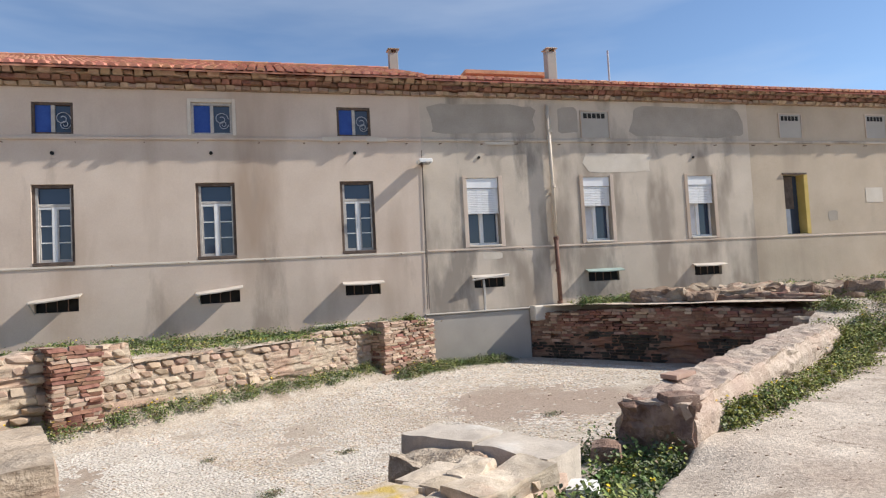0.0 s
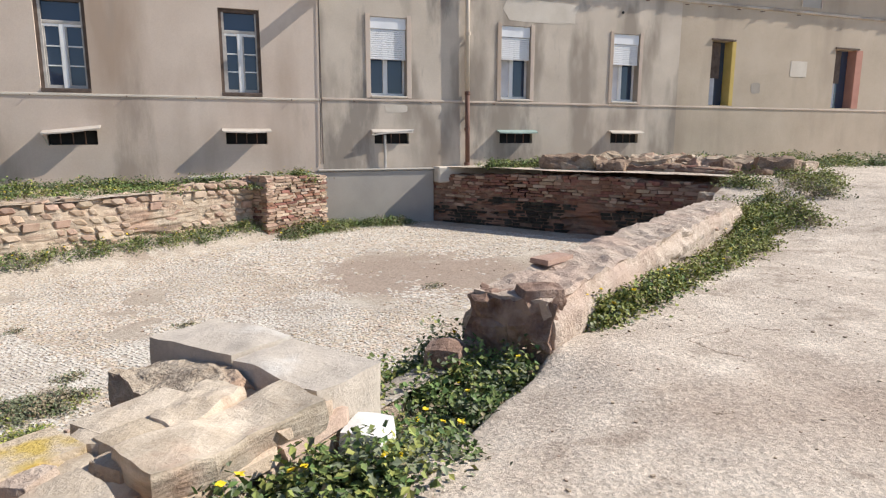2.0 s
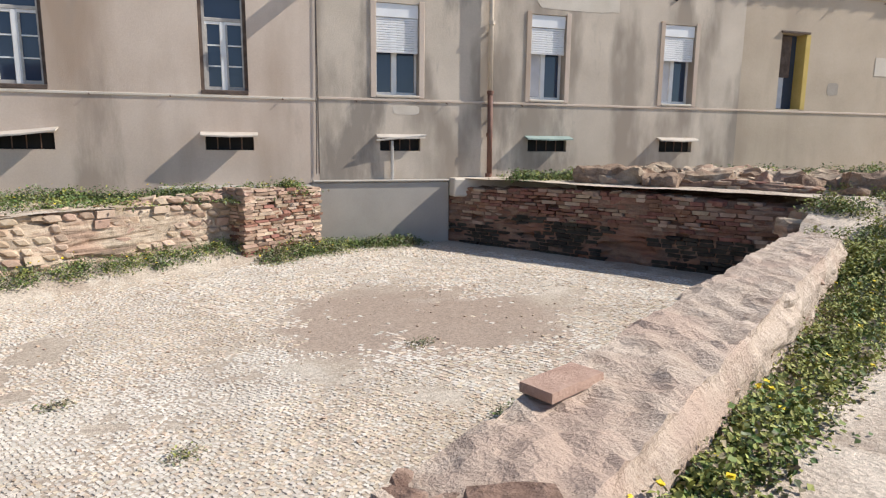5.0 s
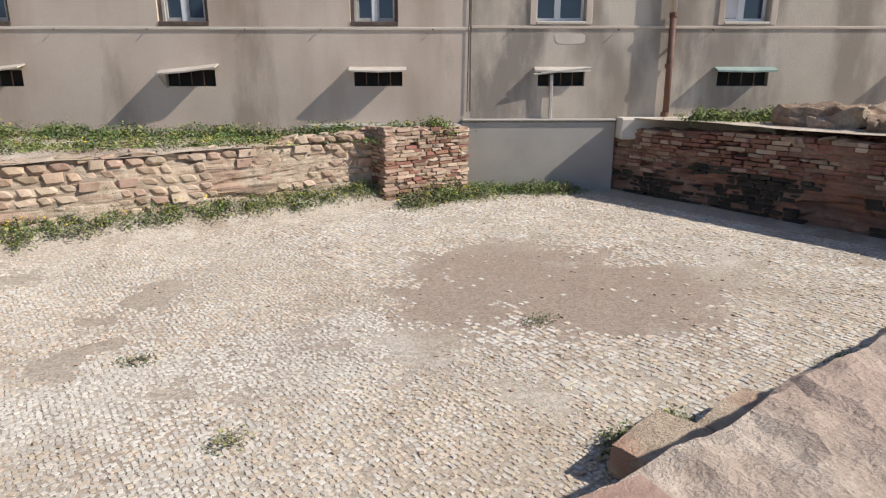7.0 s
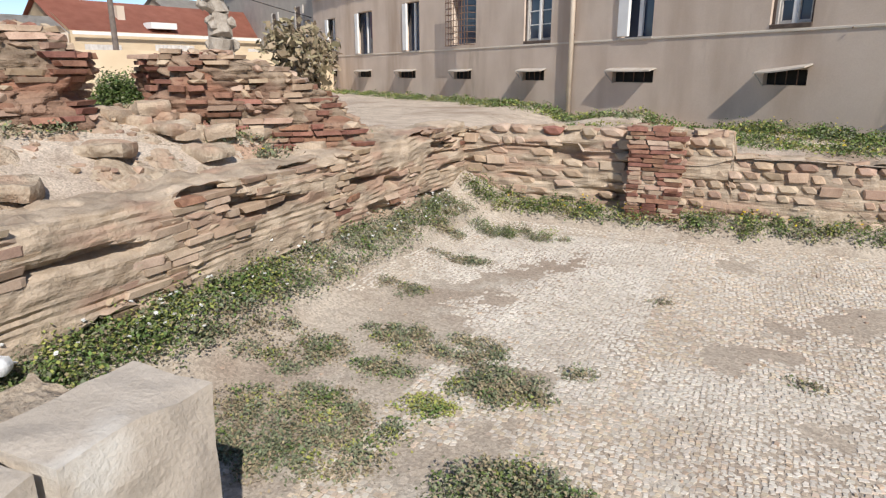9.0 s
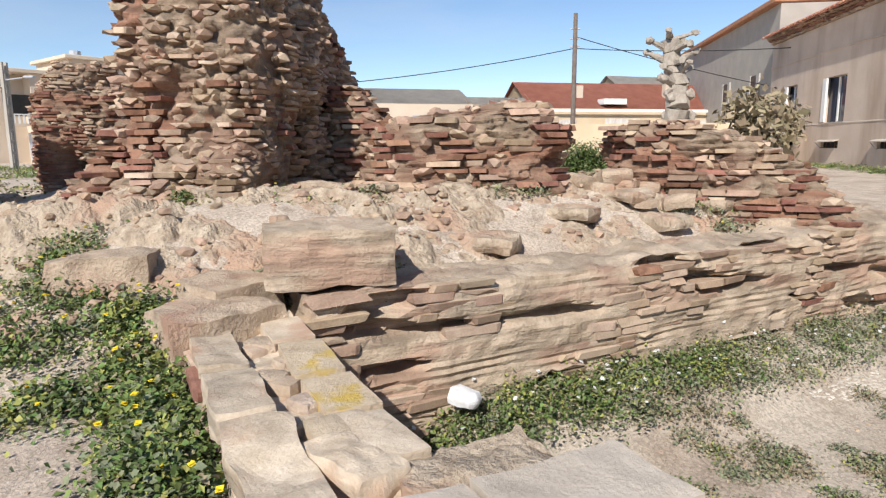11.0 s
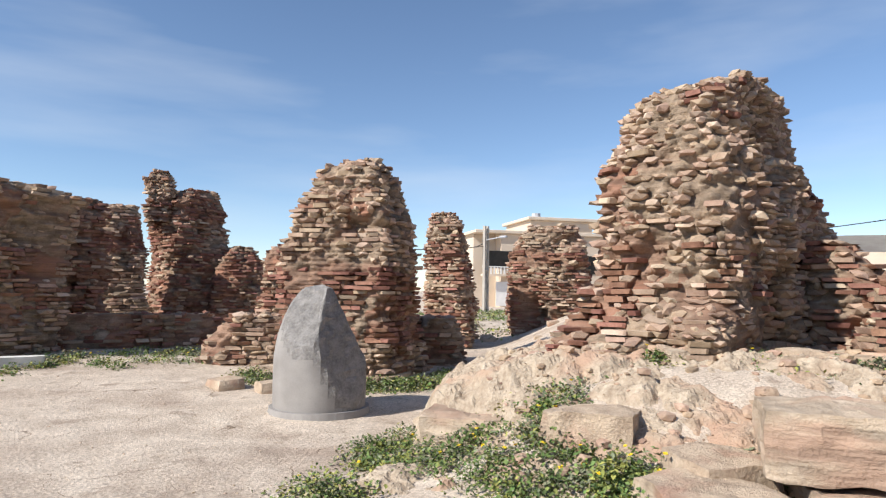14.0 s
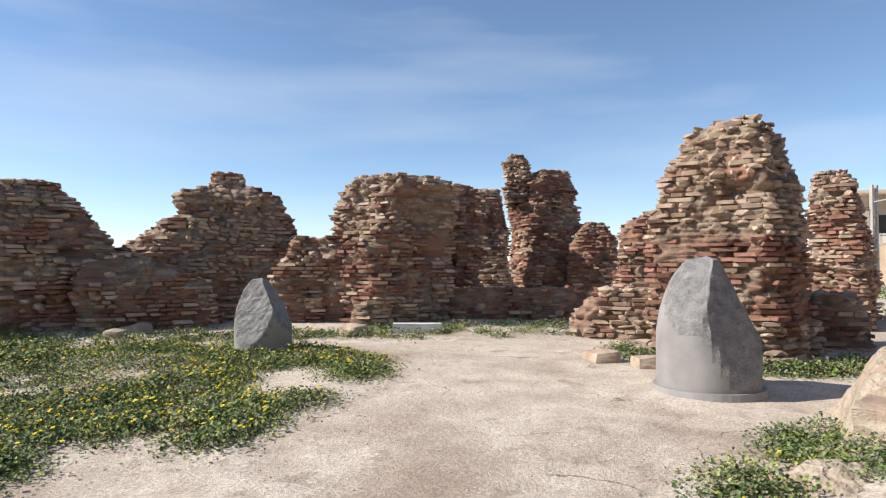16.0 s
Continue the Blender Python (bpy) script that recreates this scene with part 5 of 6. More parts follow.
# repairs on the plaster, a few millimetres proud
def splash(name, x0, x1, z0, z1, mat, seed, y=FY - 0.004):
    r = np.random.default_rng(seed)
    bm = bmesh.new()
    n = 18
    vs = []
    for k in range(n):
        th = 2 * math.pi * k / n
        p = 6.0
        cx = math.copysign(abs(math.cos(th)) ** (2 / p), math.cos(th))
        cz = math.copysign(abs(math.sin(th)) ** (2 / p), math.sin(th))
        vs.append(bm.verts.new(((x0 + x1) / 2 + (x1 - x0) / 2 * cx * r.uniform(0.86, 1.02), y, (z0 + z1) / 2 + (z1 - z0) / 2 * cz * r.uniform(0.84, 1.02))))
    bm.faces.new(vs)
    bmesh.ops.extrude_face_region(bm, geom=bm.faces[:])
    for v in bm.verts[n:]:
        v.co.y += 0.003
    return part(name, bm, mat, house)


splash("plaster_patch", 10.75, 15.05, 5.3, 6.3, PATCH, 1)
splash("plaster_patch", 4.6, 7.9, 5.35, 6.25, PATCH, 2)
splash("plaster_patch", 8.5, 9.2, 5.4, 6.2, PATCH, 12)
splash("plaster_patch", 9.2, 11.6, 4.25, 4.85, LIGHTPATCH, 3)
splash("plaster_patch", 6.2, 7.1, 5.05, 5.14, LIGHTPATCH, 4, FY - 0.055)
splash("plaster_patch", 1.75, 2.3, 5.12, 5.24, LIGHTPATCH, 5, FY - 0.055)
splash("plaster_patch", 2.9, 3.5, 5.12, 5.24, LIGHTPATCH, 6, FY - 0.055)
splash("plaster_patch", 6.0, 6.6, 1.85, 2.05, LIGHTPATCH, 7)
splash("plaster_patch", 18.0, 18.4, 2.6, 2.95, PATCH, 11)
base = part("footing", box(4.25, 7.25, FY - 0.14, FY - 0.003, -1.2, 0.42, bevel=0.02), PLASTER_GREY, house, "smooth grey cement footing")
part("footing_ledge", box(1.3, 4.24, FY - 0.34, FY - 0.003, 0.1, 0.38, bevel=0.03), PLASTER_GREY, house)
part("footing_ledge", box(4.26, 7.25, FY - 0.18, FY - 0.004, 0.425, 0.47, bevel=0.015), PLASTER_GREY, house)
part("footing_ledge", box(7.26, 17.0, FY - 0.45, FY - 0.003, 0.1, 0.5, bevel=0.03), LIGHTPATCH, house, "pale cement ledge")


def chimney(x, y, z0, z1, wx, label):
    c = thing("chimney", label, "chimney", at=(x, y, z0), group="chimneys on the tiled roof")
    part("stack", box(-wx, wx, -wx, wx, 0, z1 - z0 - 0.14, bevel=0.01), PLASTER_GREY, c)
    part("cap", box(-wx - 0.05, wx + 0.05, -wx - 0.05, wx + 0.05, z1 - z0 - 0.04, z1 - z0, bevel=0.01), PLASTER_OLD, c)
    for sx in (-1, 1):
        part("cap_leg", box(sx * wx * 0.8 - 0.03, sx * wx * 0.8 + 0.03, -wx, wx, z1 - z0 - 0.14, z1 - z0 - 0.04), PLASTER_OLD, c)


chimney(4.45, 20.0, 7.9, 8.9, 0.14, "small square plastered chimney")
chimney(10.3, 20.6, 7.9, 9.4, 0.17, "square plastered chimney with a cap")
mast = thing("antenna_mast", "thin grey metal mast on the roof", "mast", at=(12.4, 20.2, 7.9))
part("pole", rod((0, 0, 0), (0, 0, 1.4), 0.035, 8), GREYIRON, mast)
dorm = thing("roof_hut", "small tiled hut rising behind the ridge", "roof hut", at=(9.6, 23.5, 6.9))
part("body", box(-1.6, 1.6, -0.5, 2, 0, 2.25), PLASTER_GREY, dorm)
bm = bmesh.new()
add_box(bm, -1.8, 1.8, -0.8, 2.2, 2.26, 2.4)
part("roof", bm, TILE[0], dorm)

# grey neighbour house
nb = thing("grey_house", "plain grey house with closed shutters", "house", at=(0, 0, 0))
part("wall", box(-62, -34.0, FY + 0.3, FY + 9, -1, 8.6), PLASTER_GREY, nb)
part("roof", box(-62.3, -33.9, FY - 0.1, FY + 9.3, 8.61, 8.9, bevel=0.05), TILE[0], nb)
for x in (-43.0, -37.4):
    s = part("window", box(x - 0.5, x + 0.5, FY + 0.24, FY + 0.296, 3.0, 5.2), DARKWOOD, nb)
    part("shutter", box(x - 1.0, x - 0.52, FY + 0.2, FY + 0.296, 2.95, 5.25), GREYWOOD, s)
    part("shutter", box(x + 0.52, x + 1.0, FY + 0.2, FY + 0.296, 2.95, 5.25), GREYWOOD, s)

# ---- standing stones ----
def standing_stone(x, y, z, s, turn, cuts, label):
    st = thing("standing_stone", label, "stone", at=(x, y, z), rz=turn, group="rounded grey standing stones")
    bm = bmesh.new()
    prof = [(0.0, 0.5), (0.05, 0.51), (0.35, 0.515), (0.62, 0.512), (0.85, 0.475), (1.05, 0.41), (1.2, 0.34), (1.33, 0.245), (1.39, 0.16), (1.41, 0.0)]
    n = 40
    rows = []
    zz = np.linspace(0, 1.41, 40)
    rr = np.interp(zz, [p[0] for p in prof], [p[1] for p in prof])
    for h, rad in zip(zz, rr):
        rows.append([bm.verts.new((rad * math.cos(2 * math.pi * k / n), rad * math.sin(2 * math.pi * k / n), h)) for k in range(n)])
    for a, b in zip(rows, rows[1:]):
        for k in range(n):
            bm.faces.new((a[k], a[(k + 1) % n], b[(k + 1) % n], b[k]))
    bm.faces.new(rows[0][::-1])
    for nx, ny, nzz, d in cuts:
        nn = Vector((nx, ny, nzz)).normalized()
        for v in bm.verts:
            q = v.co.dot(nn) - d
            if q > 0:
                v.co -= nn * (q + 0.035 * abs(noise.noise(v.co * 7)) * min(1, q * 12))
    bmesh.ops.remove_doubles(bm, verts=bm.verts[:], dist=0.002)
    for f in bm.faces:
        cut = any(f.calc_center_median().dot(Vector(c[:3]).normalized()) > c[3] - 0.05 for c in cuts)
        f.material_index, f.smooth = (1, False) if cut else (0, True)
    for v in bm.verts:
        v.co *= s
    part("body", bm, [GREYSTONE, GREYCUT], st)
    b2 = bmesh.new()
    bmesh.ops.create_cone(b2, cap_ends=True, segments=40, radius1=0.565 * s, radius2=0.55 * s, depth=0.07 * s, matrix=Matrix.Translation((0, 0, 0.03 * s)))
    part("base_disc", b2, GREYSTONE, st, "flat worn base disc")


standing_stone(-0.78, -2.45, 0.07, 1.03, 20, [(0.2, 1.0, 0.3, 0.535), (-0.85, 0.6, 0.5, 0.66), (1.0, 0.2, 0.6, 0.8)], "dark grey rounded stone with chipped faces on the path")
standing_stone(3.85, -6.1, 0.15, 0.78, 0, [(0.5, 0.8, 0.35, 0.56), (-0.9, 0.3, 0.55, 0.68)], "smaller dark grey rounded stone standing in weeds")

# ---- single blocks ----
BLOCKS = "loose masonry blocks"


def block(u, v, z, su, sv, sz, seed, mat=SANDSTONE, turn=0.0, label="weathered pale sandstone block", rough=0.1, square=0.86, cuts=5, name="stone_block", tilt=0.0, detail=1.0):
    x, y = xy(u, v)
    bm = rock(su, sv, sz, seed, rough, cuts, square, detail)
    me = bpy.data.meshes.new(name)
    bm.to_mesh(me)
    bm.free()
    me.materials.append(mat)
    ob = new(name, me)
    ob.matrix_world = pose(x, y, z, tilt, 0, 35 + turn)
    return tagged(ob, label, "stone", BLOCKS)


# corner blocks of the front wall
block(3.7, 2.72, -0.3, 0.195, 0.3, 0.61, 1, LIMESTONE, label="large grey limestone corner block", rough=0.03, square=0.97, cuts=14)
block(3.69, 2.12, -0.31, 0.2, 0.28, 0.61, 2, LIMESTONE, label="grey limestone block with a cracked edge", rough=0.03, square=0.97, cuts=14)
# stones of its two rows
for k, (a, b, mt) in enumerate(((0.95, 1.42, LAYERED), (1.46, 2.0, LAYERED), (2.04, 2.62, LAYERED), (2.72, 3.44, LAYERED))):
    block((a + b) / 2, 1.89, 0.235, (b - a) / 2, 0.12, 0.07, 10 + k, mt, RNG.normal(0, 2), "pale weathered stone of the front wall", rough=0.06, square=0.88, cuts=9, detail=1.6)
for k, (a, b) in enumerate(((1.3, 1.74), (1.78, 2.3), (2.34, 2.74), (2.8, 3.2))):
    block((a + b) / 2, 2.3, 0.24 - 0.01 * k, (b - a) / 2, 0.12, 0.065, 20 + k, LICHEN if k in (1, 2) else LAYERED, RNG.normal(0, 3), "flat pale slab with yellow lichen on the wall", rough=0.025, square=0.95, cuts=8)
for k in range(16):
    s_ = RNG.uniform(0.035, 0.1)
    block(RNG.uniform(1.2, 3.3), RNG.uniform(2.0, 2.22), 0.23, s_, s_ * 0.8, s_ * 0.6, 60 + k, (SANDSTONE, CONCRETE, PALE[0])[k % 3], RNG.uniform(0, 180), "small rubble stone in the wall filling", rough=0.05, cuts=3, square=0.6)
block(3.15, 2.14, 0.22, 0.2, 0.1, 0.08, 80, LAYERED, 20, "crumbled mortar lump on the wall", rough=0.09, cuts=12, square=0.6, detail=2.2)
block(3.33, 2.54, 0.08, 0.17, 0.3, 0.18, 81, BROKEN, 0, "crumbled mortar lump on the wall", rough=0.1, cuts=14, square=0.85, detail=2.2)
block(2.86, 2.26, 0.2, 0.14, 0.1, 0.08, 82, LAYERED, 30, "crumbled mortar lump on the wall", rough=0.08, cuts=10, square=0.6, detail=2.2)
# blocks on the western terrace
block(0.84, 2.77, 0.62, 0.36, 0.43, 0.19, 30, STRATA, -13, "big broken slab of banded pink masonry", rough=0.05, cuts=14, square=0.95, detail=1.4)
block(0.1, 1.38, 0.33, 0.24, 0.33, 0.27, 31, SANDSTONE, -18, "upright pale sandstone block", rough=0.08, cuts=12, square=0.92)
block(0.72, 2.12, 0.3, 0.24, 0.26, 0.18, 32, SANDSTONE, 20, "pitted pale sandstone block", rough=0.1, cuts=10)
block(1.12, 1.95, 0.2, 0.3, 0.34, 0.19, 33, SANDSTONE, 14, "long worn sandstone block", rough=0.09, cuts=12, square=0.9)
block(-0.72, 0.45, 0.22, 0.26, 0.48, 0.17, 34, STRATA, -5, "low stub of pink brick masonry", rough=0.08, cuts=13, square=0.9)
r = np.random.default_rng(77)
for k in range(44):
    u, v = r.uniform(-2.6, 0.7), r.uniform(1.6, 10.6)
    if u > -0.1 and v < 4.2:
        continue
    x, y = xy(u, v)
    if math.hypot(x + 4.37, y - 0.6) < 1.5:
        continue
    s = r.uniform(0.08, 0.26)
    block(u, v, ground_z(x, y) + 0.05 + s * 0.1, s, s * r.uniform(0.6, 1.1), s * r.uniform(0.3, 0.5), 100 + k, (SANDSTONE, BROKEN, BROKEN)[k % 3], r.uniform(0, 180), "rough lump of fallen masonry", rough=0.2, cuts=6, square=0.7)
block(6.36, 2.1, 0.335, 0.18, 0.085, 0.022, 40, PINK[0], -10, "flat pinkish stone slab lying on the wall", rough=0.02, square=0.95, cuts=5, name="stone_slab")
block(5.0, 2.22, -0.16, 0.15, 0.12, 0.16, 41, RUBBLE_RED, 20, "rounded stone among weeds", rough=0.05, square=0.5, cuts=6)
block(4.3, 2.2, -0.2, 0.13, 0.1, 0.07, 42, SANDSTONE, 70, "small pale stone among weeds", rough=0.04, square=0.5)
block(3.62, 1.7, 0.05, 0.11, 0.085, 0.085, 43, MARBLE, 20, "angular white stone beside the wall end", rough=0.06, square=0.75, cuts=5, name="white_stone")
block(1.5, 3.5, -0.36, 0.1, 0.07, 0.06, 44, PLASTIC, 20, "scrap of white plastic sheet", rough=0.12, square=0.5, cuts=5, name="plastic_scrap", detail=2.2)
block(5.42, 1.92, -0.22, 0.17, 0.3, 0.48, 46, RUBBLE_RED, 4, "rough red-brown end of the ruined wall", rough=0.09, square=0.92, cuts=18, detail=2.6)
block(5.45, 1.78, 0.27, 0.12, 0.14, 0.07, 52, RUBBLE_RED, 40, "broken lump at the wall end", rough=0.07, square=0.7, detail=2.0)
block(8.3, 3.2, -0.82, 0.3, 0.2, 0.1, 47, SANDSTONE, 10, "pale kerb stone on the floor", rough=0.06)
block(9.0, 3.1, -0.84, 0.35, 0.15, 0.09, 48, SANDSTONE, 5, "pale kerb stone on the floor", rough=0.06)
mb = new("marble_block", mesh_of("marble_block", [], [], [MARBLE]))
bm = rock(0.42, 0.14, 0.08, 50, 0.03, 4, 0.95)
bm.to_mesh(mb.data)
bm.free()
mb.matrix_world = pose(1.25, -7.5, 0.32, 0, 0, -12)
tagged(mb, "long white marble block on the ground", "stone")
# piled stones beyond the far wall and by the house
r = np.random.default_rng(78)
for k in range(46):
    u, v = r.uniform(16.2, 19.5), r.uniform(1.0, 6.5)
    x, y = xy(u, v)
    s = r.uniform(0.2, 0.55)
    block(u, v, ground_z(x, y) + s * 0.15, s, s * r.uniform(0.5, 0.9), s * r.uniform(0.25, 0.45), 200 + k, (MORTAR, MORTAR_RED, SANDSTONE)[k % 3], r.uniform(0, 180), "dark weathered masonry lump", rough=0.2, cuts=6, square=0.7)
block(15.6, 2.15, 0.1, 0.5, 0.3, 0.2, 49, BROKEN, 80, "rough squared block at the wall end", rough=0.09, square=0.88, cuts=10, detail=1.6)
for k, (u, v) in enumerate(((13.6, 1.95), (14.3, 1.7), (14.9, 2.0), (14.2, 2.25), (15.1, 1.3), (16.2, 1.4))):
    block(u, v, 0.14 + 0.03 * (k % 3), 0.34, 0.24, 0.12, 90 + k, (BROKEN, STRATA)[k % 2], 40 * k, "flat broken stone at the far end of the wall", rough=0.09, square=0.85, cuts=8, detail=1.6)
r = np.random.default_rng(79)
for k in range(40):
    th, d = r.uniform(0, 6.28), r.uniform(1.2, 2.6)
    cx, cy = [(-2.76, -4.46), (-4.37, 0.6), (1.39, -9.0), (5.0, -9.4), (-4.2, 3.5), (-7.2, -6.5)][k % 6]
    x, y = cx + d * math.cos(th), cy + d * math.sin(th)
    if math.hypot(x - 3.5, y - 3.5) < 4:
        continue
    s = r.uniform(0.08, 0.22)
    u, v = x * C35 + y * S35, -x * S35 + y * C35
    block(u, v, ground_z(x, y) + s * 0.1, s, s * 0.8, s * 0.5, 300 + k, SANDSTONE, r.uniform(0, 180), "fallen rubble stone on bare ground", rough=0.15, cuts=3, square=0.65)

# ---- far buildings, poles, trees ----
def gable_house(name, p0, p1, depth, eave, ridge, wall_mat, roof_mat, label, z0=0.0, over=0.3):
    p0, p1 = Vector((*p0, 0)), Vector((*p1, 0))
    ln = (p1 - p0).length
    h = thing(name, label, "house", at=(p0.x, p0.y, z0), rz=math.degrees(math.atan2(p1.y - p0.y, p1.x - p0.x)))
    part("wall", box(0, ln, 0, depth, -1, eave - z0), wall_mat, h)
    for sgn in (0, 1):
        bm = bmesh.new()
        y0, y1 = (-over, depth / 2) if sgn == 0 else (depth + over, depth / 2)
        vs = [bm.verts.new(c) for c in ((-over, y0, eave - z0 - 0.08), (ln + over, y0, eave - z0 - 0.08), (ln + over, y1, ridge - z0), (-over, y1, ridge - z0))]
        bm.faces.new(vs)
        bmesh.ops.solidify(bm, geom=bm.faces[:], thickness=0.12)
        part("roof", bm, roof_mat, h)
    for x in (0.01, ln - 0.01):
        bm = bmesh.new()
        vs = [bm.verts.new(c) for c in ((x, 0.05, eave - z0 - 0.02), (x, depth - 0.05, eave - z0 - 0.02), (x, depth / 2, ridge - z0 - 0.14))]
        bm.faces.new(vs)
        bmesh.ops.solidify(bm, geom=bm.faces[:], thickness=0.1)
        part("gable", bm, wall_mat, h)
    return h, ln


hut, L = gable_house("shed", (-31.6, 0.93), (-28.9, -5.2), -7, 3.45, 4.5, FAR_BEIGE, FAR_GREY, "low beige shed with grey fibre-cement roof")
# black plate on the wall for the shade behind this window
w = part("window", box(L * 0.36, L * 0.36 + 0.55, 0.02, 0.06, 2.35, 2.85), DARK, hut)
part("shutter", box(L * 0.36 - 0.5, L * 0.36 - 0.02, 0.02, 0.08, 2.33, 2.87), GREYIRON, w)
part("shutter", box(L * 0.36 + 0.57, L * 0.36 + 0.95, 0.02, 0.08, 2.33, 2.87), GREYIRON, w)
red, L = gable_house("red_roofed_house", (-50.5, 24), (-42.9, 4.4), -9, 3.8, 6.0, FAR_TAN, FAR_RED, "long low ochre house with red tiled roof")
part("fascia", box(0, L, 0.36, 0.4, 3.55, 3.75), WHITE, red)
for k, s in enumerate((0.12, 0.45, 0.8)):
    ch = part("chimney", box(L * s - 0.25, L * s + 0.25, -2.6, -2.1, 4.4, 6.0 - 0.2 * k), FAR_BEIGE, red)
part("skylight", box(L * 0.66, L * 0.66 + 1.8, -1.5, -0.4, 4.15, 4.55), WHITE, red)
for k, (s, z0, z1, n) in enumerate(((0.62, 0.2, 3.1, 10), (0.2, 0.2, 3.0, 16), (0.86, 0.2, 3.0, 8))):
    f = part("fence_panel", box(L * s, L * s + n * 0.28, 0.1, 0.14, z0, z1), CORRUGATED, red, "pale corrugated sheet panel")
    for q in range(n):
        part("rib", box(L * s + q * 0.28 + 0.05, L * s + q * 0.28 + 0.13, 0.14, 0.2, z0, z1), CORRUGATED, f)
# another black plate, window shade given by colour
part("window", box(L * 0.5, L * 0.5 + 0.5, 0.05, 0.12, 1.5, 2.2), DARK, red)
gable_house("grey_roofed_house", (-62, 26), (-56, 13), -9, 5.4, 7.6, FAR_BEIGE, FAR_GREY, "distant house with a grey gable roof")
gable_house("low_house", (-41, 4.3), (-38, -3), -6, 3.6, 4.6, FAR_BEIGE, FAR_GREY, "distant pale low house")
yard = thing("yard_wall", "long low ochre yard wall", "wall", kind="structure")
part("wall", box(-30.2, -29.9, -9, 16.4, -0.5, 2.3), FAR_TAN, yard)
villa = thing("villa", "flat-roofed beige villa with a balcony", "house", at=(-31.9, -27.6, 0.3), rz=math.degrees(math.atan2(5.1, -8.6)))
part("wall", box(1.6, 12, 0, 8, -1, 5.5), FAR_BEIGE, villa)
part("wall", box(-0.2, 1.6, 1.2, 8, -1, 5.5), FAR_BEIGE, villa)
part("roof_slab", box(-0.5, 12.2, -0.3, 8.2, 5.51, 5.75, bevel=0.03), FAR_BEIGE, villa)
part("upper_floor", box(4.2, 9.4, 0.6, 6, 5.76, 6.7), FAR_BEIGE, villa)
part("upper_roof", box(3.9, 9.8, 0.3, 6.3, 6.71, 6.95, bevel=0.03), FAR_BEIGE, villa)
# black sheets before the solid wall, shade of the openings painted by colour
part("opening", box(0.4, 3.3, -0.05, -0.01, 2.9, 4.2), DARK, villa, "near-black sheet in place of the shaded balcony opening")
part("opening", box(6.0, 9.5, -0.05, -0.01, 2.6, 4.0), DARK, villa, "near-black sheet in place of the shaded balcony opening")
rail = part("balcony", box(0.0, 3.6, -0.5, -0.06, 2.3, 2.45), FAR_BEIGE, villa)
for k in range(14):
    part("baluster", box(0.1 + k * 0.26, 0.2 + k * 0.26, -0.46, -0.38, 2.45, 2.95), WHITE, rail)
part("handrail", box(0.0, 3.6, -0.48, -0.36, 2.95, 3.03), WHITE, rail)
part("door", box(1.2, 2.9, -0.05, -0.01, 0.1, 1.9), WHITE, villa)
part("water_tank", rod((4.9, 1.2, 6.95), (4.9, 1.2, 7.3), 0.35, 10), GREYIRON, villa)
cpole = thing("concrete_pole", "lattice concrete power pole with street lamp", "pole", at=(-23.2, -19.5, 0.2))
for sx in (-0.13, 0.13):
    part("leg", box(sx - 0.05, sx + 0.05, -0.08, 0.08, -0.3, 4.9), PLASTER_GREY, cpole)
for k in range(9):
    part("rung", box(-0.08, 0.08, -0.06, 0.06, 0.3 + k * 0.52, 0.42 + k * 0.52), PLASTER_GREY, cpole)
part("arm", rod((0.1, 0, 4.1), (-0.2, 0.9, 4.25), 0.03, 6), GREYIRON, cpole)
part("lamp_head", box(-0.32, -0.12, 0.8, 1.3, 4.2, 4.32, bevel=0.03), GREYIRON, cpole)
wpole = thing("wooden_pole", "tall weathered wooden power pole", "pole", at=(-33, 6.3, 0.2))
part("shaft", rod((0, 0, -0.5), (0.15, 0, 8.0), 0.16, 10, 0.11), POLEWOOD, wpole)
for z in (6.3, 6.7, 7.2):
    part("insulator", rod((0.1, -0.25, z), (0.1, 0.25, z), 0.035, 6), GREYIRON, wpole)


def cable(p, q, sag, label="slack black overhead cable"):
    cu = bpy.data.curves.new("overhead_cable", "CURVE")
    cu.dimensions, cu.bevel_depth = "3D", 0.022
    sp = cu.splines.new("POLY")
    sp.points.add(24)
    p, q = Vector(p), Vector(q)
    for k in range(25):
        f = k / 24
        c = p.lerp(q, f) - Vector((0, 0, sag * 4 * f * (1 - f)))
        sp.points[k].co = (*c, 1)
    cu.materials.append(CABLE)
    return tagged(new("overhead_cable", cu), label, "cable", "overhead cables")


cable((-33, 6.2, 6.4), (-29.2, -5.0, 4.5), 0.15)
cable((-33, 6.4, 6.4), (-30, 26, 6.5), 0.5)
cable((-33, 6.4, 7.0), (-36, 22, 3.6), 0.3)
cable((-23.2, -19.5, 4.2), (-29, -27.0, 4.6), 0.2)
cable((-23.2, -19.5, 4.0), (-14, -22.0, 4.0), 0.4)


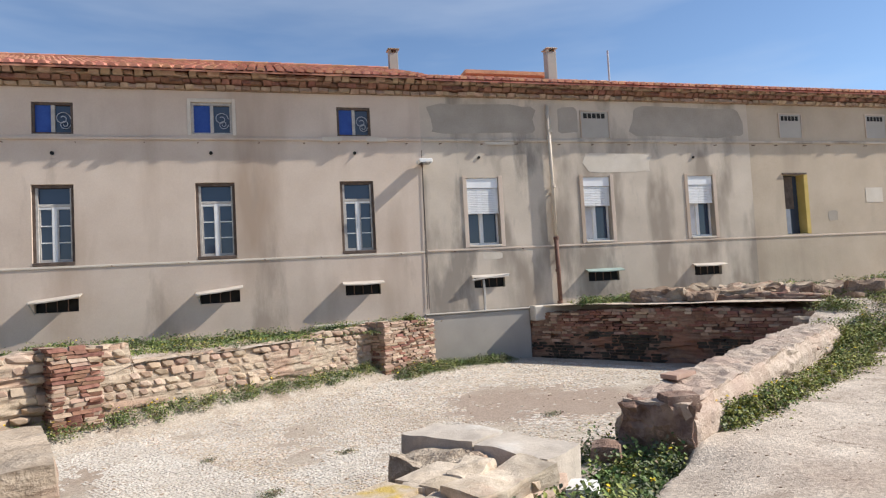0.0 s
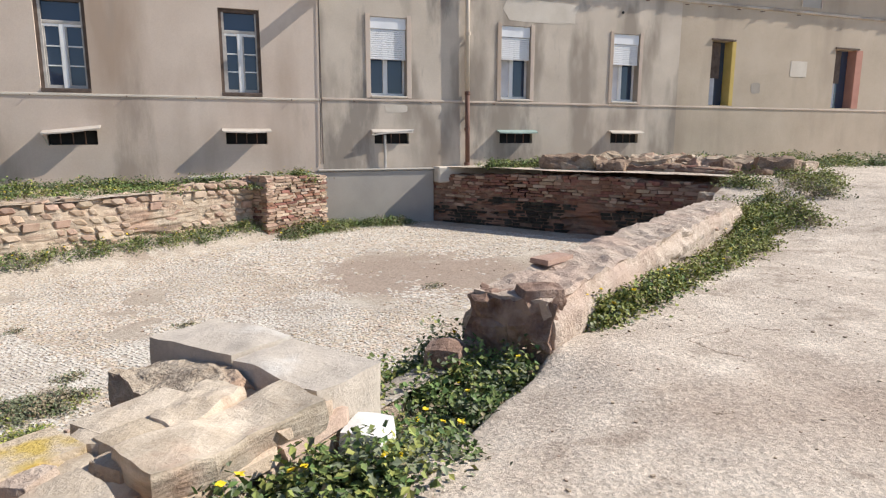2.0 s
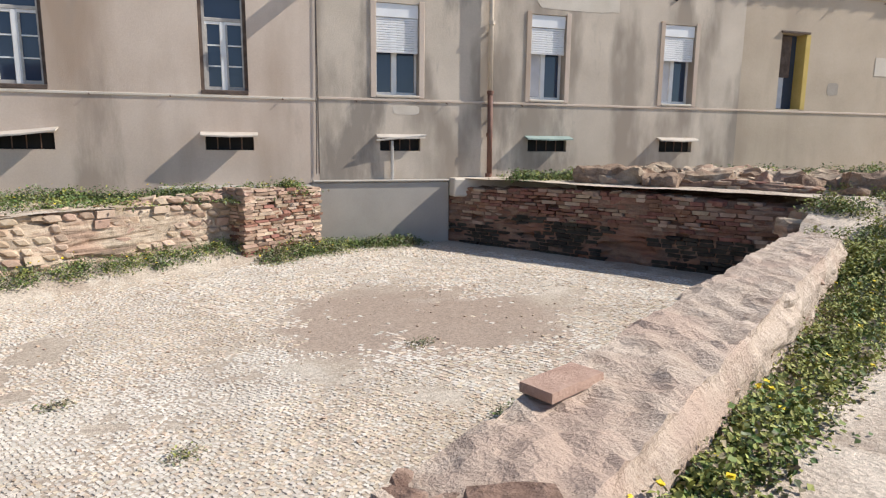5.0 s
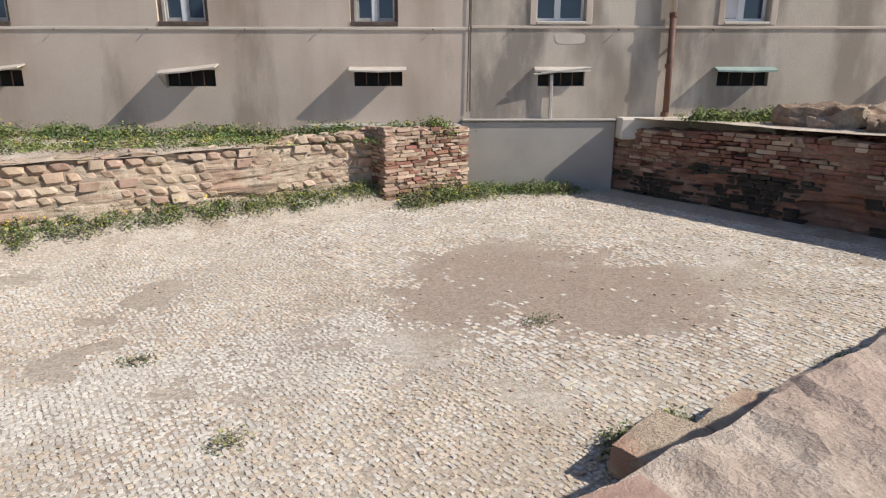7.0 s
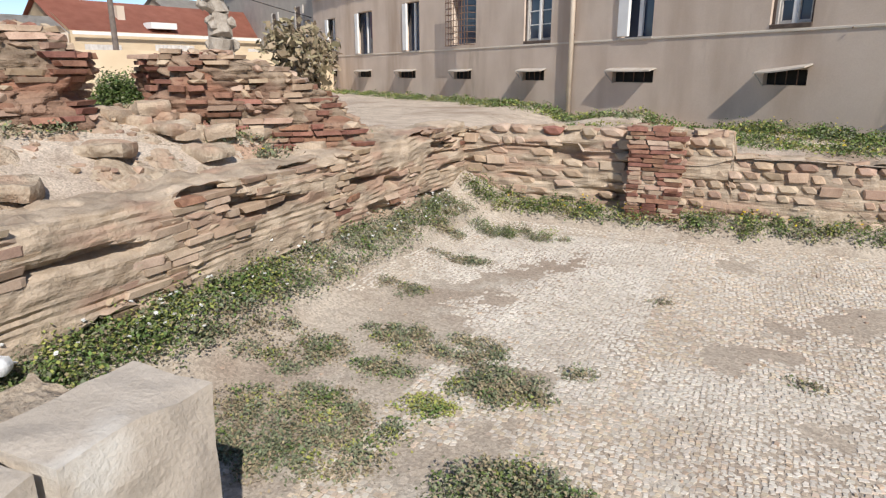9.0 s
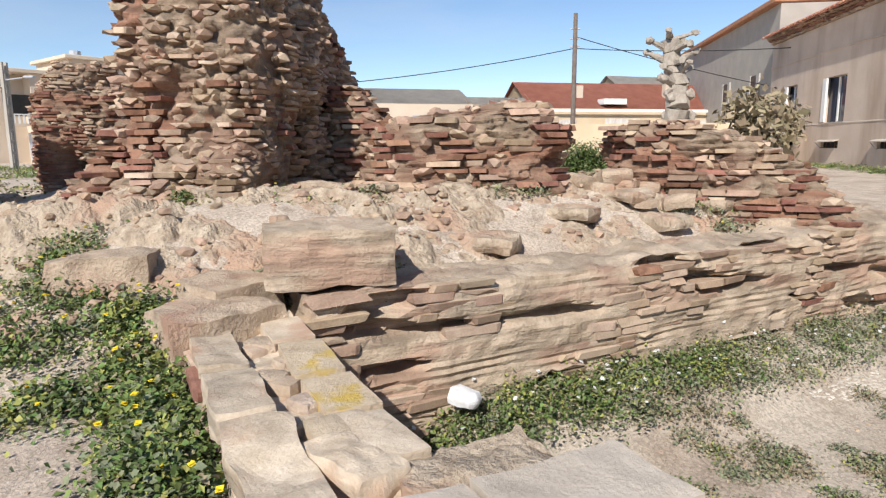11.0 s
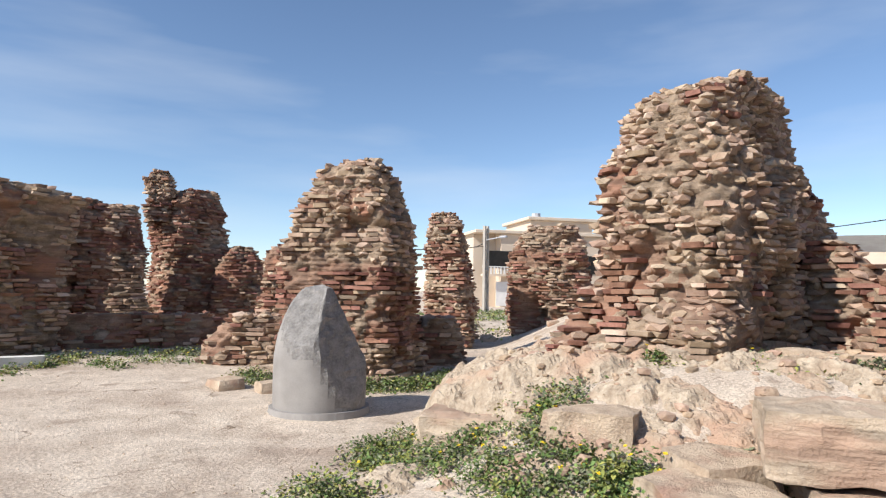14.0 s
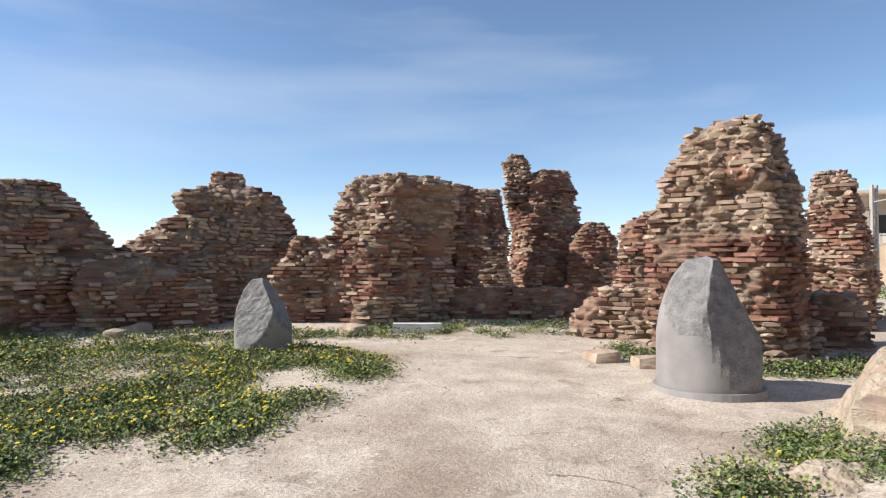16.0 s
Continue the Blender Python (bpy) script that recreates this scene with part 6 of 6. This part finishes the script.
def pollard(x, y, z, h, r0, seed, label, leafy):
    r = np.random.default_rng(seed)
    t = thing("pollarded_tree", label, "tree", at=(x, y, z))
    bm = bmesh.new()
    p, rad = Vector((0, 0, -0.2)), r0
    tips = []
    for k in range(12):
        q = p + Vector((r.normal(0, 0.06), r.normal(0, 0.06), h / 12))
        add_rod(bm, p, q, rad * r.uniform(0.95, 1.2), 9, rad * r.uniform(0.8, 1.05))
        if k > 2:
            for _ in range(3):
                th = r.uniform(0, 6.28)
                e = q + Vector((math.cos(th) * r.uniform(0.25, 0.6) * (1.0 if k > 6 else 0.5), math.sin(th) * r.uniform(0.25, 0.6) * (1.0 if k > 6 else 0.5), r.uniform(0.0, 0.35)))
                add_rod(bm, q, e, rad * 0.45, 6, rad * 0.22)
                bmesh.ops.create_icosphere(bm, subdivisions=1, radius=rad * r.uniform(0.3, 0.55), matrix=Matrix.Translation(e))
                tips.append(e)
        p, rad = q, rad * 0.96
    for v in bm.verts:
        v.co += noise.noise_vector(v.co * 5) * 0.07
    part("trunk", bm, BARK, t, "knobbly pale pruned trunk")
    if leafy:
        vs, fs = [], []
        for e in tips:
            for _ in range(60):
                c = np.array(e) + r.normal(0, 0.16, 3)
                a, b = r.normal(0, 0.05, 3), r.normal(0, 0.05, 3)
                n = len(vs)
                vs += [tuple(c - a), tuple(c + b), tuple(c + a), tuple(c - b)]
                fs.append((n, n + 1, n + 2, n + 3))
        child(new("crown", mesh_of("crown", vs, fs, [LEAF_DRY])), t, "sparse dry leaves")


pollard(-12.0, 7.3, 0.8, 3.0, 0.3, 1, "pollarded pale tree trunk without leaves", False)
pollard(-11.7, 8.9, 0.7, 1.5, 0.28, 2, "short pollarded tree with dry twigs", True)
pollard(-12.6, 9.6, 0.7, 1.3, 0.25, 3, "short pollarded tree with dry twigs", True)

# ---- plants ----
def leaves(pts, hts, size, r, droop=0.6):
    """Small pointed leaves about the given places; each leaf is a bent pair of triangles."""
    n = len(pts)
    c = np.column_stack([pts[:, 0], pts[:, 1], pts[:, 2] + hts])
    th = r.uniform(0, 2 * math.pi, n)
    el = r.normal(0.25, droop, n)
    ln = size * r.uniform(0.6, 1.5, n)
    a = np.column_stack([np.cos(th) * np.cos(el), np.sin(th) * np.cos(el), np.sin(el)]) * ln[:, None]
    b = np.column_stack([-np.sin(th), np.cos(th), r.normal(0, 0.4, n)]) * (ln * 0.36)[:, None]
    v = np.empty((n, 4, 3))
    v[:, 0], v[:, 1], v[:, 2], v[:, 3] = c, c + a * 0.5 + b, c + a - (0, 0, 0.25) * ln[:, None], c + a * 0.5 - b
    return v.reshape(-1, 3), [(4 * i, 4 * i + 1, 4 * i + 2, 4 * i + 3) for i in range(n)]


def weeds(name, label, sample, n, clumps, height, size, mats, weights, zf, seed, flowers=0, petal=None, spread=0.16, category="weeds"):
    """Clumps of leaves over an area that sample(r) draws places from; flowers: small petals among them."""
    n, size, flowers = int(n * 1.3), size * 0.75, int(flowers * 0.6)
    r = np.random.default_rng(seed)
    cs = [sample(r) for _ in range(clumps)]
    cs = np.array([c for c in cs if c is not None])
    if not len(cs):
        return
    k = r.integers(0, len(cs), n)
    hk = r.uniform(0.35, 1.0, len(cs))
    sp = spread * r.uniform(0.5, 1.3, len(cs))
    xyp = cs[k] + r.normal(0, 1, (n, 2)) * sp[k][:, None]
    d = np.hypot(*(xyp - cs[k]).T) / (sp[k] * 2 + 1e-6)
    hts = height * hk[k] * np.clip(1 - d ** 2, 0.05, 1) * r.uniform(0.05, 1, n)
    z = np.array([zf(x, y) for x, y in cs])[k]
    v, f = leaves(np.column_stack([xyp, z]), hts, size, r)
    which = r.choice(len(mats), len(cs), p=weights)[k]
    mix = np.where(r.random(n) < 0.3, r.choice(len(mats), n, p=weights), which)
    ml = list(mats)
    vs, fs, ids = [v], list(f), list(mix)
    if flowers:
        fi = r.integers(0, n, flowers)
        base = len(v)
        fv = []
        for i in fi:
            c = np.array([xyp[i, 0], xyp[i, 1], z[i] + height * hk[k[i]] * r.uniform(0.75, 1.1) + 0.02])
            for q in range(3):
                t = r.uniform(0, 3.14)
                a = np.array([math.cos(t), math.sin(t), r.normal(0, 0.3)]) * r.uniform(0.012, 0.022)
                b = np.array([-math.sin(t), math.cos(t), r.normal(0, 0.3)]) * r.uniform(0.012, 0.022)
                fs.append(tuple(base + len(fv) + j for j in range(4)))
                fv += [c - a, c - b, c + a, c + b]
                ids.append(len(ml))
        vs.append(np.array(fv))
        ml.append(petal or PETAL)
    ob = new(name, mesh_of(name, np.concatenate(vs).tolist(), fs, ml, ids))
    return tagged(ob, label, category, kind="stuff")


def area(u0, u1, v0, v1, wob=0.0, gate=-2.0, gs=0.9):
    """Draws places in a strip of the excavation's axes, thinned by noise."""
    def s(r):
        u, v = r.uniform(u0, u1), r.uniform(v0, v1) + wob * nz(r.uniform(0, 9), 0, 0)
        x, y = xy(u, v)
        return None if nz(x, y, 7, gs) < gate else (x, y)
    return s


def zfloor(x, y):
    return floor_z(x * C35 + y * S35, -x * S35 + y * C35)


GREEN = ([LEAF, LEAF_GREY, LEAF_LIGHT, LEAF_DRY], (0.5, 0.2, 0.22, 0.08))
GREY = ([LEAF, LEAF_GREY, LEAF_LIGHT, LEAF_DRY], (0.2, 0.5, 0.05, 0.25))
DRY = ([LEAF_DRY, LEAF_GREY, LEAF_LIGHT, LEAF], (0.48, 0.42, 0.05, 0.05))
SUNNY = ([LEAF, LEAF_LIGHT, LEAF_DRY, LEAF_GREY], (0.2, 0.6, 0.15, 0.05))
weeds("weed_strip", "green weeds along the foot of the rubble wall", area(1.4, 11.0, 10.72, 11.08), 17000, 300, 0.24, 0.04, *GREEN, zfloor, 1, 90, spread=0.1)
weeds("weed_strip", "green weeds at the corner by the brick pier", area(11.2, 13.0, 10.35, 10.7), 6000, 60, 0.32, 0.045, *GREEN, zfloor, 2, 20)
weeds("weed_strip", "weeds at the foot of the cement footing", lambda r: (r.uniform(4.4, 6.5), r.uniform(16.2, 16.5)), 6000, 60, 0.25, 0.045, *GREEN, lambda x, y: FLOOR + 0.03, 3)
weeds("weed_strip", "grey-green weeds along the foot of the brick wall", area(1.2, 1.75, 3.3, 10.3, gate=-0.25), 17000, 260, 0.2, 0.035, *GREY, zfloor, 4, 160, PETAL_WHITE, spread=0.11)
weeds("weed_strip", "dense green weeds under the wall scar", area(1.2, 1.6, 3.4, 6.3), 9000, 110, 0.26, 0.04, *GREEN, zfloor, 5, 60, PETAL_WHITE)
for k, (u, v, ru, rv, n, kind) in enumerate(((3.0, 4.45, 0.75, 0.55, 9000, DRY), (4.05, 5.6, 0.42, 0.26, 3400, DRY), (3.25, 6.1, 0.75, 0.25, 3800, DRY), (2.1, 5.45, 0.6, 0.4, 3600, DRY), (3.72, 5.12, 0.22, 0.1, 900, SUNNY), (4.6, 4.35, 0.42, 0.3, 5200, GREY), (3.1, 5.5, 0.3, 0.1, 1000, DRY), (1.75, 9.3, 0.35, 0.15, 1200, DRY), (2.35, 8.5, 0.4, 0.12, 1100, DRY), (4.5, 6.05, 0.1, 0.08, 300, DRY), (2.3, 7.2, 0.3, 0.12, 800, DRY), (2.6, 10.0, 0.8, 0.25, 3000, GREY), (8.5, 3.35, 0.4, 0.22, 2600, GREY), (10.2, 3.0, 1.3, 0.16, 3600, GREY), (5.6, 4.4, 0.25, 0.15, 500, DRY), (6.1, 6.6, 0.12, 0.06, 160, DRY), (4.9, 8.0, 0.12, 0.06, 120, DRY), (6.3, 5.0, 0.12, 0.05, 160, DRY), (9.4, 5.3, 0.2, 0.06, 180, DRY))):
    def spot(r, u=u, v=v, ru=ru, rv=rv):
        th, q = r.uniform(0, 6.283), math.sqrt(r.random())
        return xy(u + ru * q * math.cos(th), v + rv * q * math.sin(th))
    weeds("weed_mat", "low dry weed mat on the mosaic floor", spot, n, max(8, n // 70), 0.09 if kind is not GREY else 0.2, 0.03, *kind, zfloor, 20 + k, spread=0.07)


def zg(x, y):
    return ground_z(x, y)


weeds("weed_strip", "yellow-green weeds along the path side of the wall", lambda r: (lambda w: xy(w, r.uniform(max(0.95, 1.6 - 0.15 * (w - 5.5)), 1.56)))(r.uniform(5.8, 13.5)), 30000, 380, 0.25, 0.042, *SUNNY, zg, 50, 60, spread=0.075)
weeds("weed_strip", "yellow-green weeds by the far end of the wall", area(11.5, 17.0, 0.5, 2.1, gate=-0.1), 16000, 190, 0.3, 0.05, *SUNNY, zg, 51)
weeds("weed_clump", "dark green leafy weeds with yellow flowers in the gap", area(3.85, 5.3, 1.66, 2.5), 17000, 130, 0.3, 0.045, *GREEN, lambda x, y: min(ground_z(x, y), 0.0) - 0.06, 52, 26, spread=0.1)
weeds("weed_clump", "leafy weeds beside the front wall", area(0.6, 3.9, 1.4, 1.75), 16000, 170, 0.28, 0.045, *GREEN, zg, 53, 60, spread=0.1)
def field(r):
    y = r.uniform(-6.6, -1.25)
    x = float(np.interp(y, (-6.6, -5.6, -4.7, -3.0, -1.75, -1.2), (3.8, 2.6, 2.25, 3.3, 4.1, 5.3))) + abs(r.normal(0, 2.2)) + r.normal(0, 0.06)
    return None if nz(x, y, 7, 0.7) < -0.3 else (x, y)


weeds("weed_field", "green weed field with yellow flowers", field, 80000, 700, 0.15, 0.042, *([LEAF, LEAF_LIGHT, LEAF_GREY, LEAF_DRY], (0.45, 0.38, 0.1, 0.07)), zg, 54, 1300, spread=0.17)
weeds("weed_field", "green weeds beyond the flower field", lambda r: (r.uniform(6.5, 10), r.uniform(-7, -2.0)), 20000, 200, 0.22, 0.06, *GREEN, zg, 55, 200, spread=0.2)
weeds("weed_strip", "thin green weeds below the ruins", lambda r: (r.uniform(-1.6, 8.0), -7.6 + r.normal(0, 0.35) + 0.12 * r.uniform(-6, 6)), 15000, 170, 0.14, 0.05, *GREEN, zg, 56, 60)
weeds("weed_strip", "weeds at the foot of the domed pillar", lambda r: (lambda th: (-2.76 + 1.55 * math.cos(th), -4.46 + 1.5 * math.sin(th)))(r.uniform(-0.5, 2.4)), 8000, 80, 0.2, 0.05, *GREEN, zg, 57)
weeds("weed_clump", "green weeds round the fallen blocks", area(-1.2, 1.6, -0.6, 1.3, gate=-0.15, gs=1.3), 20000, 210, 0.15, 0.042, *GREEN, zg, 58, 70, spread=0.15)
weeds("weed_clump", "weeds between the terrace blocks", area(-2.4, 0.7, 1.2, 9.5, gate=0.08), 16000, 170, 0.14, 0.045, *GREY, zg, 59, 40)
weeds("weed_strip", "tall weeds at the foot of the house", lambda r: (r.uniform(-6.0, 3.9), r.uniform(15.75, 16.35)), 16000, 120, 0.3, 0.06, *GREEN, zg, 60, 80, spread=0.2)
weeds("weed_strip", "grass on the bank under the house", lambda r: (lambda x: (x, r.uniform(14.2 + 0.35 * x, 16.3)))(r.uniform(-6.0, 3.0)), 16000, 200, 0.12, 0.06, *GREEN, zg, 61, 80, spread=0.2)
weeds("weed_strip", "green weeds on top of the far wall", lambda r: (r.uniform(8.3, 11.5), r.uniform(15.3, 16.2)), 9000, 90, 0.26, 0.06, *GREEN, zg, 62)
weeds("weed_clump", "green bushes by the piled stones", lambda r: (r.uniform(13.0, 20.0), r.uniform(12.5, 16.2)), 14000, 120, 0.4, 0.07, *GREEN, zg, 63, spread=0.25)
weeds("weed_strip", "weeds along the house front", lambda r: (r.uniform(-30, -5), r.uniform(15.2, 16.5)), 12000, 140, 0.25, 0.08, *GREEN, zg, 64, spread=0.25)
weeds("hedge", "dense green clipped bush behind the walls", lambda r: (r.uniform(-7.4, -6.5), r.uniform(4.72, 5.2)), 12000, 110, 0.62, 0.05, *([LEAF, LEAF_GREY], (0.8, 0.2)), zg, 65, spread=0.14, category="bush")
weeds("weed_strip", "short grass far behind the pillars", lambda r: (r.uniform(-26, -9), r.uniform(-22, -4)), 14000, 260, 0.15, 0.12, *GREEN, zg, 66, spread=0.4)

# ---- pebbles and loose stones ----
def pebbles(name, label, sample, n, s0, s1, zf, mat, seed, units=(0, 6)):
    r = np.random.default_rng(seed)
    vs, fs, m = [], [], 0
    for _ in range(n):
        x, y = sample(r)
        s = s0 + (s1 - s0) * r.random() ** 4
        v, f = UNITS[int(r.integers(*units))]
        a = r.uniform(0, 6.28)
        c, d = math.cos(a), math.sin(a)
        w = v * (s, s * r.uniform(0.6, 1), s * 0.6)
        w = np.column_stack([w[:, 0] * c - w[:, 1] * d, w[:, 0] * d + w[:, 1] * c, w[:, 2]])
        vs.append(w + (x, y, zf(x, y) + s * 0.12))
        fs += [tuple(i + m for i in q) for q in f]
        m += len(v)
    ob = new(name, mesh_of(name, np.concatenate(vs).tolist(), fs, [mat]))
    return tagged(ob, label, "pebbles", kind="stuff")


def path_place(r):
    while True:
        u, v = r.uniform(-3, 14), r.uniform(-9, 1.45)
        if r.random() < 1.1 - 0.05 * abs(u - 4):
            return xy(u, v)


pebbles("pebbles", "small pale pebbles on the trodden ground", path_place, 6000, 0.005, 0.02, zg, PALE[1], 70)
pebbles("pebbles", "loose stones on the mosaic floor", lambda r: xy(r.uniform(1.5, 15), r.uniform(3, 10.8)), 1800, 0.008, 0.04, zfloor, PALE[1], 71)
pebbles("pebbles", "rubble on the terrace", lambda r: xy(r.uniform(-2.8, 0.6), r.uniform(0.5, 10.5)), 2400, 0.015, 0.13, lambda x, y: terrace_z(x * C35 + y * S35, -x * S35 + y * C35), TAN[1], 72, (6, 10))

# ---- mosaic ----
def tesserae():
    r = np.random.default_rng(5)
    unit = np.array([(-.5, -.5, 0), (.5, -.5, 0), (.5, .5, 0), (-.5, .5, 0), (-.42, -.42, 1), (.42, -.42, 1), (.42, .42, 1), (-.42, .42, 1)])
    quads = [(4, 5, 6, 7), (0, 1, 5, 4), (1, 2, 6, 5), (2, 3, 7, 6), (3, 0, 4, 7)]
    out = []
    for u0, u1, pitch in ((1.9, 8.6, 0.04), (8.6, 14.9, 0.062)):
        for i in range(int((u1 - u0) / pitch)):
            for j in range(int((10.6 - 3.0) / pitch)):
                u, v = u0 + i * pitch, 3.0 + j * pitch
                x, y = xy(u, v)
                bare = nz(x, y, 4, 0.75) + 0.5 * nz(x, y, 9, 2.2) + 0.25 * nz(x, y, 1, 7)
                lim = 0.5 if u > 4.4 else (0.05 if v < 7 else 0.3)
                patch = math.hypot((u - 10.3) / 2.2, (v - 5.9) / 1.9) + 0.7 * nz(x, y, 6, 0.9) + 0.3 * nz(x, y, 6, 3)
                if bare > lim or (patch < 1.15 and r.random() < min(0.985, (1.15 - patch) * 3.2)) or r.random() < 0.05 + 0.25 * max(0.0, bare) or (u < 3.4 and v < 6.6):
                    continue
                white = (u < 4.8 and v > 5.6) or (5.0 < u < 8.2 and 5.6 + 0.4 * nz(u, v, 3, 1) < v < 6.6) or r.random() < 0.55 + 0.4 * nz(x, y, 3, 0.6)
                k = pitch / 0.05
                out.append((u + r.normal(0, 0.007) + 0.05 * nz(u, v, 5, 1.1), v + r.normal(0, 0.007) + 0.05 * nz(u, v, 8, 1.1), r.normal(0, 0.3), k * r.uniform(0.034, 0.05), k * r.uniform(0.034, 0.049), r.uniform(0.004, 0.011), white))
    near = sorted(range(len(out)), key=lambda k: (out[k][0] - 5.6) ** 2 + (out[k][1] - 4.3) ** 2)
    first = set(near[:300])
    me = [mesh_of("tessera", unit.tolist(), quads, [TESSERA[0]]), mesh_of("tessera", unit.tolist(), quads, [TESSERA_TAN[0]])]
    vs, fs, ids, n = [], [], [], 0
    for k, (u, v, tr, a, b, h, white) in enumerate(out):
        x, y = xy(u, v)
        z = floor_z(u, v) - 0.003
        t = tr + radians(35)
        if k in first:
            ob = new("tessera", me[0 if white else 1])
            ob.parent = floor
            ob.matrix_basis = Matrix.LocRotScale((x, y, z), Euler((0, 0, t)), (a, b, h))
            continue
        c, d = math.cos(t), math.sin(t)
        w = unit * (a, b, h)
        vs.append(np.column_stack([w[:, 0] * c - w[:, 1] * d + x, w[:, 0] * d + w[:, 1] * c + y, w[:, 2] + z]))
        fs += [tuple(q + n for q in f) for f in quads]
        ids += [0 if white else 1] * 5
        n += 8
    ob = new("tesserae", mesh_of("tesserae", np.concatenate(vs).tolist(), fs, [TESSERA[1], TESSERA_TAN[1]], ids))
    ob.parent = floor
    tagged(ob, "worn white and tan mosaic stones", kind="stuff")


tesserae()
